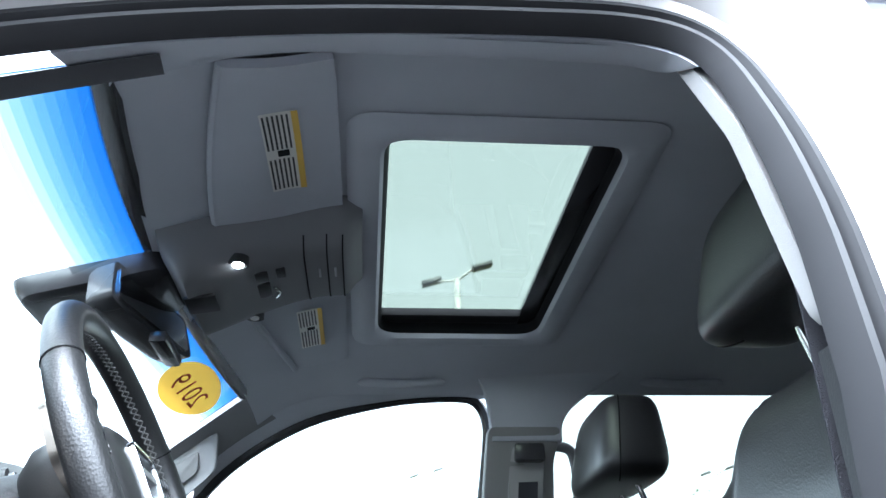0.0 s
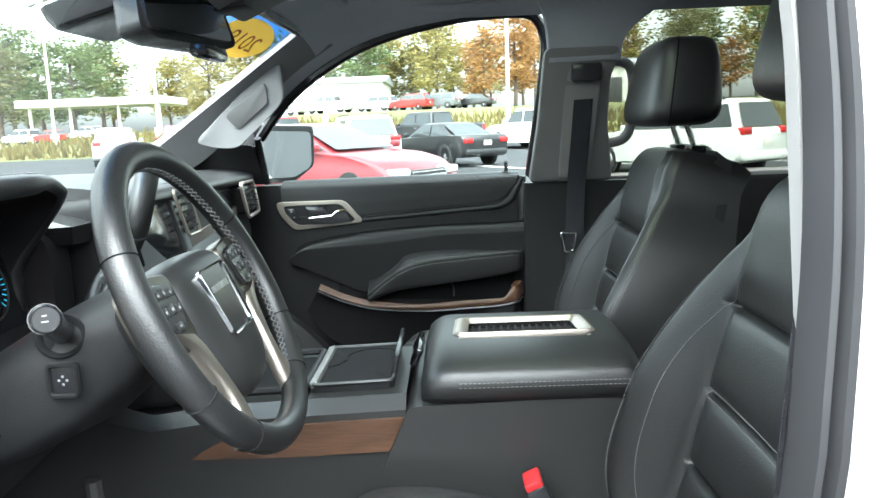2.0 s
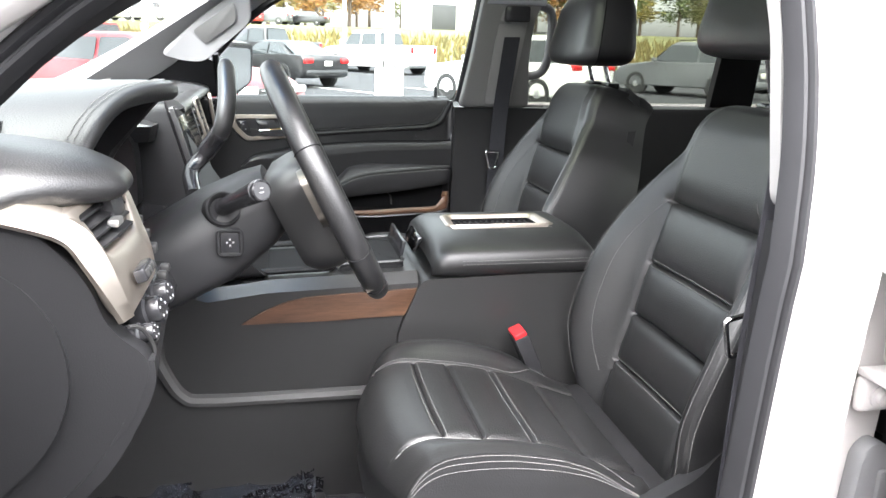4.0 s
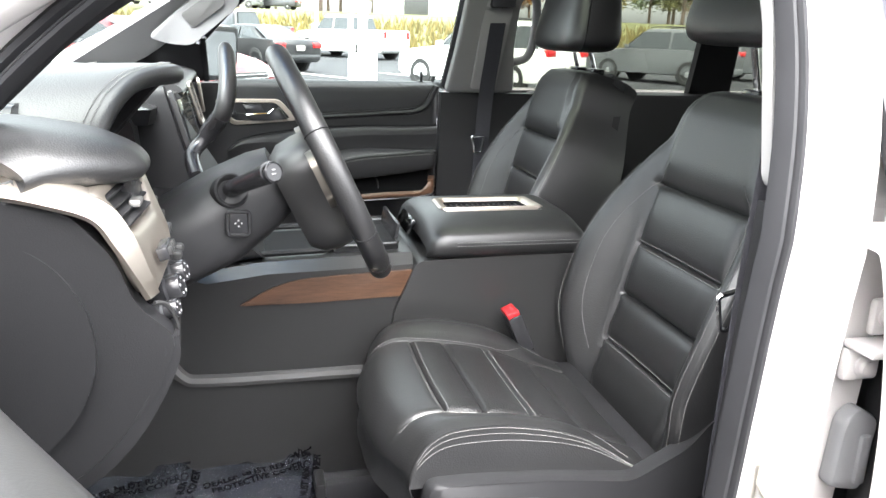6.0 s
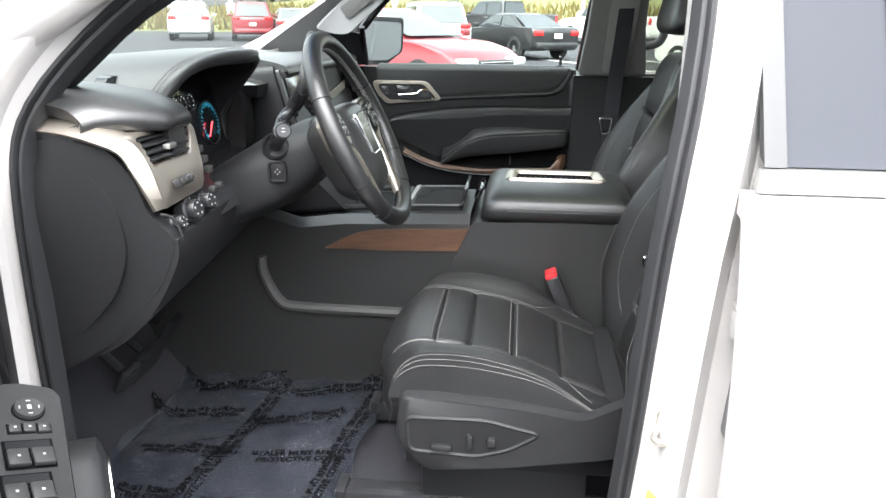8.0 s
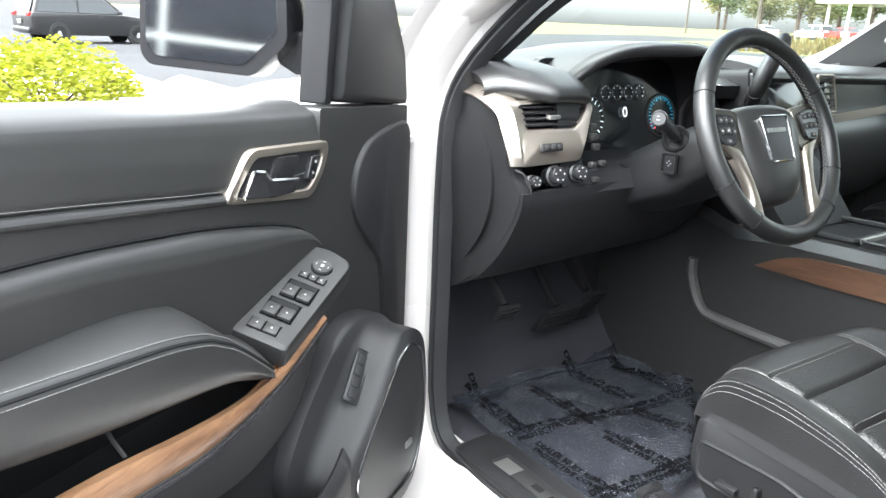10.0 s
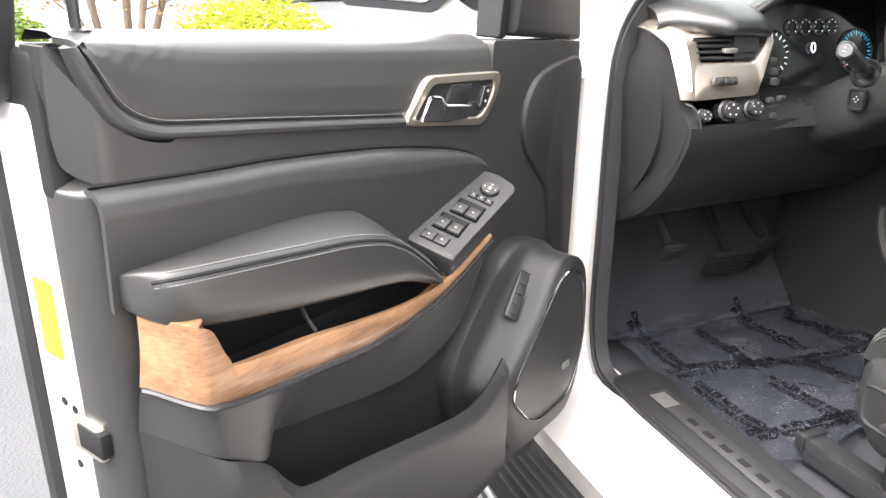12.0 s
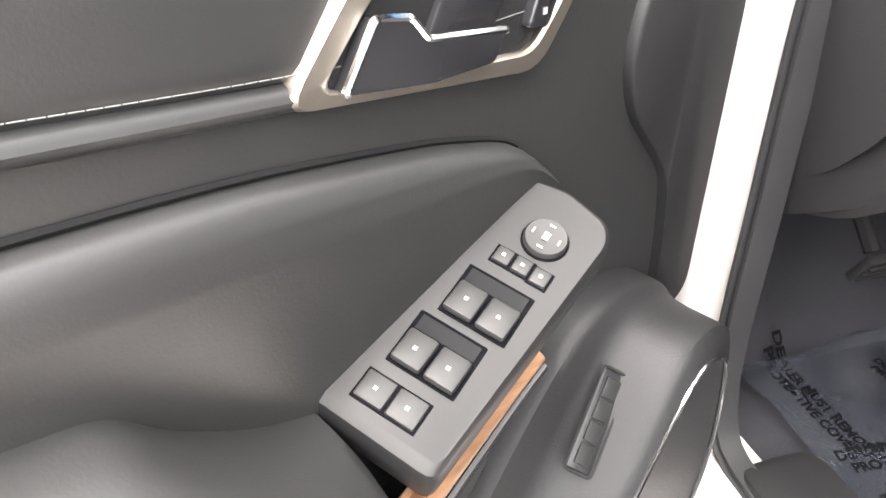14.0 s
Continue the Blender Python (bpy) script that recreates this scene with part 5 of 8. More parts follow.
# ---- front seats ----
INSERT = 0.140
PLEATS = (-0.197, -0.132, -0.052, 0.038, 0.125)
XGRID = sorted([-0.305, -0.303, -0.298, -0.290, -0.280, -0.268, -0.255, -0.24, -0.225] + [p + d for p in PLEATS for d in (-0.022, -0.012, -0.006, -0.003, 0, 0.003, 0.006, 0.012, 0.022)] + [-0.164, -0.092, -0.007, 0.082, 0.155, 0.19, 0.23])
YGRID = [0.0, 0.05, 0.10, 0.125, 0.133, 0.137, INSERT, 0.143, 0.147, 0.155, 0.165, 0.178, 0.19, 0.20, 0.208, 0.214]
BACKZ = sorted([0.80, 0.83, 0.86, 0.88] + [p + d for p in (0.905, 0.998, 1.098, 1.212) for d in (-0.022, -0.010, -0.005, -0.002, 0, 0.002, 0.005, 0.010, 0.022)] + [0.945, 0.97, 1.04, 1.065, 1.14, 1.165, 1.25, 1.27, 1.29, 1.305, 1.32, 1.34, 1.355, 1.368, 1.378, 1.385])


def along(table, v):
    """A value read between the rows of a small table."""
    for i, ((a, p), (b, q)) in enumerate(zip(table, table[1:])):
        if v <= b or i == len(table) - 2:
            before, after = table[max(0, i - 1)], table[min(len(table) - 1, i + 2)]
            w = min(1, max(0, (v - a) / (b - a)))
            ma, mb = (q - before[1]) / (b - before[0]) * (b - a), (after[1] - p) / (after[0] - a) * (b - a)
            return (2 * w ** 3 - 3 * w * w + 1) * p + (w ** 3 - 2 * w * w + w) * ma + (3 * w * w - 2 * w ** 3) * q + (w ** 3 - w * w) * mb
    return table[-1][1]


def cushion_z(x, y):
    """The seat's upper surface; y from its middle, outwards either way."""
    a = abs(y)
    z = along([(-0.31, 0.905), (-0.26, 0.921), (-0.197, 0.924), (-0.05, 0.898), (0.04, 0.862), (0.20, 0.800)], x)
    ends = smooth(-0.32, -0.10, x) * (1 - smooth(0.0, 0.11, x))
    z += 0.024 * ends * smooth(0.143, 0.190, a) - 0.004 * smooth(0.180, 0.216, a)
    z -= 0.006 * math.exp(-((a - INSERT) / 0.0035) ** 2) * smooth(-0.30, -0.26, x)
    if a < INSERT and x > -0.24:
        edge = 1 - smooth(0.12, INSERT, a)
        for p in PLEATS:
            z -= 0.0055 * math.exp(-((x - p) / 0.0035) ** 2)
        for p, q in zip(PLEATS, PLEATS[1:]):
            if p < x < q:
                z += 0.0055 * edge * math.sin(math.pi * (x - p) / (q - p)) ** 0.6
        z -= 0.004 * (1 - (a / INSERT) ** 2)
    if x < -0.225:
        q = (-0.225 - x) / 0.080
        z -= 0.052 * (1 - math.sqrt(max(0, 1 - q * q)))
    return z


def bend(c, p):
    """The cushion's front corners, drawn back in plan."""
    k = min(1, max(0, (-0.18 - p.x) / 0.125))
    return p + V((0.040 * smooth(0.06, 0.222, abs(p.y - c)) * k, 0, 0))


def cushion_side(c, x, sg, q):
    """The side below the bolster: q from the piping down."""
    top = cushion_z(x, 0.214)
    low = 0.845 - 0.03 * smooth(0.0, 0.2, x)
    return bend(c, V((x, c + sg * (0.214 + 0.003 * math.sin(min(1, q * 1.6) * math.pi * 0.6)), lerp(top, min(low, top - 0.004), q))))


def on_cushion(c, x, y, lift=0.0011):
    return bend(c, V((x, c + y, cushion_z(x, y) + lift)))


BACKLINE = [(0.79, 0.168), (0.905, 0.202), (1.0, 0.229), (1.10, 0.254), (1.205, 0.284), (1.30, 0.309), (1.35, 0.323), (1.388, 0.350)]
BACKHALF = [(0.79, 0.190), (0.87, 0.222), (0.95, 0.236), (1.05, 0.240), (1.13, 0.232), (1.20, 0.212), (1.26, 0.184), (1.305, 0.162), (1.345, 0.152), (1.372, 0.142), (1.388, 0.120)]
WING = [(0.79, 0.012), (0.86, 0.050), (0.94, 0.080), (1.05, 0.076), (1.13, 0.058), (1.20, 0.038), (1.26, 0.018), (1.31, 0.0), (1.39, 0.0)]


def back_point(c, z, k):
    """The backrest's cover; k from -1.5 to 1.5: its middle, its edge at 1, its side beyond."""
    a = abs(k)
    half, wing = along(BACKHALF, z), along(WING, z)
    y = half * min(1, a)
    d = 0.0
    ins = min(INSERT, half - 0.03)
    if z < 1.31:
        d += wing * smooth(ins - 0.01, half - 0.006, y)
        d -= 0.006 * math.exp(-((y - ins) / 0.0035) ** 2) * smooth(0.82, 0.88, z) * (1 - smooth(1.215, 1.23, z))
    if y < ins:
        edge = 1 - smooth(0.12, INSERT, y)
        rows = (0.905, 0.998, 1.098, 1.212)
        for p in rows:
            d -= (0.010 if p == 1.212 or p == 0.998 else 0.006) * math.exp(-((z - p) / 0.004) ** 2)
        for p, q in zip((0.80,) + rows, rows):
            if p < z < q:
                d += 0.009 * edge * math.sin(math.pi * (z - p) / (q - p)) ** 0.6
        d += 0.010 * smooth(1.212, 1.25, z) * edge
        d -= 0.005 * (1 - (y / INSERT) ** 2)
    d -= 0.009 * smooth(half - 0.012, half, y)
    if a > 1:
        q = (a - 1) / 0.5
        d -= (0.150 + wing) * q
        y += 0.016 * math.sin(q * math.pi * 0.75)
    n = V((-0.955, 0, 0.29))
    return V((along(BACKLINE, z), c + math.copysign(y, k), z)) + n * d


def thread(pts, parent, name="thread"):
    part(name, stitches(pts, 0.0052, 0.0012, 0.00058), SEATSTITCH, parent)


def seat(name, c, outer, headz, label):
    ob = thing(name, (0.0, c, 0.60), label, "car seat", "front seats")
    bm = B()
    ys = [-y for y in YGRID[:0:-1]] + YGRID
    rows = []
    for x in XGRID:
        row = [cushion_side(c, x, -1, q) for q in (1.0, 0.7, 0.4, 0.2, 0.08)]
        row += [on_cushion(c, x, y, 0.0) for y in ys]
        row += [cushion_side(c, x, 1, q) for q in (0.08, 0.2, 0.4, 0.7, 1.0)]
        rows.append(row)
    front = [[V((p.x + 0.006 * math.sin(h * 3), p.y, lerp(min(p.z, 0.868 + (p.z - 0.845) * 0.3), 0.79, h))) for p in rows[0]] for h in (1.0, 0.6, 0.3, 0.1)]
    loft(bm, front + rows)
    for f in bm.faces:
        m = f.calc_center_median()
        f.material_index = 1 if abs(m.y - c) < INSERT - 0.001 and m.x > -0.197 and m.z > 0.78 else 0
    cush = part("cushion", bm, [LEATHER, PERFORATED], ob, "black leather cushion with a pleated perforated insert", sharp=70)
    bm = B()
    ks = [0, 0.2, 0.4, 0.5, 0.55, 0.575, 0.59, 0.605, 0.62, 0.64, 0.67, 0.71, 0.76, 0.81, 0.86, 0.9, 0.94, 0.97, 0.99, 1.0, 1.04, 1.1, 1.2, 1.3, 1.4, 1.5]
    kk = [-k for k in ks[:0:-1]] + ks
    rows = [[back_point(c, z, k) for k in kk] for z in BACKZ]
    rows.append([p.lerp(V((0.43, c + (p.y - c) * 0.93, 1.385)), 0.35) + V((0, 0, 0.004)) for p in rows[-1]])
    rows.append([p.lerp(V((0.45, c + (p.y - c) * 0.9, 1.37)), 0.85) for p in rows[-1]])
    loft(bm, rows)
    back = part("backrest", bm, LEATHER, ob, "black leather backrest with side bolsters", sharp=70)
    bm = B()
    loft(bm, [[V((x, c + w * k, z)) for k in (-1, -0.5, 0, 0.5, 1)] for x, z, w in ((0.27, 0.80, 0.2), (0.33, 0.95, 0.238), (0.395, 1.15, 0.228), (0.445, 1.30, 0.165), (0.455, 1.36, 0.15), (0.43, 1.385, 0.13))])
    bm.normal_update()
    bmesh.ops.solidify(bm, geom=bm.faces[:], thickness=0.02)
    part("back_shell", bm, PLASTIC, ob)
    # thread lines of the cushion
    for x in (-0.203, -0.190, -0.058, -0.045):
        thread([on_cushion(c, x, -0.136 + 0.272 * i / 16) for i in range(17)], cush)
    for sg in (-1, 1):
        thread([on_cushion(c, lerp(-0.285, 0.09, i / 24), sg * (0.1465 + 0.05 * smooth(0.7, 1.0, i / 24))) for i in range(25)], cush)
        for q in (0.05, 0.15, 0.27):
            thread([cushion_side(c, lerp(-0.29, 0.09, i / 24), sg, q) + V((0, sg * 0.0012, 0.0006)) for i in range(25)], cush)
    # and of the backrest
    for z in (0.899, 0.911, 1.092, 1.104):
        thread([back_point(c, z, -0.57 + 1.14 * i / 16) + V((-0.0012, 0, 0.0004)) for i in range(17)], back)
    for sg in (-1, 1):
        thread([back_point(c, 0.87 + 0.385 * i / 30, sg * (0.80 - 0.14 * (abs(i - 13) / 15) ** 3)) + V((-0.0012, 0, 0.0004)) for i in range(31)], back)
        for k in (0.965, 1.02):
            thread([back_point(c, 0.84 + 0.40 * i / 30, sg * k) + V((-0.001, sg * 0.0013, 0.0004)) for i in range(31)], back)
    # headrest
    def head(s, t):
        a, b = (s - 0.5) * math.pi, math.tau * t
        w, h, d = 0.146, 0.092, 0.072
        ex = lambda v, e: math.copysign(abs(v) ** e, v)
        y = w * 1.07 * ex(math.cos(a), 0.36) * ex(math.cos(b), 0.42)
        x = d * ex(math.cos(a), 0.36) * ex(math.sin(b), 0.5)
        z = h * ex(math.sin(a), 0.48)
        y *= 1 - 0.12 * (z / h)
        x *= 1 - 0.16 * (z / h)
        return V((HEADX + x + 0.10 * z, c + y, headz + z))
    bm = sheet(head, 24, 40)
    bmesh.ops.remove_doubles(bm, verts=bm.verts, dist=1e-5)
    hd = part("headrest", bm, LEATHER, ob, "padded black leather headrest")
    bm = B()
    tube(bm, [head(i / 30, 0.545) for i in range(2, 29)] , 0.0015, 6)
    part("headrest_seam", bm, INK, hd)
    bm = B()
    tube(bm, [head(i / 30, 0.955) for i in range(2, 29)], 0.0015, 6)
    part("headrest_seam", bm, INK, hd)
    for dy in (-0.055, 0.055):
        bm = B()
        rod(bm, (HEADX + 0.040, c + dy, 1.375), (HEADX + 0.014, c + dy, headz - 0.08), 0.0065, n=12)
        part("headrest_post", bm, CHROME, ob, "chrome headrest post")
        bm = B()
        box(bm, (HEADX + 0.036, c + dy, 1.388), (0.034, 0.05, 0.016), 0.004)
        part("post_guide", bm, GLOSSBLACK, ob)
    # base with switches on its outer side
    bm = B()
    o = outer
    yo = c + o * 0.215
    slab(bm, rounded([(-0.245, yo, 0.862), (-0.250, yo, 0.775), (-0.20, yo, 0.718), (-0.07, yo, 0.730), (0.12, yo, 0.762), (0.22, yo, 0.80), (0.26, yo, 0.90), (0.21, yo, 0.935), (0.17, yo, 0.885), (0.125, yo, 0.862), (0.075, yo, 0.836), (-0.05, yo, 0.853), (-0.18, yo, 0.862)], 0.02), (0, o * 0.03, 0), 0.015)
    sh = part("side_shield", bm, PLASTIC, ob, "black plastic side shield")
    # flat dark plate on the shield: the recess's shade as colour, nothing cut in
    bm = B()
    ys = yo + o * 0.0296
    slab(bm, rounded([(-0.226, ys, 0.822), (-0.222, ys, 0.765), (-0.106, ys, 0.760), (-0.054, ys, 0.776), (-0.004, ys, 0.806), (-0.094, ys, 0.824)], 0.015), (0, o * 0.002, 0))
    part("recess_shade", bm, DEEP, sh)
    bm = B()
    tube(bm, rounded([(-0.229, ys, 0.825), (-0.225, ys, 0.762), (-0.106, ys, 0.757), (-0.052, ys, 0.773), (-0.000, ys, 0.806), (-0.094, ys, 0.827)], 0.015), 0.0042, 6, True)
    part("recess_rim", bm, PLASTIC, sh)
    for x, z, w, h in ((-0.167, 0.776, 0.036, 0.011), (-0.119, 0.790, 0.011, 0.026), (-0.082, 0.791, 0.016, 0.016)):
        bm = B()
        box(bm, (x, ys + o * 0.008, z), (w, 0.016, h), 0.004)
        part("seat_switch", bm, PLASTIC, sh)
    bm = B()
    box(bm, (-0.04, c, 0.765), (0.40, 0.40, 0.13), 0.01)
    part("seat_pan", bm, PLASTIC, ob)
    for dy in (-0.17, 0.17):
        bm = B()
        box(bm, (-0.08, c + dy, 0.608), (0.56, 0.050, 0.045), 0.006)
        rail = part("seat_rail", bm, GLOSSBLACK, ob, "black seat rail")
        bm = B()
        box(bm, (-0.06, c + dy, 0.67), (0.30, 0.03, 0.10), 0.004)
        part("rail_slide", bm, PLASTIC, rail)
        bm = B()
        box(bm, (-0.362, c + dy, 0.620), (0.02, 0.060, 0.03), 0.004)
        part("rail_end", bm, PLASTIC, rail)
    return ob


SEATY, HEADX = 0.435, 0.374
seat("captains_chair", -SEATY, -1, 1.560, "black leather driver seat with pale stitching and power switches")
pseat = seat("captains_chair", SEATY, 1, 1.530, "black leather passenger seat with pale stitching, slid back")
pseat.location.x += 0.036
# buckle beside the driver seat
buckle = thing("seat_buckle", (0.03, -0.20, 0.80), "black seat belt buckle with a red release button", "seat belt buckle")
mb = Matrix.Rotation(radians(24), 4, "Y")
bm = B()
box(bm, (0.045, -0.222, 0.898), (0.030, 0.050, 0.085), 0.005, mb.inverted())
part("housing", bm, GLOSSBLACK, buckle)
bm = B()
box(bm, (0.026, -0.222, 0.940), (0.026, 0.046, 0.012), 0.003, mb.inverted())
part("release_button", bm, RED, buckle, "red release button")
bm = B()
box(bm, (0.085, -0.225, 0.82), (0.02, 0.03, 0.10), 0.004, mb.inverted())
part("stem", bm, RUBBER, buckle)
# belts
def belt(name, pts, width, label, along=(1, 0, 0)):
    ob = thing(name, pts[-1], label, "seat belt")
    bm = B()
    line = spline(pts, 6)
    a = V(along).normalized() * (width / 2)
    loft(bm, [[p - a for p in line], [p + a for p in line]])
    bm.normal_update()
    bmesh.ops.solidify(bm, geom=bm.faces[:], thickness=0.0015)
    part("webbing", bm, CARPET, ob)
    return ob


pbelt = belt("passenger_belt", [(0.262, 0.665, 1.565), (0.255, 0.705, 1.42), (0.245, 0.74, 1.22), (0.235, 0.755, 0.75)], 0.048, "dark grey seat belt hanging at the pillar")
bm = B()
box(bm, (0.262, 0.655, 1.575), (0.075, 0.035, 0.045), 0.008)
part("belt_guide", bm, GLOSSBLACK, pbelt)
bm = B()
ring = rounded([(0.205, 0.728, 1.165), (0.245, 0.728, 1.165), (0.238, 0.728, 1.115), (0.215, 0.728, 1.115)], 0.006)
tube(bm, ring, 0.004, 6, True)
part("latch_tongue", bm, CHROME, pbelt, "chrome latch tongue")
dbelt = belt("driver_belt", [(0.20, -0.72, 1.52), (0.19, -0.74, 1.35), (0.17, -0.755, 1.14), (0.16, -0.76, 0.78)], 0.048, "dark grey driver seat belt at the pillar")
bm = B()
ring = rounded([(0.135, -0.735, 1.145), (0.175, -0.735, 1.155), (0.17, -0.735, 1.10), (0.145, -0.735, 1.095)], 0.006)
tube(bm, ring, 0.004, 6, True)
part("latch_tongue", bm, CHROME, dbelt, "chrome latch tongue")
# second row
for c in (-0.40, 0.40):
    ob = thing("rear_captains_chair", (1.15, c, 0.6), "black leather second row seat", "car seat", "second row seats")
    bm = B()
    box(bm, (1.05, c, 0.80), (0.50, 0.50, 0.22), 0.05, seg=3)
    part("cushion", bm, LEATHER, ob)
    bm = B()
    box(bm, (1.33, c, 1.10), (0.14, 0.48, 0.56), 0.05, Matrix.Rotation(radians(18), 4, "Y"), seg=3)
    part("backrest", bm, LEATHER, ob)
    bm = B()
    box(bm, (1.42, c, 1.47), (0.09, 0.26, 0.15), 0.035, seg=3)
    part("headrest", bm, LEATHER, ob)
    bm = B()
    box(bm, (1.05, c, 0.63), (0.4, 0.4, 0.14), 0.02)
    part("base", bm, PLASTIC, ob)

# ---- front doors, drawn once in their own frame: u to the rear, n into the cabin, z up ----
def door_strip(top, low, n_of, count=60, rows=8, thick=0.006):
    """A band between two curves of (u, z); n_of(u, t) is its relief, t from top to bottom."""
    a, b = ([V((p.x, p.y, 0)) for p in spline([(u, z, 0) for u, z in c], 10)] for c in (top, low))
    pick = lambda c, s: c[round(s * (len(c) - 1))]
    bm = B()
    rings = []
    for i in range(count + 1):
        p, q = pick(a, i / count), pick(b, i / count)
        rings.append([V((m.x, n_of(m.x, j / rows), m.y)) for j in range(rows + 1) for m in (p.lerp(q, j / rows),)])
    loft(bm, rings)
    bm.normal_update()
    bmesh.ops.solidify(bm, geom=bm.faces[:], thickness=thick)
    return bm


def profile(*knots):
    def n_of(u, t):
        for (t0, n0), (t1, n1) in zip(knots, knots[1:]):
            if t <= t1:
                return n0 + (n1 - n0) * (t - t0) / (t1 - t0)
        return knots[-1][1]
    return n_of


SILL = [(0.970, 1.353), (0.86, 1.347), (0.74, 1.340), (0.52, 1.327), (0.30, 1.313)]
PADLOW = [(0.967, 1.347), (0.953, 1.322), (0.934, 1.290), (0.905, 1.272), (0.86, 1.264), (0.75, 1.251), (0.545, 1.226), (0.45, 1.219), (0.30, 1.219)]
ROLLLOW = [(0.983, 1.346), (0.971, 1.312), (0.950, 1.276), (0.914, 1.257), (0.865, 1.249), (0.75, 1.236), (0.545, 1.212), (0.42, 1.197), (0.30, 1.184)]
LINE = [(0.978, 1.222), (0.87, 1.214), (0.756, 1.208), (0.64, 1.197), (0.55, 1.186), (0.455, 1.169), (0.40, 1.156), (0.350, 1.138), (0.318, 1.108)]
INSLOW = [(0.978, 1.10), (0.85, 1.085), (0.72, 1.07), (0.60, 1.03), (0.53, 1.015), (0.46, 1.035), (0.40, 1.06), (0.350, 1.080), (0.318, 1.090)]
WOODTOP = [(0.993, 1.103), (0.965, 1.099), (0.945, 1.090), (0.925, 1.058), (0.90, 1.043), (0.80, 1.033), (0.708, 1.020), (0.62, 1.008), (0.54, 1.004), (0.47, 1.018), (0.405, 1.038)]
WOODLOW = [(0.998, 1.022), (0.975, 1.018), (0.945, 1.013), (0.918, 1.008), (0.88, 1.003), (0.80, 0.995), (0.71, 0.986), (0.62, 0.983), (0.54, 0.986), (0.47, 1.001), (0.402, 1.028)]
BANDLOW = [(0.999, 0.966), (0.94, 0.945), (0.88, 0.915), (0.80, 0.885), (0.70, 0.865), (0.62, 0.85), (0.52, 0.845), (0.42, 0.88), (0.36, 0.96)]
RIM = [(0.999, 0.966), (0.94, 0.944), (0.885, 0.916), (0.858, 0.880), (0.838, 0.858), (0.81, 0.848), (0.74, 0.836), (0.60, 0.806), (0.50, 0.790), (0.44, 0.806), (0.402, 0.835)]
RIMLOW = [(u, 0.558) for u, _ in RIM]
ENDS = lambda curve: [(u if u < 0.9 else 0.9 + (u - 0.9) * 0.72, z) for u, z in curve]
WOODTOP, WOODLOW, BANDLOW, RIM, RIMLOW = (ENDS(c) for c in (WOODTOP, WOODLOW, BANDLOW, RIM, RIMLOW))


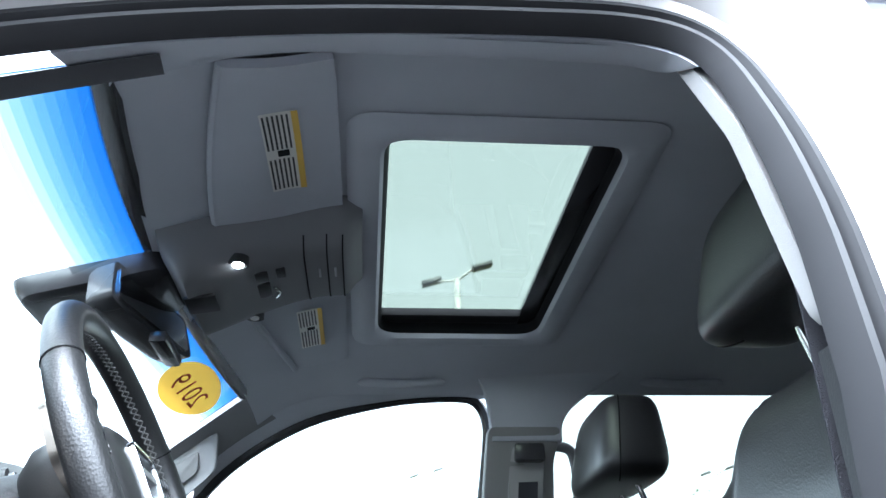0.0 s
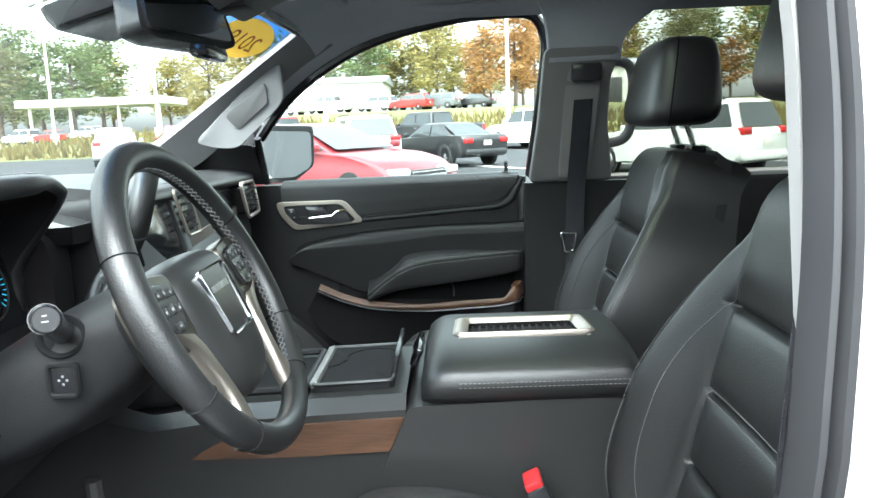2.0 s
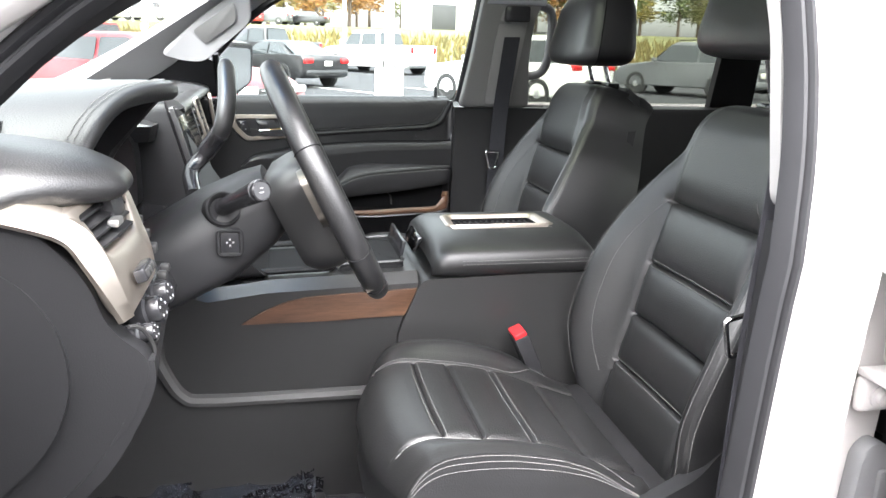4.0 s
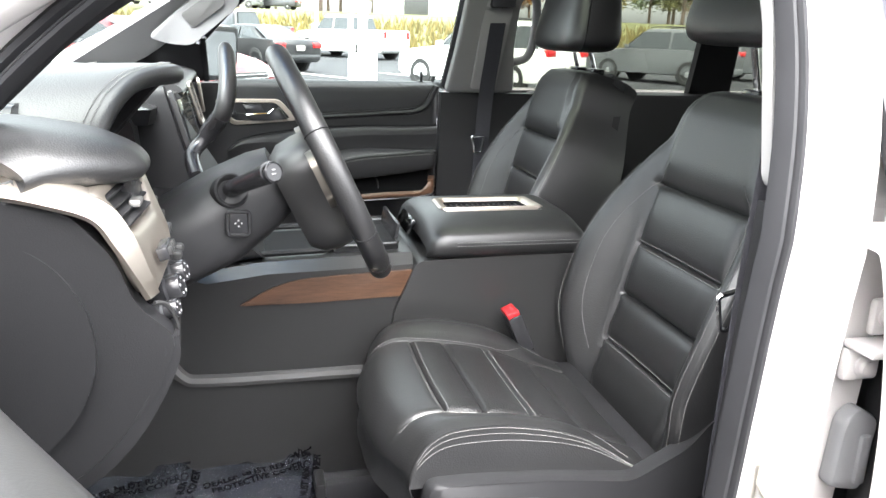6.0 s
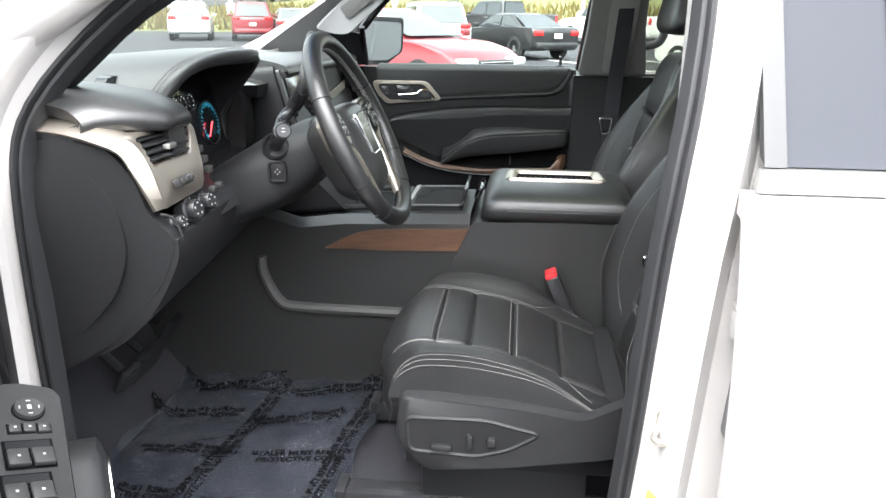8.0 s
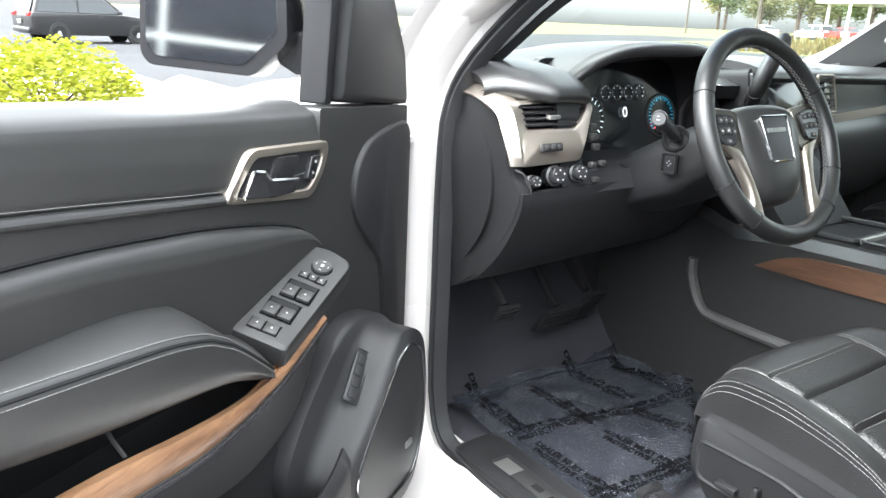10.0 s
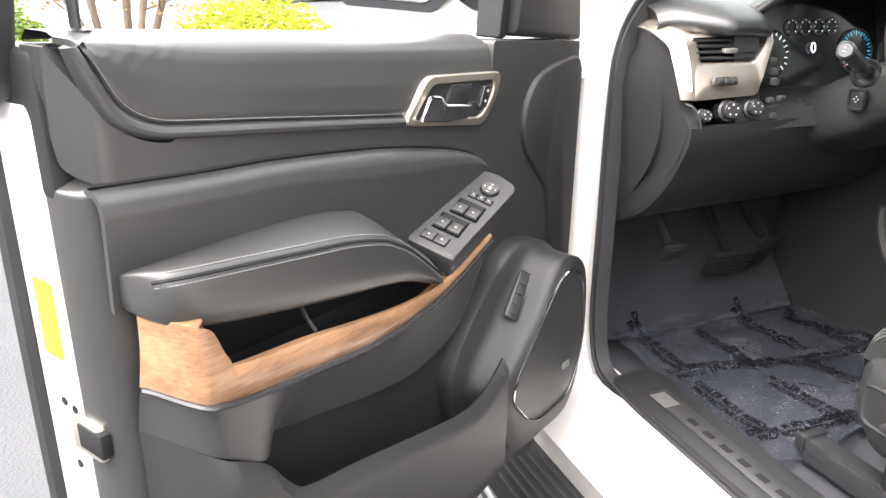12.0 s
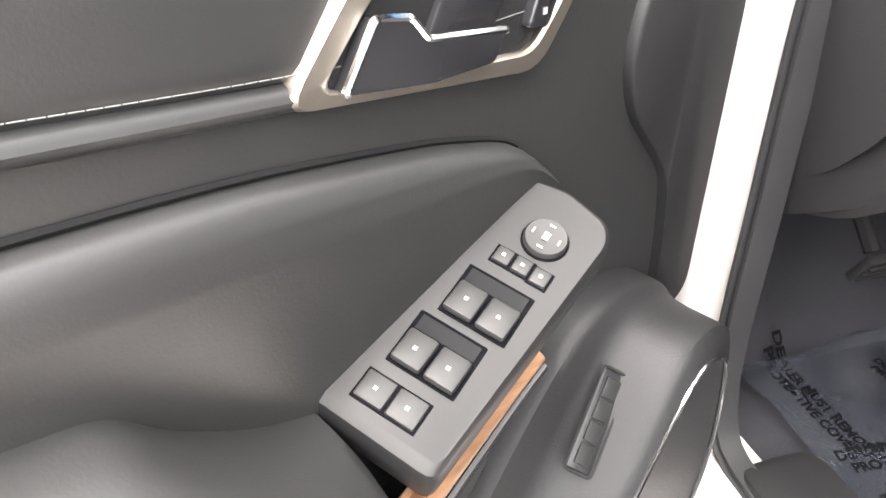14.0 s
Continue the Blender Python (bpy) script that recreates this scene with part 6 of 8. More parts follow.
def front_door(ob, passenger):
    M = Matrix(((1, 0, 0, -0.86), (0, -1, 0, 0.845), (-0.055, 0, 1, 0.018), (0, 0, 0, 1)))

    def put(name, bm, mat, parent=None, label="", sharp=38.0):
        if passenger:
            bm.transform(M)
        p = part(name, bm, mat, parent or ob, label, sharp, local=not passenger)
        return p

    # same vinyl on both doors; the darker passenger colour stands for cabin shade
    leather, rear = PLASTIC if passenger else SOFT, 0.982 if passenger else 0.992
    bm = B()
    slab(bm, rounded([(-0.005, -0.16, 0.545), (rear, -0.16, 0.545), (rear, -0.16, 1.0), (rear, -0.155, 1.30), (-0.005, -0.155, 1.28), (-0.005, -0.16, 1.0)], 0.02), (0, 0.10, 0), 0.012)
    put("outer_shell", bm, PAINT, label="white painted door shell")
    bm = B()
    loft(bm, [rounded([V(p) for p in ((0.004, n, 0.560), (0.986 - 1.7 * c, n, 0.560), (0.986 - 1.2 * c, n, 1.06), (0.987 - 0.7 * c, n, 1.215), (0.87, n, 1.256), (0.75, n, 1.245), (0.545, n, 1.220), (0.306, n, 1.205), (0.300, n, 1.309), (0.004, n, 1.290))], 0.006) for n, c in ((-0.06, 0.0), (-0.035, 0.0), (-0.018, 0.004), (-0.006, 0.012), (0.001, 0.026))], True, True)
    put("inner_panel", bm, leather, label="grained black inner panel")
    bm = door_strip([(0.984, 1.345), (0.969, 1.310), (0.947, 1.276), (0.910, 1.254), (0.862, 1.246)], [(0.988, 1.346), (0.987, 1.300), (0.982, 1.235), (0.93, 1.212), (0.862, 1.212)], lambda u, t: 0.0022 - 0.03 * smooth(0.955, 0.986, u) ** 2, 40, 6, 0.03)
    put("corner_panel", bm, leather)
    # added dark sheet: shade inside the map pocket, put into colour
    bm = B()
    slab(bm, rounded([(0.41, 0.002, 0.575), (0.93, 0.002, 0.575), (0.93, 0.002, 0.90), (0.70, 0.002, 0.95), (0.44, 0.002, 0.93)], 0.02), (0, 0.006, 0))
    put("pocket_shade", bm, DEEP)
    bm = B()
    slab(bm, rounded([(0.24, -0.10, 1.19), (0.988, -0.10, 1.20), (0.990, -0.10, 1.345), (0.24, -0.10, 1.305)], 0.012), (0, 0.060, 0), 0.006)
    put("upper_backing", bm, PLASTIC)
    bm = door_strip(SILL, PADLOW, profile((0, -0.034), (0.05, -0.022), (0.10, -0.014), (0.17, -0.008), (0.3, -0.004), (0.6, 0.001), (0.94, 0.004), (1, 0.0)), 60, 24)
    pad = put("upper_pad", bm, leather, label="soft padded upper panel")
    roll = [V((u, 0, z)) for u, z in SILL]
    bm = B()
    line = spline(roll, 8)
    loft(bm, [[p + V((0, a, b)) for p in line] for a, b in ((-0.034, 0.0), (-0.042, 0.003), (-0.052, 0.004), (-0.080, 0.004), (-0.090, -0.006))])
    put("window_ledge", bm, leather, pad)
    bm = door_strip(PADLOW[:-2] + [(0.505, 1.221)], ROLLLOW[:-2] + [(0.505, 1.207)], profile((0, -0.001), (0.15, 0.005), (0.5, 0.008), (0.85, 0.006), (1, -0.001)))
    rollob = put("piping", bm, leather, label="rolled black piping with stitching")
    bm = stitches([V((p.x, 0.0052, p.y + 0.004)) for p in spline([(u, z, 0) for u, z in PADLOW], 8)][6:64], 0.0060, 0.0007, 0.0004)
    put("pad_stitching", bm, STITCH, rollob)
    bm = door_strip(LINE, INSLOW, profile((0, -0.004), (0.02, 0.008), (0.05, 0.014), (0.10, 0.019), (0.2, 0.022), (1, 0.016)), 60, 40)
    ins = put("insert", bm, leather, label="smooth black vinyl insert")
    bm = B()
    tube(bm, [V((p.x, 0.0015, p.y + 0.001)) for p in spline([(u, z, 0) for u, z in LINE], 6)[:-5]], 0.0022, 5)
    put("panel_joint", bm, INK, ins)
    # armrest
    rings, seam = [], []
    for u, zt, zb, n, d in ((0.970, 1.136, 1.104, 0.040, -0.002), (0.964, 1.144, 1.099, 0.066, -0.006), (0.948, 1.147, 1.092, 0.082, -0.008), (0.90, 1.143, 1.081, 0.088, -0.004), (0.80, 1.131, 1.063, 0.090, 0.008), (0.72, 1.120, 1.050, 0.090, 0.016), (0.665, 1.106, 1.041, 0.089, 0.021), (0.64, 1.094, 1.036, 0.0885, 0.024), (0.615, 1.080, 1.030, 0.088, 0.012), (0.575, 1.049, 1.014, 0.086, 0.014), (0.538, 1.018, 0.998, 0.083, 0.028)):
        r = [(-0.005, zt + d), (n * 0.22, zt + d + 0.001), (n * 0.6, zt + d * 0.5 + 0.005), (n - 0.010, zt + 0.003), (n - 0.002, zt - 0.006), (n, zt - 0.014), (n, (zt + zb) / 2 - 0.006), (n - 0.004, zb + 0.006), (n - 0.016, zb), (-0.005, zb + 0.004)]
        rings.append([V((u, p.x, p.y)) for p in spline([(a, b, 0) for a, b in r], 3)])
        seam.append((V((u, n - 0.0085, zt + 0.0032)), V((u, n - 0.0002, zt - 0.0085)), V((u, n - 0.0035, zt - 0.0035))))
    fine = [spline([r[i] for r in rings], 4) for i in range(len(rings[0]))]
    bm = B()
    loft(bm, [[f[i] for f in fine] for i in range(len(fine[0]))], True, True)
    arm = put("armrest", bm, leather, label="padded armrest with stitched seams", sharp=60)
    for k in (0, 1):
        put("arm_thread", stitches(spline([s[k] for s in seam[1:]], 6), 0.0048, 0.0013, 0.00045), STITCH, arm)
    bm = B()
    tube(bm, spline([s[2] for s in seam[1:]], 5), 0.0022, 5)
    put("arm_seam", bm, INK, arm)
    # black sheet for the cavity's shade under the armrest, and its divider
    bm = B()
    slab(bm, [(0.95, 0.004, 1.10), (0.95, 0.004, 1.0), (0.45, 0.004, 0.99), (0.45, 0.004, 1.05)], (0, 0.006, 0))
    put("cavity_shade", bm, INK)
    bm = B()
    tube(bm, spline([(0.775, 0.075, 1.02), (0.772, 0.05, 1.046), (0.74, 0.04, 1.055), (0.66, 0.03, 1.048)], 5), 0.0025, 6)
    put("cup_divider", bm, BUTTON)
    # wood and the bands below it
    wood_top = [(u, lerp(b, a, 0.5)) for (u, a), (_, b) in zip(WOODTOP, WOODLOW)] if passenger else WOODTOP
    bm = door_strip(wood_top, WOODLOW, lambda u, t: 0.072 + 0.030 * smooth(0.42, 0.75, u) - 0.075 * smooth(0.936, 0.972, u) ** 2 + 0.004 * math.sin(math.pi * t), 80, 6, 0.02)
    # the passenger side takes the veneer with shade in its colour
    put("wood_trim", bm, SHADEDWOOD if passenger else WOOD, label="open pore wood trim")
    bm = door_strip(WOODLOW, BANDLOW, lambda u, t: lerp(0.070 + 0.034 * smooth(0.42, 0.75, u) - 0.075 * smooth(0.936, 0.972, u) ** 2, 0.03 + (0.100 * (1 - 0.85 * smooth(0.921, 0.972, u) ** 2) - 0.03) * smooth(0.80, 0.89, u), t ** 0.8), 60, 8, 0.004)
    put("lower_band", bm, leather)
    bm = B()
    tube(bm, [V((p.x, 0.075 + 0.032 * smooth(0.42, 0.75, p.x) - 0.075 * smooth(0.936, 0.972, p.x) ** 2, p.y - 0.002)) for p in spline([(u, z, 0) for u, z in WOODLOW], 6)], 0.003, 6)
    put("wood_lip", bm, GLOSSBLACK)
    bm = door_strip(RIM, RIMLOW, lambda u, t: (0.116 - 0.012 * (1 - min(1, t * 12)) ** 2) * (1 - 0.85 * smooth(0.921, 0.972, u) ** 2) - 0.05 * smooth(0.6, 1.0, t) ** 2, 60, 16, 0.008)
    put("map_pocket", bm, PLASTIC, label="black plastic door pocket")
    # loudspeaker hump
    big = spline([(u, 0, z) for u, z in ((0.445, 0.79), (0.430, 0.70), (0.41, 0.615), (0.28, 0.612), (0.12, 0.612), (0.098, 0.75), (0.100, 0.88), (0.15, 0.945), (0.262, 0.964), (0.372, 0.888))], 6, True)
    mid = spline([(u, 0, z) for u, z in ((0.402, 0.765), (0.385, 0.69), (0.35, 0.628), (0.26, 0.620), (0.15, 0.632), (0.108, 0.755), (0.112, 0.87), (0.15, 0.928), (0.225, 0.942), (0.305, 0.868))], 6, True)
    small = spline([(u, 0, z) for u, z in ((0.378, 0.768), (0.352, 0.712), (0.306, 0.674), (0.25, 0.664), (0.172, 0.676), (0.135, 0.765), (0.146, 0.86), (0.166, 0.905), (0.222, 0.925), (0.290, 0.872))], 6, True)
    hi = lambda c, n: [V((p.x, n, p.z)) for p in c]
    bm = B()
    step = lambda w, n: [p.lerp(q, w) + V((0, n, 0)) for p, q in zip(big, mid)]
    loft(bm, [hi(big, 0.0), step(0.02, 0.022), step(0.08, 0.032), step(0.2, 0.036), step(0.5, 0.042), step(0.7, 0.049), step(0.84, 0.064), step(0.94, 0.090), hi(mid, 0.103), [p.lerp(q, 0.4) + V((0, 0.109, 0)) for p, q in zip(mid, small)], hi(small, 0.113), hi(small, 0.100)], True, True)
    hump = put("speaker_housing", bm, PLASTIC, label="black loudspeaker housing")
    bm = B()
    tube(bm, hi(small, 0.115), 0.0019, 6, True)
    put("speaker_ring", bm, CHROME, hump, "thin chrome ring")
    bm = B()
    slab(bm, hi(small, 0.104), (0, 0.008, 0))
    put("speaker_grille", bm, GRILLE, hump, "fine black speaker grille")
    bm = B()
    box(bm, (0.195, 0.114, 0.735), (0.024, 0.004, 0.011), 0.001)
    put("speaker_badge", bm, SILVER, hump)
    if not passenger:
        up, out = V((-0.067, -0.010, 0.058)).normalized(), V((0.43, 0.76, 0.48))
        out = (out - up * out.dot(up)).normalized()
        m = Matrix.Translation(V((0.293, 0.0545, 0.888)) + out * 0.0145) @ Matrix((out.cross(up), out, up)).transposed().to_4x4()
        bm = B()
        box(bm, (0, 0, 0), (0.024, 0.006, 0.086), 0.0028)
        bm.transform(m)
        mem = put("memory_switch", bm, GLOSSBLACK, hump, "row of four memory buttons")
        bm = B()
        tube(bm, rounded([(-0.013, 0.0035, -0.044), (0.013, 0.0035, -0.044), (0.013, 0.0035, 0.044), (-0.013, 0.0035, 0.044)], 0.004), 0.0014, 6, True)
        bm.transform(m)
        put("rim", bm, SWITCH, mem)
        for k in range(4):
            bm = B()
            box(bm, (0, 0.0035, -0.0285 + 0.019 * k), (0.014, 0.003, 0.017), 0.001)
            bm.transform(m)
            put("button", bm, SWITCH, mem)
    bm = B()
    slab(bm, rounded([(0.003, 0.0, 1.268), (0.10, 0.0, 1.260), (0.165, 0.0, 1.243), (0.200, 0.0, 1.208), (0.212, 0.0, 1.154), (0.192, 0.0, 1.110), (0.150, 0.0, 1.070), (0.11, 0.0, 1.03), (0.095, 0.0, 0.95), (0.09, 0.0, 0.84), (0.003, 0.0, 0.84)], 0.03), (0, 0.011, 0), 0.0105)
    put("front_bulge", bm, PLASTIC, sharp=85)
    # inner handle
    outer = [V((p.x, 0, p.y)) for p in rounded([(0.533, 1.212, 0), (0.478, 1.273, 0), (0.284, 1.262, 0), (0.296, 1.226, 0), (0.334, 1.184, 0)], 0.018)]
    inner = [V((p.x, 0, p.y)) for p in rounded([(0.510, 1.216, 0), (0.466, 1.261, 0), (0.306, 1.251, 0), (0.314, 1.228, 0), (0.344, 1.199, 0)], 0.013)]
    bm = B()
    loft(bm, [hi(outer, -0.004), hi(outer, 0.007), [p.lerp(q, 0.12) + V((0, 0.0095, 0)) for p, q in zip(outer, inner)], [p.lerp(q, 0.85) + V((0, 0.010, 0)) for p, q in zip(outer, inner)], hi(inner, 0.008), hi(inner, -0.006)], True)
    bez = put("handle_bezel", bm, CHAMPAGNE, label="champagne metal handle surround")
    bm = B()
    loft(bm, [hi(inner, 0.005), [p.lerp(V((0.41, 0, 1.23)), 0.06) + V((0, 0.0025, 0)) for p in inner]], True, True)
    cup = put("handle_cup", bm, PLASTIC, bez)
    bm = B()
    slab(bm, rounded([(0.440, 0.003, 1.222), (0.420, 0.003, 1.256), (0.365, 0.003, 1.252), (0.385, 0.003, 1.212)], 0.006), (0, 0.006, 0), 0.003)
    put("finger_plate", bm, GLOSSBLACK, cup)
    bm = B()
    lev = rounded([(0.500, 0.005, 1.214), (0.479, 0.006, 1.246), (0.456, 0.006, 1.242), (0.444, 0.006, 1.229), (0.376, 0.005, 1.220), (0.386, 0.005, 1.203), (0.440, 0.006, 1.205)], 0.004)
    slab(bm, lev, (0, 0.010, 0), 0.003)
    lvr = put("handle_lever", bm, GLOSSBLACK, bez, "glossy black door lever with a chrome edge")
    bm = B()
    tube(bm, [p + V((0, 0.0088, 0)) for p in lev[1:24]], 0.0022, 6)
    put("bright_edge", bm, CHROME, lvr)
    bm = B()
    slab(bm, rounded([(0.352, 0.001, 1.214), (0.338, 0.001, 1.247), (0.316, 0.001, 1.245), (0.332, 0.001, 1.211)], 0.004), (0, 0.011, 0), 0.002)
    lock = put("lock_switch", bm, GLOSSBLACK, bez)
    for u, z in ((0.330, 1.237), (0.337, 1.222)):
        bm = B()
        box(bm, (u, 0.0123, z), (0.0035, 0.0006, 0.004))
        put("mark", bm, WHITEINK, lock)
    # lock pin on the ledge
    bm = B()
    tube(bm, [(0.935, -0.055, 1.352), (0.935, -0.055, 1.384), (0.935, -0.055, 1.388)], [0.0055, 0.0055, 0.002], 12)
    disc(bm, (0.935, -0.055, 1.352), (0, 0, 1), [(0.014, 0), (0.014, 0.004), (0.008, 0.006)], 16)
    put("lock_pin", bm, GLOSSBLACK)
    if passenger:
        bm = B()
        slab(bm, rounded([(0.0, -0.03, 1.295), (0.26, -0.03, 1.312), (0.255, 0.05, 1.42), (0.13, 0.06, 1.43)], 0.01), (0, 0.03, 0))
        put("mirror_sail", bm, GLOSSBLACK)
        bm = B()
        for a, b in (((0.265, 0.0, 1.315), (0.262, 0.06, 1.44)),):
            rod(bm, a, b, 0.01)
        line = spline([(0.262, 0.02, 1.44), (0.36, 0.085, 1.545), (0.47, 0.12, 1.625), (0.60, 0.145, 1.690), (0.78, 0.15, 1.742), (0.93, 0.15, 1.762), (1.0, 0.145, 1.755), (1.028, 0.135, 1.70), (1.025, 0.115, 1.62), (1.008, 0.07, 1.47), (0.995, 0.02, 1.352)], 5)
        tube(bm, line, 0.014, 8)
        put("window_frame", bm, GLOSSBLACK, label="black window frame")
        return
    # switch panel of the driver
    A, E1, E2, E3 = V((0.345, 0.055, 1.100)), V((0.9385, 0.1136, -0.326)), V((0.2106, -0.9367, 0.2797)), V((0.2736, 0.3312, 0.903))
    P = lambda a, b, c=0.0: A + E1 * a + E2 * b + E3 * c
    turn = Matrix((( E1.x, E2.x, E3.x), (E1.y, E2.y, E3.y), (E1.z, E2.z, E3.z))).to_4x4()
    bm = B()
    out = rounded([P(-0.014, 0.042, -0.03), P(-0.019, 0.015, -0.03), P(-0.010, -0.018, -0.03), P(0.004, -0.026, -0.03), P(0.194, -0.013, -0.03), P(0.192, 0.072, -0.03), P(0.06, 0.058, -0.03)], 0.008)
    slab(bm, out, E3 * 0.0305, 0.0095)
    sw = put("switch_panel", bm, SWITCH, label="grey switch panel with window switches")
    bm = B()
    disc(bm, P(0.028, 0.010), E3, [(0.0155, -0.002), (0.0155, 0.0012), (0.0148, 0.0014)], 28)
    put("knob_gap", bm, PRINT, sw)
    bm = B()
    disc(bm, P(0.028, 0.010), E3, [(0.0142, 0), (0.0142, 0.004), (0.0132, 0.0055), (0.006, 0.0048)], 28)
    kn = put("mirror_knob", bm, BUTTON, sw, "round mirror adjuster")
    for dx, dy, w, h in ((0, 0, 0.006, 0.004), (0.009, 0, 0.0012, 0.004), (-0.009, 0, 0.0012, 0.004), (0, 0.009, 0.004, 0.0012), (0, -0.009, 0.004, 0.0012)):
        bm = B()
        box(bm, P(0.028 + dx, 0.010 + dy, 0.0056), (w, h, 0.0008), 0, turn)
        put("mark", bm, WHITEINK, kn)

    def key(a, b, la, lb, name="button", lift=0.0018, tilt=0.0, mark=True):
        bm = B()
        box(bm, P(a, b, 0.0), (la + 0.0030, lb + 0.0030, 0.0018), 0.0005, turn)
        put("gap", bm, PRINT, sw)
        bm = B()
        box(bm, P(a, b, lift - 0.001), (la, lb, 0.005), 0.0012, turn @ Matrix.Rotation(radians(tilt), 4, "Y"))
        k = put(name, bm, BUTTON, sw)
        if mark:
            bm = B()
            box(bm, P(a, b, lift + 0.0019), (0.0022, 0.0024, 0.0006), 0, turn @ Matrix.Rotation(radians(tilt), 4, "Y"))
            put("mark", bm, WHITEINK, k)

    for a, b in ((0.0535, 0.0255), (0.0535, 0.0125), (0.0545, -0.0005)):
        key(a, b, 0.0115, 0.0112)
    # flat black patches carry the shade of scooped switch wells in their colour
    for a0, b0 in ((0.088, 0.017), (0.131, 0.024)):
        bm = B()
        box(bm, P(a0, b0, -0.001), (0.039, 0.046, 0.0036), 0.0012, turn)
        put("well_shade", bm, PRINT, sw)
        bm = B()
        slab(bm, [P(a0 - 0.0165, b0 - 0.0195, 0.0010), P(a0 - 0.0165, b0 + 0.0195, 0.0010), P(a0 - 0.0065, b0 + 0.0195, 0.0004), P(a0 - 0.0065, b0 - 0.0195, 0.0004)], E3 * 0.0009)
        put("slope_shade", bm, INK, sw)
        for db in (0.0108, -0.0108):
            bm = B()
            box(bm, P(a0 + 0.0065, b0 + db, 0.0035), (0.023, 0.0195, 0.006), 0.0022, turn @ Matrix.Rotation(radians(-6), 4, "Y"))
            k = put("window_switch", bm, BUTTON, sw, "grey window switch")
            bm = B()
            box(bm, P(a0 + 0.0065, b0 + db, 0.0068), (0.0024, 0.0024, 0.0006), 0, turn @ Matrix.Rotation(radians(-6), 4, "Y"))
            put("mark", bm, WHITEINK, k)
    for b in (0.040, 0.0195):
        key(0.168, b, 0.0175, 0.0185)
    # sail, window frame and outer mirror
    bm = B()
    slab(bm, rounded([(-0.022, -0.065, 1.288), (0.222, -0.065, 1.310), (0.216, -0.06, 1.40), (0.210, -0.055, 1.47), (0.202, -0.05, 1.56), (0.145, -0.05, 1.56), (0.065, -0.055, 1.47), (0.005, -0.06, 1.38)], 0.01), (0, 0.057, 0), 0.012)
    put("mirror_sail", bm, PLASTIC, label="black mirror sail panel")
    bm = B()
    slab(bm, rounded([(0.224, -0.070, 1.305), (0.246, -0.070, 1.308), (0.228, -0.062, 1.56), (0.204, -0.062, 1.56)], 0.004), (0, 0.046, 0), 0.006)
    put("window_channel", bm, RUBBER)
    line = spline([(0.10, -0.075, 1.38), (0.22, -0.06, 1.52), (0.36, -0.03, 1.62), (0.52, 0.02, 1.69), (0.75, 0.06, 1.735), (0.93, 0.08, 1.75), (0.985, 0.10, 1.73)], 5)
    bm = B()
    tube(bm, line, 0.026, 8)
    put("window_frame", bm, GLOSSBLACK, label="black window frame")
    bm = B()
    slab(bm, rounded([(0.985, -0.125, 1.295), (1.030, -0.13, 1.285), (1.026, -0.10, 1.46), (1.015, 0.0, 1.75), (0.975, 0.01, 1.73), (0.980, -0.07, 1.50)], 0.01), (0, 0.04, 0), 0.006)
    put("rear_frame", bm, SOFT, label="dark grey rear window frame")
    bm = B()
    slab(bm, rounded([(0.9925, -0.105, 1.028), (0.9925, -0.070, 1.028), (0.9925, -0.070, 1.115), (0.9925, -0.105, 1.115)], 0.004), (0.001, 0, 0))
    put("sticker", bm, NEONYELLOW, label="bright yellow sticker")
    bm = B()
    box(bm, (0.986, -0.055, 0.940), (0.014, 0.055, 0.045), 0.005)
    lt = put("latch", bm, METAL, label="steel door latch")
    bm = B()
    box(bm, (0.9885, -0.042, 0.942), (0.013, 0.046, 0.030), 0.003)
    put("latch_mouth", bm, INK, lt)
    for n, z in ((-0.085, 0.975), (-0.065, 0.972), (-0.075, 0.90)):
        bm = B()
        disc(bm, (0.9925, n, z), (1, 0, 0), [(0.005, 0), (0.005, 0.001)], 12)
        put("screw_hole", bm, INK, lt)
    bm = B()
    tube(bm, spline([(0.992, -0.135, 1.28), (0.994, -0.135, 1.0), (0.992, -0.135, 0.57)], 8), 0.012, 8)
    put("edge_seal", bm, RUBBER)
    # outer mirror
    bm = B()
    ring = lambda u, g: [V((u - (q.y - 1.45) * 0.08, q.x, q.y)) for q in rounded([(-0.38 - g, 1.56 + g, 0), (-0.38 - g, 1.375 - g, 0), (-0.36 - g, 1.356 - g, 0), (-0.170 + g, 1.350 - g, 0), (-0.108 + g, 1.405 - g, 0), (-0.120 + g, 1.56 + g, 0)], 0.014)]
    loft(bm, [ring(0.232, 0.0), ring(0.230, 0.010), ring(0.19, 0.012), ring(0.13, -0.01), ring(0.09, -0.05)], True, True)
    om = put("outer_mirror", bm, GLOSSBLACK, label="black outer mirror on its arm")
    bm = B()
    slab(bm, ring(0.231, -0.006), (0.003, 0, 0))
    put("mirror_glass", bm, MIRROR, om)
    bm = B()
    loft(bm, [rounded([V((0.10, n, z0)), V((0.205, n, z0)), V((0.205, n, z1)), V((0.10, n, z1))], 0.012) for n, z0, z1 in ((-0.16, 1.370, 1.43), (-0.11, 1.345, 1.415), (-0.045, 1.335, 1.410))], True, True)
    put("mirror_arm", bm, GLOSSBLACK, om)


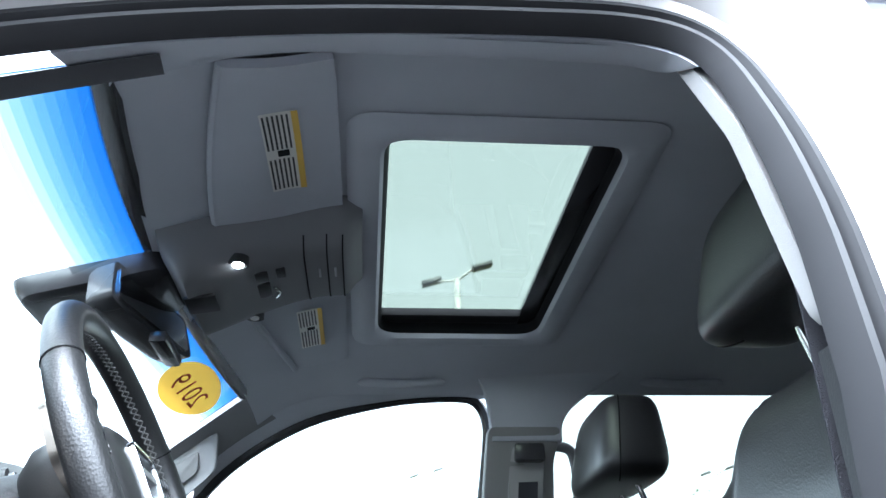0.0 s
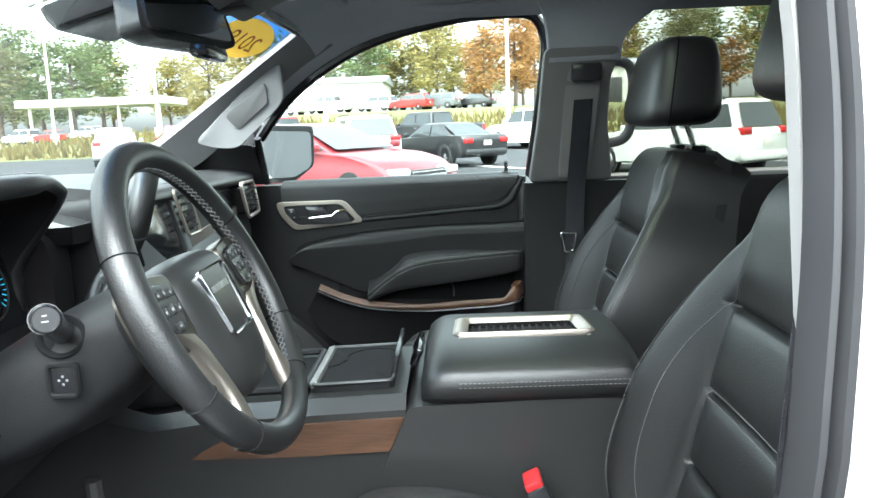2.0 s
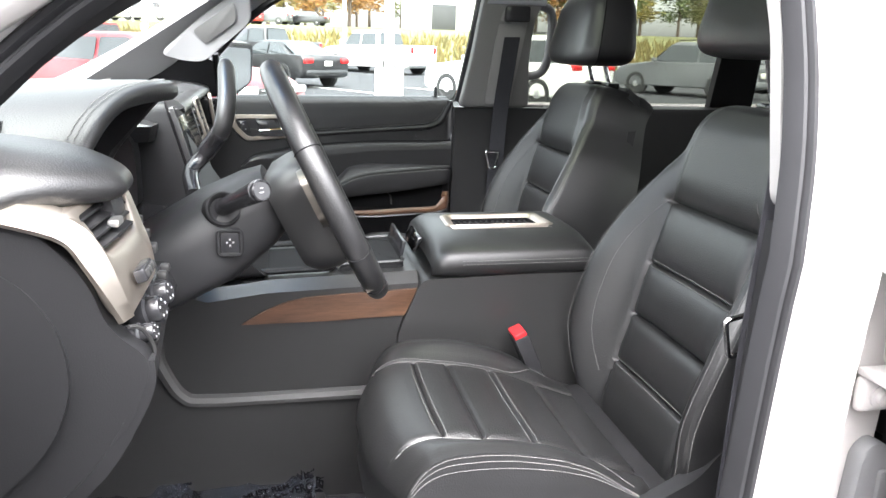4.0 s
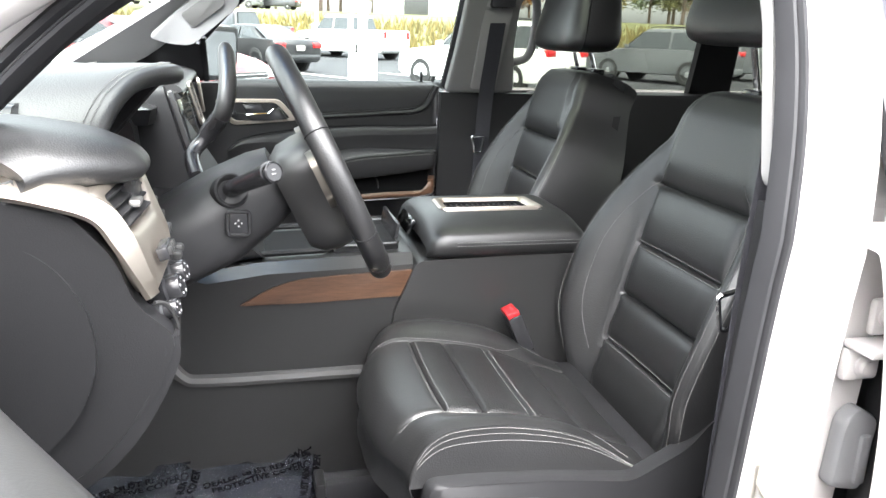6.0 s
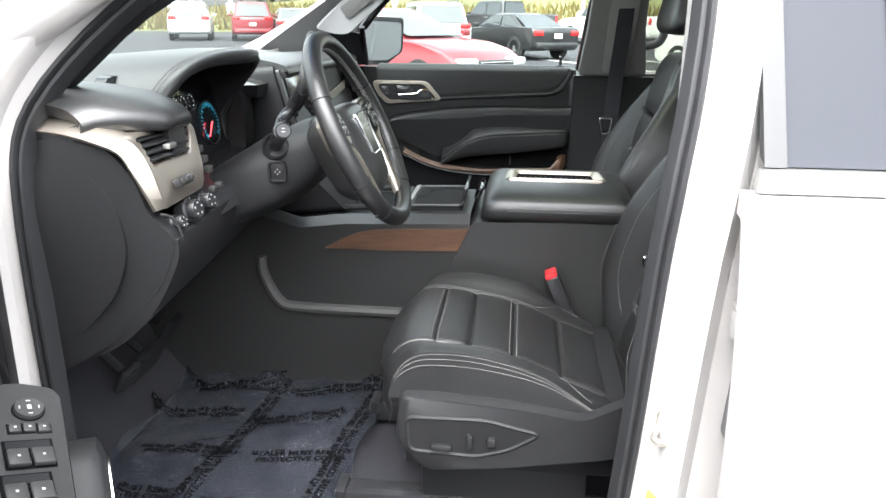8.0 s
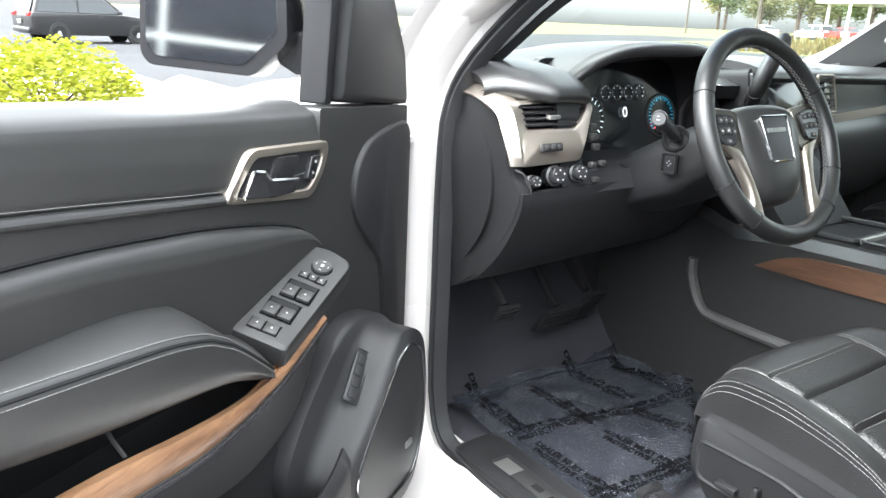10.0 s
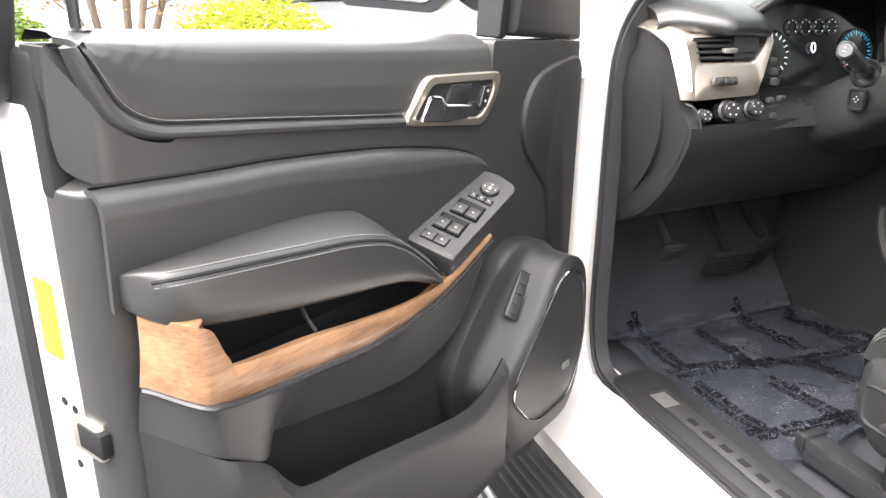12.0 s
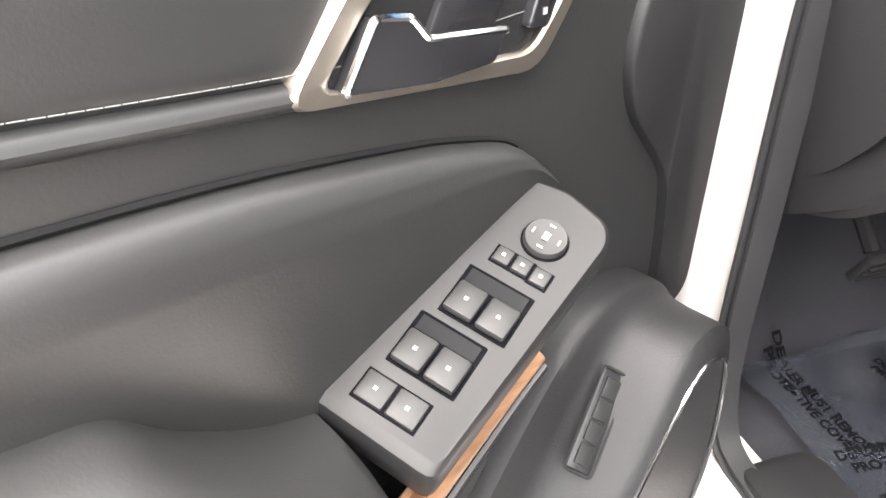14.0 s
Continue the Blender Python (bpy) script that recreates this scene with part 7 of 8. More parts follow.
NEONYELLOW = material("neon_yellow_sticker", (0.55, 0.60, 0.02), 0.5)
GRILLE = material("fine_speaker_mesh", (0.02, 0.02, 0.021), 0.45, grain=0.35, scale=520, vary=0.05, kind="voronoi", depth=0.001)
ddoor = thing("driver_door", (-0.78, -0.893, 0), "open driver door with black leather panel and light wood trim", "car door", "front doors")
ddoor.rotation_euler = (0, 0, radians(-58))
front_door(ddoor, False)
pdoor = thing("passenger_door", (-0.36, 0.86, 0.6), "closed passenger door with black panel toned darker for shade and metal handle surround", "car door", "front doors")
front_door(pdoor, True)
bm = B()
slab(bm, [(-0.60, 0.875, 1.285), (0.15, 0.885, 1.285), (0.165, 0.70, 1.735), (-0.10, 0.70, 1.735), (-0.24, 0.70, 1.69), (-0.45, 0.76, 1.56), (-0.60, 0.82, 1.42)], (0, 0.004, 0))
pg2 = part("window_pane", bm, GLASS, pdoor, "clear window glass")
pg2.visible_shadow = False
# passenger outer mirror
bm = B()
ring = lambda x, g: rounded([V((x, 0.905 - g, 1.47 + g)), V((x, 1.13 + g, 1.463 + g)), V((x, 1.14 + g, 1.35)), V((x, 1.06, 1.315 - g)), V((x, 0.905 - g, 1.322 - g))], 0.02)
swing = Matrix.Translation((-0.572, 1.00, 0)) @ Matrix.Rotation(radians(-32), 4, "Z") @ Matrix.Translation((0, 0, 1.39)) @ Matrix.Rotation(radians(7), 4, "Y") @ Matrix.Translation((0.5, -1.02, -1.39))
loft(bm, [ring(-0.50, 0.0), ring(-0.502, 0.010), ring(-0.54, 0.012), ring(-0.60, -0.01), ring(-0.63, -0.04)], True, True)
bm.transform(swing)
pm = part("outer_mirror", bm, GLOSSBLACK, pdoor, "black outer mirror")
bm = B()
slab(bm, ring(-0.501, -0.006), (0.003, 0, 0))
bm.transform(swing)
part("mirror_glass", bm, MIRROR, pm)

# ---- headliner, visors, overhead console, mirror ----
def head_z(x, y):
    front = smooth(-0.20, -0.54, x) if x < -0.20 else 0
    return 1.803 - ((0.11 - 0.05 * front) if y < 0 else (0.076 - 0.016 * front)) * (abs(y) / 0.62) ** 7 - 0.010 * (y / 0.62) ** 2 - 0.098 * front


SRX0, SRX1, SRY0, SRY1 = -0.130, 0.262, -0.318, 0.428
bm = B()
hx = [-0.485, -0.455, -0.40, -0.34, -0.28, -0.22, SRX0, 0.0, 0.1, SRX1, 0.32, 0.45, 0.7, 1.0, 1.4, 1.9, 2.55]
hy = [-0.612, -0.60, -0.58, -0.54, -0.46, -0.36, SRY0, -0.1, 0.05, 0.2, 0.33, SRY1, 0.52, 0.57, 0.60, 0.625]
hv = {(i, j): bm.verts.new((x + (0.080, 0.062, 0.03, 0.01)[min(i, 3)] * (y / 0.6) ** 2 * (i < 4), y, head_z(x, y))) for i, x in enumerate(hx) for j, y in enumerate(hy)}
for i in range(len(hx) - 1):
    for j in range(len(hy) - 1):
        if not (SRX0 <= hx[i] < SRX1 and SRY0 <= hy[j] < SRY1):
            bm.faces.new((hv[i, j], hv[i + 1, j], hv[i + 1, j + 1], hv[i, j + 1]))
headliner = whole("ceiling", bm, HEADLINER, "charcoal cloth headliner round an open sunroof shade", "headliner", kind="structure", sharp=60)
# header trim between the headliner and the passenger's window
bm = B()
loft(bm, [spline([(-0.56, 0.775, 1.495), (-0.50, 0.755, 1.545), (-0.39, 0.722, 1.620), (-0.26, 0.697, 1.676), (-0.08, 0.690, 1.712), (0.07, 0.690, 1.724), (0.17, 0.69, 1.722)], 5),
          spline([(-0.54, 0.70, 1.575), (-0.48, 0.66, 1.625), (-0.37, 0.62, 1.690), (-0.25, 0.60, 1.73), (-0.08, 0.60, 1.750), (0.07, 0.60, 1.752), (0.17, 0.60, 1.752)], 5)])
bm.normal_update()
bmesh.ops.solidify(bm, geom=bm.faces[:], thickness=0.012)
whole("trim", bm, HEADLINER, "charcoal header trim above the passenger window", "trim", kind="structure", sharp=60)
# and between the headliner and the driver's door seal
bm = B()
edge_ = spline([(x, -(side_y(x, z) - 0.020), z + 0.007) for x, z in ((-0.42, 1.596), (-0.30, 1.645), (-0.132, 1.682), (0.03, 1.694), (0.115, 1.688), (0.165, 1.655), (0.180, 1.610))], 6)
loft(bm, [[V((p.x, lerp(p.y, -0.52, w), lerp(p.z, head_z(p.x, -0.52) - 0.004, w) - 0.010 * math.sin(math.pi * w))) for p in edge_] for w in (0, 0.2, 0.4, 0.6, 0.8, 1.0)])
bm.normal_update()
bmesh.ops.solidify(bm, geom=bm.faces[:], thickness=0.004)
whole("trim", bm, HEADLINER, "charcoal header trim above the driver door", "trim", kind="structure", sharp=60)
# well of the sunroof
well = thing("sunroof_frame", (0.03, 0.1, 1.80), "sunroof well with soft rounded cloth edges", "sunroof")
def sr_ring(out, z, r=0.05):
    return [V((p.x, p.y, z + (head_z(p.x, p.y) - 1.80 if z < 1.80 else 0))) for p in rounded([(SRX0 - out, SRY0 - out, 0), (SRX1 + out, SRY0 - out, 0), (SRX1 + out, SRY1 + out, 0), (SRX0 - out, SRY1 + out, 0)], r, 6)]


bm = B()
loft(bm, [sr_ring(0.045, 1.797), sr_ring(0.03, 1.789), sr_ring(0.012, 1.783), sr_ring(-0.006, 1.787), sr_ring(-0.012, 1.796)], True)
part("cloth_edge", bm, HEADLINER, well, "rounded cloth edge")
bm = B()
loft(bm, [sr_ring(-0.011, 1.795, 0.05), sr_ring(-0.016, 1.803, 0.045), sr_ring(-0.020, 1.812, 0.045), sr_ring(-0.020, 1.832, 0.045), sr_ring(0.05, 1.836, 0.045)], True)
box(bm, (0.06, SRY1 - 0.040, 1.822), (0.36, 0.045, 0.020), 0.004)
part("frame", bm, INK, well, "black sunroof frame")
bm = B()
box(bm, (0.228, 0.055, 1.818), (0.052, 0.72, 0.012), 0.003)
part("shade_edge", bm, GLOSSBLACK, well)
# visors
def visor(name, y0, y1, label):
    ob = thing(name, (-0.30, (y0 + y1) / 2, 1.72), label, "sun visor", "sun visors")
    bm = B()
    n = 10
    def f(s, t):
        y = lerp(y0, y1, s)
        x = lerp(-0.388 + 0.07 * (y / 0.5) ** 2, -0.185, t)
        return V((x, y, head_z(x, y) - 0.006 - 0.012 * math.sin(math.pi * min(1, max(0.02, t)))))
    out = sheet(f, n, n, 0.012)
    part("panel", out, HEADLINER, ob)
    bm = B()
    tube(bm, [f(i / 10, 0.0) + V((0.004, 0, -0.004)) for i in range(11)], 0.008, 8)
    part("hinge_edge", bm, HEADLINER, ob)
    a, b = (lerp(y0, y1, 0.30), lerp(y0, y1, 0.80)) if y0 < 0 else (lerp(y0, y1, 0.30), lerp(y0, y1, 0.80))
    drop = lambda x, y, d: V((x, y, head_z(x, y) - 0.0315 - d))
    def strip(x0, x1, ya, yb, d):
        out = B()
        loft(out, [[drop(lerp(x0, x1, i / 4), lerp(ya, yb, j / 6), d) for j in range(7)] for i in range(5)])
        return out
    lab = part("label", strip(-0.284, -0.234, a, b, 0.0), LABEL, ob, "white and amber warning label")
    part("amber_strip", strip(-0.243, -0.234, a, b, 0.0006), LABELYELLOW, lab)
    for k in range(6):
        for q, w in ((0.24, 0.42), (0.77, 0.40)):
            m = lerp(a, b, q)
            h = (b - a) * w / 2
            part("text_bar", strip(-0.281 + 0.0062 * k, -0.2782 + 0.0062 * k, m - h, m + h, 0.0008), BUTTON, lab)
    part("pictogram", strip(-0.268, -0.252, lerp(a, b, 0.46), lerp(a, b, 0.54), 0.001), INK, lab)
    return ob


visor("sun_visor", -0.52, -0.135, "charcoal cloth driver sun visor with a warning label")
visor("sun_visor", 0.52, 0.16, "charcoal cloth passenger sun visor with a warning label")
# overhead console
ohc = thing("overhead_console", (-0.31, 0, 1.70), "grey overhead console with map lights and buttons", "overhead console")
def oh(s, t):
    x = lerp(-0.465, -0.150, s)
    k = (t - 0.5) * 2
    w = lerp(0.165, 0.135, s)
    d = 0.086 * (1 - abs(k) ** 6) * min(1, s / 0.16 + 0.25) * (1 - 0.06 * s) * (1 - smooth(0.9, 1.0, s) * 0.5)
    return V((x, w * k, head_z(x, 0.0) - d))


part("body", sheet(oh, 24, 24), PILLARTRIM, ohc, sharp=60)
LAMP = glow_material("map_light_glow", (1.0, 0.97, 0.9), 6.0)
DIM = material("frosted_lamp", (0.75, 0.75, 0.72), 0.4)
for y, m in ((-0.104, LAMP), (0.104, DIM)):
    lz = oh((-0.345 + 0.465) / 0.315, 0.5 + 0.5 * y / 0.154).z
    bm = B()
    disc(bm, (-0.345, y, lz), (0, 0, -1), [(0.017, -0.010), (0.017, 0.003), (0.013, 0.004), (0.012, 0.002)], 20)
    lamp = part("map_light", bm, BUTTON, ohc)
    bm = B()
    disc(bm, (-0.345, y, lz - 0.001), (0, 0, -1), [(0.0085, 0), (0.0085, 0.003), (0.006, 0.005)], 20)
    part("lens", bm, m, lamp, "lit map light lens" if y < 0 else "frosted lens")
for x, y, sx, sy in ((-0.41, -0.03, 0.05, 0.06), (-0.315, -0.05, 0.022, 0.03), (-0.315, 0.0, 0.022, 0.05), (-0.285, -0.045, 0.016, 0.03)):
    bm = B()
    box(bm, (x, y, oh((x + 0.465) / 0.315, 0.5).z - 0.001), (sx, sy, 0.006), 0.002, Matrix.Rotation(radians(-9), 4, "Y"))
    part("button", bm, PLASTIC, ohc)
for x in (-0.222, -0.195):
    bm = B()
    box(bm, (x, -0.02, oh((x + 0.465) / 0.315, 0.5).z - 0.002), (0.004, 0.032, 0.003), 0.001, Matrix.Rotation(radians(-9), 4, "Y"))
    part("bright_mark", bm, WHITEINK, ohc)
for x in (-0.245, -0.208, -0.182):
    bm = B()
    tube(bm, [oh((x + 0.465) / 0.315, 0.1 + 0.8 * i / 16) + V((0, 0, -0.0008)) for i in range(17)], 0.0014, 5)
    part("joint", bm, INK, ohc)
bm = B()
tube(bm, spline([(-0.30, 0.0, oh(0.524, 0.5).z), (-0.292, 0.02, oh(0.55, 0.57).z - 0.004), (-0.30, 0.04, oh(0.524, 0.63).z)], 5), 0.003, 6)
part("bright_pull", bm, CHROME, ohc)
# grab handles
for x, y in ((-0.055, 0.615), (0.66, 0.61), (-0.055, -0.615)):
    g = thing("grab_handle", (x, y, 1.73), "charcoal grab handle on the headliner", "grab handle", "grab handles")
    bm = B()
    s = 1 if y > 0 else -1
    tube(bm, spline([(x - 0.11, y, 1.748), (x - 0.085, y - s * 0.02, 1.735), (x, y - s * 0.026, 1.730), (x + 0.085, y - s * 0.02, 1.735), (x + 0.11, y, 1.748)], 6), 0.011, 10)
    part("bar", bm, HEADLINER, g)
# pillar grab handle of the passenger
pg = thing("pillar_grab_handle", (-0.58, 0.66, 1.52), "grey grab handle on the front pillar", "grab handle", "grab handles")
grip_out = rounded([(-0.735, 0.700, 1.443), (-0.68, 0.695, 1.427), (-0.62, 0.685, 1.424), (-0.487, 0.652, 1.535), (-0.488, 0.645, 1.636), (-0.60, 0.672, 1.560)], 0.022)
bm = B()
slab(bm, grip_out, (0, -0.016, -0.006), 0.007)
part("bar", bm, PILLARTRIM, pg)
# thin plate on the grip; its darker grey is the finger hollow's shade
bm = B()
slab(bm, rounded([(-0.645, 0.668, 1.503), (-0.612, 0.662, 1.468), (-0.525, 0.637, 1.532), (-0.530, 0.634, 1.580)], 0.012), (0, -0.003, -0.001), 0.001)
part("finger_shade", bm, RAIL, pg, "darker plate with the finger recess's shade in its colour")
# rear assist handle on the centre pillar
ag = thing("assist_handle", (0.38, 0.74, 1.45), "grey upright assist handle behind the pillar", "grab handle", "grab handles")
bm = B()
tube(bm, spline([(0.325, 0.705, 1.605), (0.372, 0.700, 1.595), (0.388, 0.705, 1.56), (0.392, 0.722, 1.50), (0.390, 0.738, 1.44), (0.372, 0.752, 1.405), (0.325, 0.765, 1.395)], 6), 0.013, 10)
part("bar", bm, PILLARTRIM, ag)
# mirror
mir = thing("rear_view_mirror", (-0.53, 0.0, 1.64), "black rear view mirror with a camera cover", "mirror")
mm = Matrix.Translation((-0.555, 0.0, 1.620)) @ Euler((0, radians(-12), radians(-14))).to_matrix().to_4x4()
bm = B()
slab(bm, rounded([(0.012, -0.135, -0.030), (0.012, -0.12, 0.040), (0.012, 0.12, 0.040), (0.012, 0.135, -0.030), (0.012, 0.10, -0.040), (0.012, -0.10, -0.040)], 0.015), (-0.05, 0, 0), 0.02)
bm.transform(mm)
part("housing", bm, GLOSSBLACK, mir)
bm = B()
slab(bm, rounded([(0.013, -0.118, -0.026), (0.013, -0.108, 0.032), (0.013, 0.108, 0.032), (0.013, 0.118, -0.026)], 0.012), (0.002, 0, 0))
bm.transform(mm)
part("mirror_glass", bm, MIRROR, mir)
bm = B()
tube(bm, spline([(-0.585, 0, 1.63), (-0.60, 0, 1.67), (-0.62, 0, 1.70)], 4), 0.014, 10)
part("stem", bm, GLOSSBLACK, mir)
bm = B()
slab(bm, rounded([(-0.74, -0.10, 1.632), (-0.52, -0.085, 1.70), (-0.52, 0.085, 1.70), (-0.74, 0.10, 1.632)], 0.03), (0.015, 0, -0.035), 0.02)
part("sensor_cover", bm, GLOSSBLACK, mir)
bm = B()
box(bm, (-0.525, 0.03, 1.572), (0.03, 0.12, 0.022), 0.008)
part("button_strip", bm, GLOSSBLACK, mir)
mir.location += V((0.055, -0.012, 0.018))

# ---- the lot: parked vehicles ----
TYRE = material("tyre_rubber", (0.02, 0.02, 0.02), 0.8, vary=0.2)
ALLOY = material("alloy_rim", (0.45, 0.45, 0.46), 0.35, 0.7)
CARGLASS = material("car_window_glass", (0.035, 0.04, 0.042), 0.06, coat=0.5, vary=0.05)
TAIL = material("red_tail_lamp", (0.45, 0.012, 0.012), 0.25, coat=0.5)
HEADLAMP = material("clear_headlamp", (0.6, 0.62, 0.62), 0.15, coat=0.6)
TRIMBLACK = material("black_bumper_plastic", (0.03, 0.03, 0.03), 0.6)


def car_paint(name, c):
    return material(name, c, 0.32, coat=0.4, vary=0.04, stain=1.5)


REDPAINT, BLACKPAINT, WHITEPAINT = car_paint("red_car_paint", (0.19, 0.02, 0.026)), car_paint("black_car_paint", (0.014, 0.014, 0.015)), car_paint("white_car_paint", (0.72, 0.72, 0.70))
SILVERPAINT, GREYPAINT, BRIGHTRED = car_paint("silver_car_paint", (0.45, 0.46, 0.46)), car_paint("grey_car_paint", (0.10, 0.105, 0.11)), car_paint("bright_red_paint", (0.32, 0.018, 0.014))

SHAPES = {
    # length, half width, wheel radius, lower outline from tail to nose, glass house (rear base, rear top, front top, front base), roof height, belt height
    "suv": (4.7, 0.92, 0.36, [(-2.35, 0.45), (-2.36, 0.95), (-2.28, 1.06), (1.02, 1.05), (2.05, 0.93), (2.32, 0.78), (2.36, 0.42)], (-2.26, -2.0, 0.28, 1.02), 1.68, 1.05),
    "crossover": (4.95, 0.93, 0.35, [(-2.45, 0.45), (-2.46, 0.98), (-2.3, 1.07), (1.0, 1.0), (1.6, 0.95), (2.12, 0.82), (2.40, 0.62), (2.46, 0.38)], (-2.2, -1.2, -0.05, 1.12), 1.50, 1.02),
    "sedan": (4.75, 0.9, 0.33, [(-2.35, 0.42), (-2.38, 0.9), (-2.2, 0.98), (1.0, 0.95), (2.0, 0.83), (2.32, 0.68), (2.36, 0.36)], (-1.75, -1.05, 0.3, 1.1), 1.45, 0.95),
    "coupe": (4.76, 0.93, 0.35, [(-2.36, 0.40), (-2.38, 0.86), (-2.3, 0.97), (-1.5, 0.99), (0.75, 0.93), (2.0, 0.86), (2.34, 0.70), (2.38, 0.34)], (-1.75, -0.85, 0.05, 0.85), 1.38, 0.95),
    "pickup": (5.8, 0.98, 0.42, [(-2.9, 0.55), (-2.92, 1.18), (-2.85, 1.26), (1.35, 1.22), (2.6, 1.10), (2.86, 0.92), (2.9, 0.5)], (-0.95, -0.8, 0.85, 1.45), 1.88, 1.22),
}


def parked_car(kind, paint, xy, heading, label, group="parked cars"):
    length, w, wr, low, (rb, rt, ft, fb), roof, belt = SHAPES[kind]
    x0, y0 = xy
    ang = math.atan2(heading[1], heading[0])
    ob = thing({"pickup": "pickup_truck"}.get(kind, "parked_car"), (x0, y0, rise(x0, y0)), label, "truck" if kind == "pickup" else "car", group)
    ob.rotation_euler = (0, 0, ang)

    def put(name, bm, mat, parent=None, lab=""):
        return part(name, bm, mat, parent or ob, lab, local=True)

    line = rounded([(x, 0, z) for x, z in low] + [(length / 2 - 0.15, 0, 0.28), (-length / 2 + 0.15, 0, 0.28)], 0.12, 3)
    c = V((0, 0, 0.7))
    bm = B()
    loft(bm, [[V((p.x * s, y, c.z + (p.z - c.z) * s)) for p in line] for y, s in ((-w, 0.93), (-w * 0.97, 0.975), (-w * 0.88, 1.0), (w * 0.88, 1.0), (w * 0.97, 0.975), (w, 0.93))], True, True)
    body = put("body", bm, paint)
    ring = lambda a, b, z, h: rounded([V((a, -h, z)), V((b, -h, z)), V((b, h, z)), V((a, h, z))], 0.10, 3)
    bm = B()
    loft(bm, [ring(rb, fb, belt - 0.05, w * 0.90), ring(lerp(rb, rt, 0.9), lerp(fb, ft, 0.9), lerp(belt, roof, 0.86), w * 0.75), ring(rt - 0.02, ft + 0.02, roof - 0.03, w * 0.70), ring(rt + 0.12, ft - 0.12, roof, w * 0.60)], True, True)
    put("cabin", bm, paint)
    q = lambda x, z, s: V((x, s * (lerp(w * 0.90, w * 0.755, (z - belt + 0.05) / (roof - belt)) + 0.012), z))
    zb, zt = belt + 0.02, lerp(belt, roof, 0.82)
    edge = lambda z, a, b: lerp(a, b, (z - belt) / (roof - belt))
    mid = (rb + fb) / 2 - 0.05
    for s in (-1, 1):
        spans = [(edge(zb, rb, rt) + 0.16, mid - 0.04, edge(zt, rb, rt) + 0.14), (mid + 0.04, edge(zb, fb, ft) - 0.14, None)]
        for k, (a, b, at) in enumerate(spans):
            bm = B()
            if k == 0:
                slab(bm, rounded([q(a, zb, s), q(b, zb, s), q(b, zt, s), q(max(at, a), zt, s)], 0.04), (0, s * 0.006, 0))
            else:
                slab(bm, rounded([q(a, zb, s), q(b, zb, s), q(edge(zt, fb, ft) - 0.10, zt, s), q(a, zt, s)], 0.04), (0, s * 0.006, 0))
            put("side_window", bm, CARGLASS)
    for a, b, d in ((fb, ft, 0.03), (rb, rt, -0.03)):
        bm = B()
        slab(bm, rounded([V((edge(zb, a, b) + d, -w * 0.78, zb)), V((edge(zb, a, b) + d, w * 0.78, zb)), V((edge(zt + 0.02, a, b) + d, w * 0.64, zt + 0.02)), V((edge(zt + 0.02, a, b) + d, -w * 0.64, zt + 0.02))], 0.06), (d * 0.3, 0, 0.004))
        put("windshield" if d > 0 else "rear_window", bm, CARGLASS)
    for s in (-1, 1):
        for x in (-length * 0.30, length * 0.315):
            bm = B()
            disc(bm, (x, s * (w - 0.20), wr), (0, s, 0), [(wr * 0.6, 0), (wr * 0.98, 0.0), (wr, 0.03), (wr, 0.19), (wr * 0.95, 0.215), (wr * 0.68, 0.215), (wr * 0.64, 0.19)], 28)
            wh = put("wheel", bm, TYRE)
            bm = B()
            disc(bm, (x, s * (w - 0.01), wr), (0, s, 0), [(wr * 0.64, -0.03), (wr * 0.62, 0.0), (wr * 0.5, -0.01), (wr * 0.16, 0.012), (wr * 0.1, 0.014)], 20)
            put("rim", bm, ALLOY, wh)
            bm = B()
            disc(bm, (x, s * (w - 0.155), wr + 0.02), (0, s, 0), [(wr * 1.16, 0), (wr * 1.16, 0.130), (wr * 1.12, 0.134)], 28)
            put("wheel_arch", bm, TRIMBLACK)
        bm = B()
        box(bm, (length / 2 - 0.14, s * w * 0.68, low[-2][1] + 0.03), (0.24, 0.40, 0.13), 0.04)
        put("headlight", bm, HEADLAMP)
        bm = B()
        zt2 = {"pickup": 1.05, "suv": 0.98, "coupe": 0.80, "sedan": 0.82, "crossover": 0.9}[kind]
        box(bm, (-length / 2 + 0.06, s * w * 0.76, zt2), (0.18, 0.34 if kind != "pickup" else 0.2, 0.16 if kind != "pickup" else 0.30), 0.03)
        put("tail_light", bm, TAIL)
        bm = B()
        box(bm, (fb - 0.25, s * (w + 0.09), belt + 0.06), (0.12, 0.20, 0.13), 0.035)
        put("side_mirror", bm, paint)
        bm = B()
        box(bm, (0.1, s * (w - 0.012), belt - 0.12), (0.22, 0.04, 0.035), 0.01)
        put("door_handle", bm, ALLOY if kind == "pickup" else paint)
    bm = B()
    box(bm, (length / 2 - 0.04, 0, low[-2][1] - 0.03), (0.12, w * 0.95, 0.20), 0.03)
    g = put("grille", bm, TRIMBLACK)
    for k in range(3):
        bm = B()
        box(bm, (length / 2 + 0.02, 0, low[-2][1] - 0.09 + 0.06 * k), (0.025, w * 0.92, 0.022), 0.006)
        put("grille_bar", bm, CHROME, g)
    for e in (1, -1):
        bm = B()
        box(bm, (e * (length / 2 - 0.05), 0, 0.44), (0.20, w * 1.75, 0.20), 0.06)
        put("bumper", bm, ALLOY if kind == "pickup" else paint)
    bm = B()
    box(bm, (-length / 2 - 0.055, 0, 0.72 if kind != "pickup" else 0.62), (0.02, 0.30, 0.15), 0.004)
    put("number_plate", bm, LABEL)
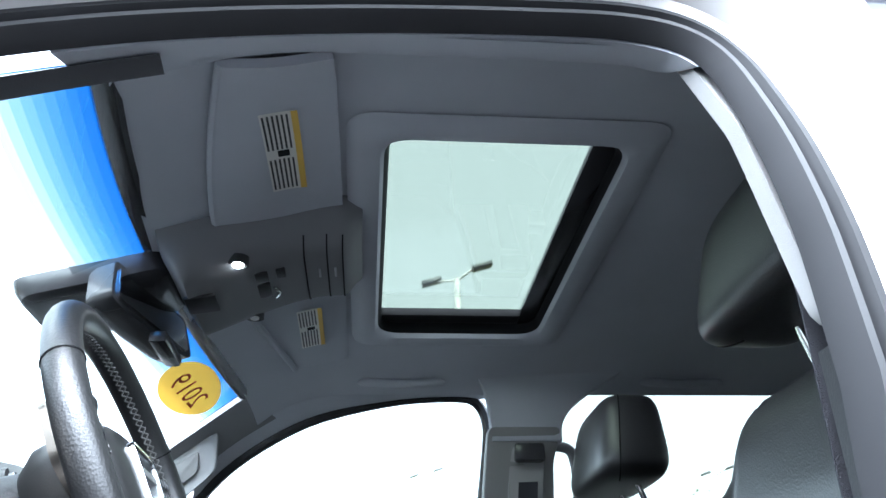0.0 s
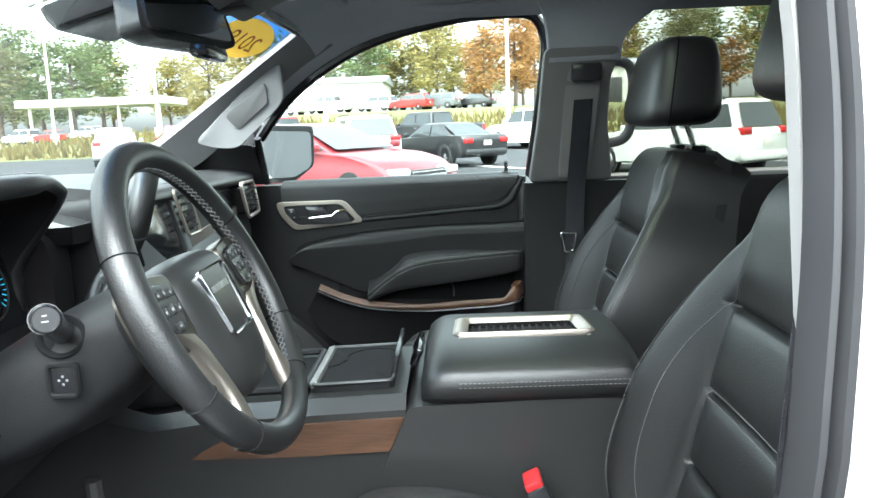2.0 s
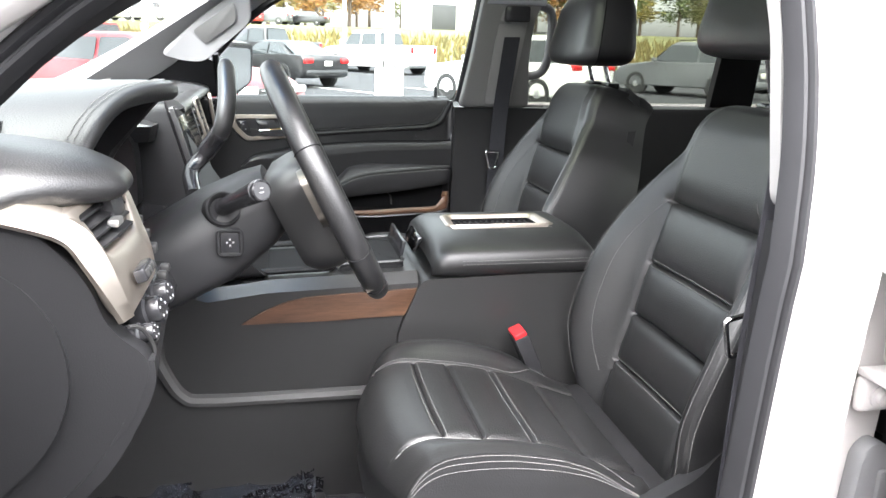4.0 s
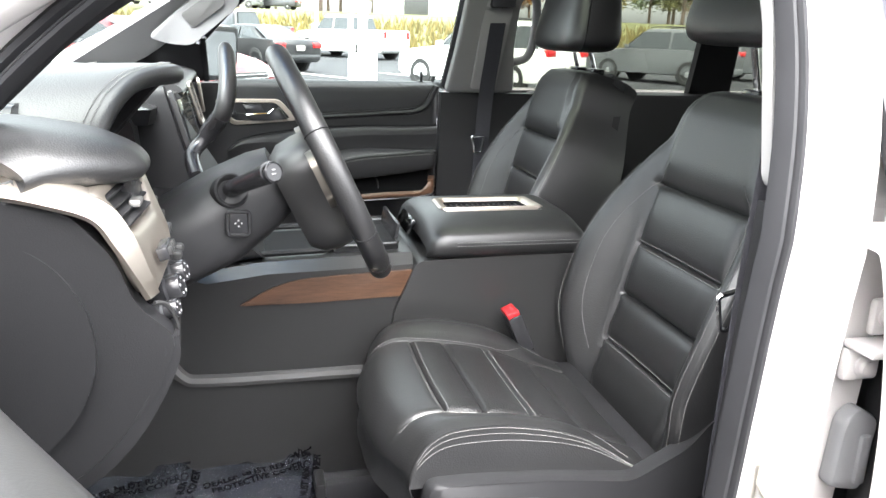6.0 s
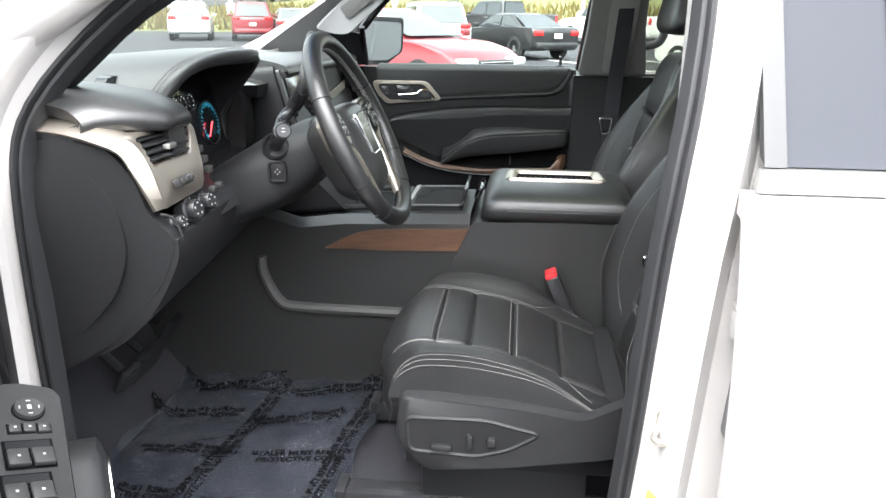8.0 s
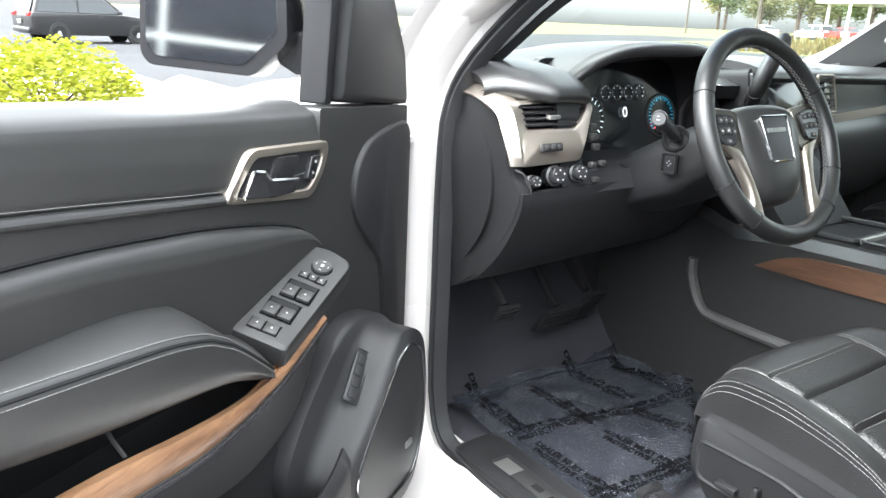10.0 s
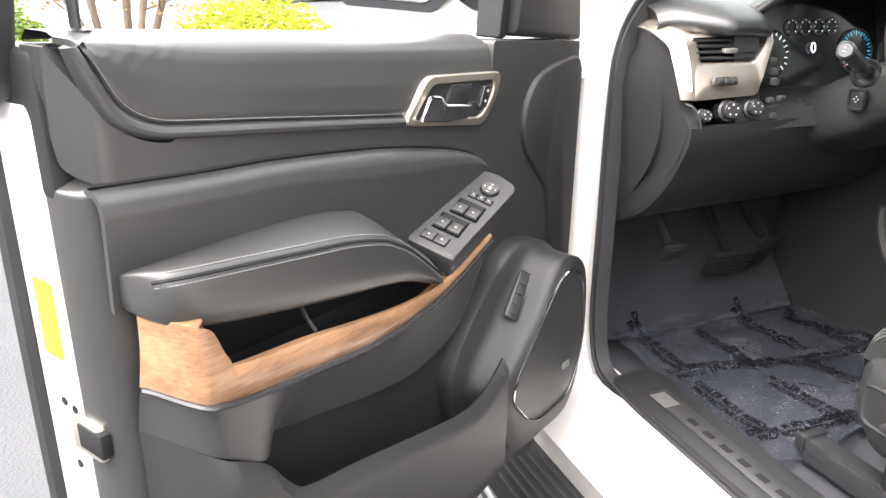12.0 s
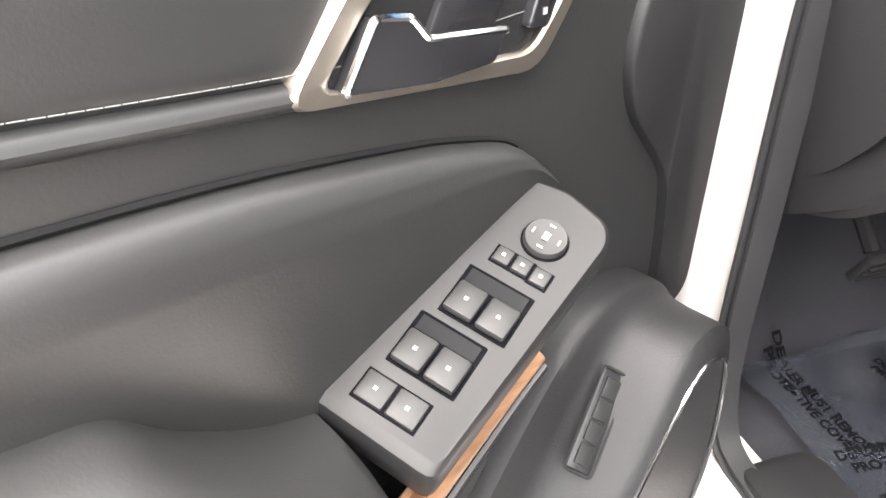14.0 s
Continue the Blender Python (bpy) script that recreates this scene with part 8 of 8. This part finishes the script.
    if kind == "pickup":
        bm = B()
        box(bm, (-1.95, 0, 1.24), (1.75, w * 1.62, 0.06))
        put("cargo_bed", bm, TRIMBLACK)
    if kind == "suv":
        for s in (-1, 1):
            bm = B()
            tube(bm, spline([(-1.7, s * 0.60, roof - 0.01), (-1.6, s * 0.60, roof + 0.05), (0.0, s * 0.60, roof + 0.05), (0.15, s * 0.60, roof - 0.01)], 4), 0.018, 6)
            put("roof_rail", bm, TRIMBLACK)
    return ob


parked_car("crossover", REDPAINT, (-2.45, 12.6), (0.80, -0.60), "dark red crossover parked facing the lot")
parked_car("coupe", BLACKPAINT, (-0.45, 24.4), (-0.60, 0.80), "black coupe with wide red tail lights")
parked_car("pickup", WHITEPAINT, (4.0, 34.8), (-0.61, 0.79), "white crew cab pickup truck")
parked_car("suv", WHITEPAINT, (5.35, 17.3), (-0.57, 0.82), "white compact SUV parked among others")
parked_car("suv", WHITEPAINT, (-3.2, 24.2), (-0.30, 0.95), "white SUV with a dark rear window")
parked_car("pickup", BLACKPAINT, (-1.2, 37.5), (-0.75, 0.66), "black pickup truck with an open bed")
parked_car("pickup", BRIGHTRED, (-8.0, 33.0), (-0.75, 0.66), "bright red pickup truck")
parked_car("suv", SILVERPAINT, (-15.6, 34.0), (-0.35, 0.94), "silver SUV seen from behind")
parked_car("suv", REDPAINT, (-12.9, 34.6), (-0.35, 0.94), "dark red SUV seen from behind")
parked_car("sedan", GREYPAINT, (-10.9, 34.6), (-0.35, 0.94), "dark grey sedan in a row")
parked_car("suv", GREYPAINT, (12.6, 21.5), (-0.5, 0.86), "grey SUV with roof rails")
parked_car("pickup", GREYPAINT, (17.5, 22.5), (-0.5, 0.86), "grey pickup truck in a row")
parked_car("suv", BLACKPAINT, (-31.5, 4.6), (-0.2, 1.0), "black SUV beyond the planting bed")
for k, (x, p, kind) in enumerate(((-27, BLACKPAINT, "pickup"), (-22, SILVERPAINT, "sedan"), (-18.5, WHITEPAINT, "pickup"), (-13.5, WHITEPAINT, "pickup"), (-8.5, WHITEPAINT, "suv"), (-4.5, BRIGHTRED, "suv"), (-1.5, GREYPAINT, "suv"), (2.5, BLACKPAINT, "sedan"), (-40, SILVERPAINT, "sedan"), (-45, BRIGHTRED, "sedan"), (-49, WHITEPAINT, "suv"), (-54, WHITEPAINT, "sedan"))):
    parked_car(kind, p, (x, 84 + 1.5 * math.sin(k * 2.1)), (-0.9 + 0.1 * (k % 3), 0.35), "distant vehicle on the upper lot", "distant vehicles")

# ---- painted bays, light poles, buildings ----
for k in range(7):
    bm = B()
    x, y = -9 + 3.1 * k, 17.5 + 0.25 * k
    a, b = V((x, y, 0)), V((x - 2.9, y + 4.6, 0))
    s = V((0.075, 0.047, 0))
    pts = [a - s, a + s, b + s, b - s]
    loft(bm, [[V((p.x, p.y, rise(p.x, p.y) + 0.006)) for p in pts], [V((p.x, p.y, rise(p.x, p.y) + 0.012)) for p in pts]], True, True)
    whole("bay_line", bm, LINEPAINT, "white painted parking bay line", "road marking", "bay lines", "structure")
POLE = material("white_painted_pole", (0.72, 0.72, 0.70), 0.5)
WOODPOLE = material("weathered_wood_pole", (0.10, 0.085, 0.07), 0.9)


def light_pole(x, y, h, r, base):
    z = rise(x, y)
    ob = thing("light_pole", (x, y, z), "white lot light pole with twin lamp heads", "light pole", "light poles")
    bm = B()
    rod(bm, (x, y, z), (x, y, z + h), r, r * 0.7, 12)
    part("shaft", bm, POLE, ob)
    bm = B()
    disc(bm, (x, y, z - 0.05), (0, 0, 1), [(base, 0), (base, 0.78), (base * 0.95, 0.82)], 24)
    part("pedestal", bm, POLE, ob, "pale concrete pedestal")
    bm = B()
    tube(bm, [(x - 0.55, y + 0.25, z + h), (x, y, z + h - 0.1), (x + 0.55, y - 0.25, z + h + 0.25)], 0.04, 6)
    part("arm", bm, POLE, ob)
    for s in (-1, 1):
        bm = B()
        box(bm, (x + s * 0.72, y - s * 0.3, z + h + 0.12 * s + 0.12), (0.62, 0.34, 0.14), 0.04, Matrix.Rotation(radians(-18), 4, "Y"))
        part("lamp_head", bm, GREYPAINT, ob)


light_pole(2.34, 18.55, 11.0, 0.13, 0.38)
light_pole(3.4, 46.0, 10.5, 0.11, 0.3)
light_pole(-20.5, 52.0, 10.5, 0.11, 0.3)
light_pole(-31.0, 58.0, 10.5, 0.11, 0.3)
light_pole(-10.5, 62.0, 10.5, 0.11, 0.3)
light_pole(22.0, 46.0, 10.5, 0.11, 0.3)
for x, y in ((-49, 74), (-72, 92)):
    bm = B()
    z = rise(x, y)
    rod(bm, (x, y, z), (x, y, z + 13), 0.16, 0.11, 10)
    rod(bm, (x - 1.1, y, z + 12.1), (x + 1.1, y, z + 12.1), 0.06, 0.06, 6)
    whole("utility_pole", bm, WOODPOLE, "weathered wooden utility pole", "utility pole", "utility poles")
METALWALL = material("pale_metal_siding", (0.60, 0.59, 0.55), 0.6, grain=0.5, scale=14, vary=0.05, kind="weave", depth=0.02)
ROOFGREY = material("grey_roof_sheet", (0.28, 0.29, 0.30), 0.6, vary=0.1)
def low_building(name, x0, x1, y0, y1, h, mat, label, doors):
    z = rise((x0 + x1) / 2, y0) - 0.3
    ob = thing(name, ((x0 + x1) / 2, (y0 + y1) / 2, z), label, "building")
    bm = B()
    box(bm, ((x0 + x1) / 2, (y0 + y1) / 2, z + h / 2), (x1 - x0, y1 - y0, h), 0.05)
    part("wall", bm, mat, ob)
    bm = B()
    slab(bm, [(x0 - 0.4, y0 - 0.4, z + h), (x0 - 0.4, (y0 + y1) / 2, z + h + 1.2), (x0 - 0.4, y1 + 0.4, z + h)], (x1 - x0 + 0.8, 0, 0))
    part("roof", bm, ROOFGREY, ob)
    for a in doors:
        bm = B()
        box(bm, (a, y0 - 0.02, z + 1.7), (3.0, 0.12, 3.2), 0.02)
        part("door", bm, TRIMBLACK, ob)
    return ob


low_building("metal_building", -31, -9, 100, 114, 4.4, METALWALL, "long pale metal clad building", (-27.5, -24.0))
low_building("white_house", 15, 27, 92, 100, 4.6, METALWALL, "low white house behind the bank", (19.0,))
# covered forecourt at the far left
fc = thing("canopy", (-44, 96, rise(-44, 96)), "pale flat canopy on posts", "canopy")
bm = B()
box(bm, (-44, 96, rise(-44, 96) + 4.6), (18, 9, 0.9), 0.05)
part("roof", bm, METALWALL, fc)
for x in (-52, -47, -41, -36):
    bm = B()
    rod(bm, (x, 93, rise(-44, 96) - 0.6), (x, 93, rise(-44, 96) + 4.3), 0.2, n=10)
    part("post", bm, POLE, fc)
# showroom behind the camera, seen in the mirrors
show = thing("showroom", (2, -16, 0), "white showroom front with a grid of large windows", "building")
bm = B()
box(bm, (2, -18, 3.2), (44, 3.0, 6.4), 0.05)
part("wall", bm, POLE, show)
for i in range(9):
    for j in range(2):
        bm = B()
        slab(bm, [(-12.7 + 3 * i, -16.48, 0.5 + 2.3 * j), (-9.85 + 3 * i, -16.48, 0.5 + 2.3 * j), (-9.85 + 3 * i, -16.48, 2.65 + 2.3 * j), (-12.7 + 3 * i, -16.48, 2.65 + 2.3 * j)], (0, 0.03, 0))
        part("pane", bm, DARKPANE, show)

# ---- trees and planting ----
BARK = material("grey_brown_bark", (0.10, 0.075, 0.06), 0.9, grain=0.8, scale=40, vary=0.3, depth=0.01)
def leaf_material(name, dark, light):
    m = bpy.data.materials.new(name)
    m.use_nodes = True
    n, l = m.node_tree.nodes, m.node_tree.links
    b = n["Principled BSDF"]
    b.inputs["Roughness"].default_value = 0.7
    geo, r = n.new("ShaderNodeNewGeometry"), n.new("ShaderNodeValToRGB")
    r.color_ramp.elements[0].color, r.color_ramp.elements[1].color = (*dark, 1), (*light, 1)
    l.new(geo.outputs["Random Per Island"], r.inputs["Fac"])
    l.new(r.outputs["Color"], b.inputs["Base Color"])
    thin, mix = n.new("ShaderNodeBsdfTranslucent"), n.new("ShaderNodeMixShader")
    mix.inputs["Fac"].default_value = 0.45
    l.new(r.outputs["Color"], thin.inputs["Color"])
    l.new(b.outputs["BSDF"], mix.inputs[1])
    l.new(thin.outputs["BSDF"], mix.inputs[2])
    l.new(mix.outputs["Shader"], n["Material Output"].inputs["Surface"])
    return m


LEAVES = [leaf_material("green_leaves", (0.085, 0.115, 0.045), (0.150, 0.180, 0.075)), leaf_material("yellow_leaves", (0.200, 0.175, 0.060), (0.310, 0.255, 0.085)),
          leaf_material("orange_leaves", (0.235, 0.125, 0.045), (0.360, 0.190, 0.065)), leaf_material("olive_leaves", (0.120, 0.125, 0.055), (0.185, 0.172, 0.080))]
BUSHLEAF = leaf_material("lime_shrub_leaves", (0.16, 0.19, 0.012), (0.36, 0.38, 0.03))
DARKBUSH = leaf_material("deep_green_leaves", (0.05, 0.09, 0.015), (0.13, 0.19, 0.03))
BROWNLEAF = leaf_material("rusty_leaves", (0.12, 0.06, 0.02), (0.25, 0.15, 0.04))


def leaf(bm, c, size, rnd):
    d = V((rnd.uniform(-1, 1), rnd.uniform(-1, 1), rnd.uniform(-1, 1))).normalized()
    a, b = frame_of(d)
    w = size * rnd.uniform(0.3, 0.5)
    pts = [c - a * size * 0.5, c + b * w * 0.5, c + a * size * 0.5, c - b * w * 0.5]
    bm.faces.new([bm.verts.new(p) for p in pts])


def tree(name, seed, h, spread, leaves, mat, size, label):
    rnd = random.Random(seed)
    ob = thing(name, (0, 0, 0), label, "tree", "far trees")
    bm = B()
    tips = []
    top = V((rnd.uniform(-0.3, 0.3), rnd.uniform(-0.3, 0.3), h * 0.8))
    trunk = spline([(0, 0, 0), (0.1, 0.05, h * 0.25), (top.x * 0.6, top.y * 0.6, h * 0.55), top], 4)
    tube(bm, trunk, [lerp(0.022 * h, 0.004 * h, i / (len(trunk) - 1)) for i in range(len(trunk))], 7)
    for k in range(16):
        t = 0.25 + 0.7 * k / 16
        p = trunk[min(len(trunk) - 1, int(t * len(trunk)))]
        a = k * 2.4 + rnd.uniform(-0.4, 0.4)
        r = spread * (1.05 - 0.75 * abs(t - 0.42)) * rnd.uniform(0.6, 1.05)
        e = p + V((math.cos(a) * r, math.sin(a) * r, h * rnd.uniform(0.06, 0.16)))
        m = p.lerp(e, 0.5) + V((0, 0, h * 0.03))
        tube(bm, [p, m, e], [0.008 * h, 0.005 * h, 0.002 * h], 5)
        tips += [p.lerp(e, 0.6), e, m]
    tips += [top, top + V((0, 0, h * 0.12))]
    part("trunk", bm, BARK, ob)
    bm = B()
    for k in range(leaves):
        c = rnd.choice(tips)
        g = V((rnd.gauss(0, 1), rnd.gauss(0, 1), rnd.gauss(0, 0.8))) * spread * 0.17
        leaf(bm, c + g, size * rnd.uniform(0.6, 1.4), rnd)
    part("crown", bm, mat, ob, smooth=False)
    return ob


rnd = random.Random(5)
kinds = [tree("far_tree", 10 + i, 13, 3.6, 2600, LEAVES[i], 0.55, lab) for i, lab in enumerate(("green broadleaf tree in early autumn", "yellowing broadleaf tree behind the lot", "orange autumn tree behind the lot", "olive green broadleaf tree"))]
spots = []
for k in range(46):
    x = -95 + 4.4 * k + rnd.uniform(-1.5, 1.5)
    spots.append((x, 122 + rnd.uniform(-6, 14), rnd.uniform(0.85, 1.35), rnd.choice((0, 0, 1, 3, 3, 1) if x < 8 else (0, 1, 2, 2, 3))))
spots += [(4.5, 104, 0.95, 2), (9.0, 108, 1.15, 2), (-2.0, 112, 1.1, 1), (-14, 118, 1.2, 0), (30, 100, 1.0, 3), (40, 92, 1.1, 0), (50, 84, 1.0, 3), (58, 74, 1.0, 1), (66, 60, 1.0, 0), (-52, 104, 1.25, 0), (-60, 100, 1.2, 3)]
for k, (x, y, s, i) in enumerate(spots):
    m = Matrix.Translation((x, y, rise(x, y) - 0.2)) @ Matrix.Rotation(rnd.uniform(0, 6.2), 4, "Z") @ Matrix.Diagonal((s, s, s * rnd.uniform(0.85, 1.15), 1))
    copy_thing(kinds[i], m)
for i, kd in enumerate(kinds):
    x, y = -30 + 17 * i, 140
    kd.location = (x, y, rise(x, y) - 0.2)


def shrub(name, c, r, h, count, mat, size, label, seed):
    """A clipped bush: stems inside a ragged skin of leaves."""
    rnd = random.Random(seed)
    ob = thing(name, c, label, "shrub", "shrubs")
    bm = B()
    for k in range(14):
        a = k * 2.4
        tube(bm, [c, V(c) + V((math.cos(a) * r * 0.4, math.sin(a) * r * 0.4, h * 0.5)), V(c) + V((math.cos(a) * r * 0.75, math.sin(a) * r * 0.75, h * 0.75))], [0.02, 0.012, 0.005], 5)
    part("stem", bm, BARK, ob)
    bm = B()
    for k in range(count):
        a, u = rnd.uniform(0, math.tau), rnd.random()
        t = math.acos(1 - u)
        s = rnd.uniform(0.78, 1.05) * (1 + 0.10 * math.sin(5 * a + 2) * math.sin(3 * t))
        leaf(bm, V(c) + V((math.cos(a) * math.sin(t) * r * s, math.sin(a) * math.sin(t) * r * s, 0.06 + math.cos(t) * h * s)), size * rnd.uniform(0.6, 1.4), rnd)
    part("foliage", bm, mat, ob, smooth=False)
    return ob


shrub("lime_shrub", (-8.3, -0.42, 0.06), 1.05, 0.92, 9000, BUSHLEAF, 0.075, "rounded lime green shrub in the planting bed", 1)
shrub("lime_shrub", (-7.2, -3.6, 0.06), 0.75, 0.72, 4500, BUSHLEAF, 0.075, "lime green shrub in the planting bed", 2)
shrub("green_shrub", (-9.4, -3.35, 0.06), 0.95, 1.0, 6000, DARKBUSH, 0.08, "deep green shrub in the planting bed", 3)
stems = thing("small_tree", (-8.9, -1.75, 0.06), "small multi stemmed tree with sparse rusty leaves", "tree")
rnd = random.Random(8)
bm = B()
tips = []
for a, lean, hh in ((2.6, 0.85, 2.6), (3.9, 0.55, 2.9), (1.2, 0.75, 2.7), (0.3, 0.35, 3.1), (5.4, 0.9, 2.4)):
    b = V((-8.9 + 0.12 * math.cos(a), -1.75 + 0.2 * math.sin(a), 0.04))
    line = spline([b, b + V((math.cos(a) * lean * 0.25, math.sin(a) * lean * 0.35, hh * 0.33)), b + V((math.cos(a) * lean * 0.6, math.sin(a) * lean * 0.8, hh * 0.66)), b + V((math.cos(a) * lean, math.sin(a) * lean * 1.3, hh))], 5)
    tube(bm, line, [lerp(0.055, 0.018, i / (len(line) - 1)) for i in range(len(line))], 8)
    for k in range(6):
        p = line[5 + k * 2]
        e = p + V((rnd.uniform(-0.5, 0.5), rnd.uniform(-0.6, 0.6), rnd.uniform(0.15, 0.5)))
        tube(bm, [p, e], [0.012, 0.004], 5)
        tips += [e, p.lerp(e, 0.6)]
part("trunk", bm, BARK, stems)
bm = B()
for k in range(1300):
    p = rnd.choice(tips)
    leaf(bm, p + V((rnd.gauss(0, 0.14), rnd.gauss(0, 0.16), rnd.gauss(0, 0.12))), 0.07 * rnd.uniform(0.6, 1.3), rnd)
part("crown", bm, BROWNLEAF, stems, smooth=False)
bm = B()
slab(bm, spline([(-6.3, -4.6, 0.0), (-6.2, -2.0, 0.0), (-6.6, 0.4, 0.0), (-9.0, 1.1, 0.0), (-11.0, 0.4, 0.0), (-11.4, -2.5, 0.0), (-10.8, -4.8, 0.0)], 6, True), (0, 0, 0.07), 0.03)
whole("planting_bed", bm, MULCH, "brown mulch bed round the shrubs", "planting bed", kind="structure")
bm = B()
slab(bm, [(-26, -9, 0.0), (-11.5, -9, 0.0), (-11.5, 2.6, 0.0), (-26, 2.6, 0.0)], (0, 0, 0.05))
whole("pavement", bm, CONCRETE, "pale concrete pavement behind the bed", "pavement", kind="structure")
# weeds on the bank
rnd = random.Random(21)
WEEDS = leaf_material("dry_weeds", (0.085, 0.07, 0.025), (0.22, 0.17, 0.06))
bm = B()
for k in range(9000):
    y = 40.5 + 26 * rnd.random() ** 1.6
    x = rnd.uniform(-30, 60)
    z = rise(x, y)
    hgt = rnd.uniform(0.25, 0.8)
    a = rnd.uniform(0, math.tau)
    d = V((math.cos(a), math.sin(a), 0)) * hgt * 0.35
    bm.faces.new([bm.verts.new(p) for p in (V((x, y, z - 0.05)) - d * 0.5, V((x, y, z - 0.05)) + d * 0.5, V((x, y, z + hgt)) + d)])
tagged(part("weeds", bm, WEEDS, smooth=False), "dry autumn weeds on the bank", "weeds", kind="stuff")
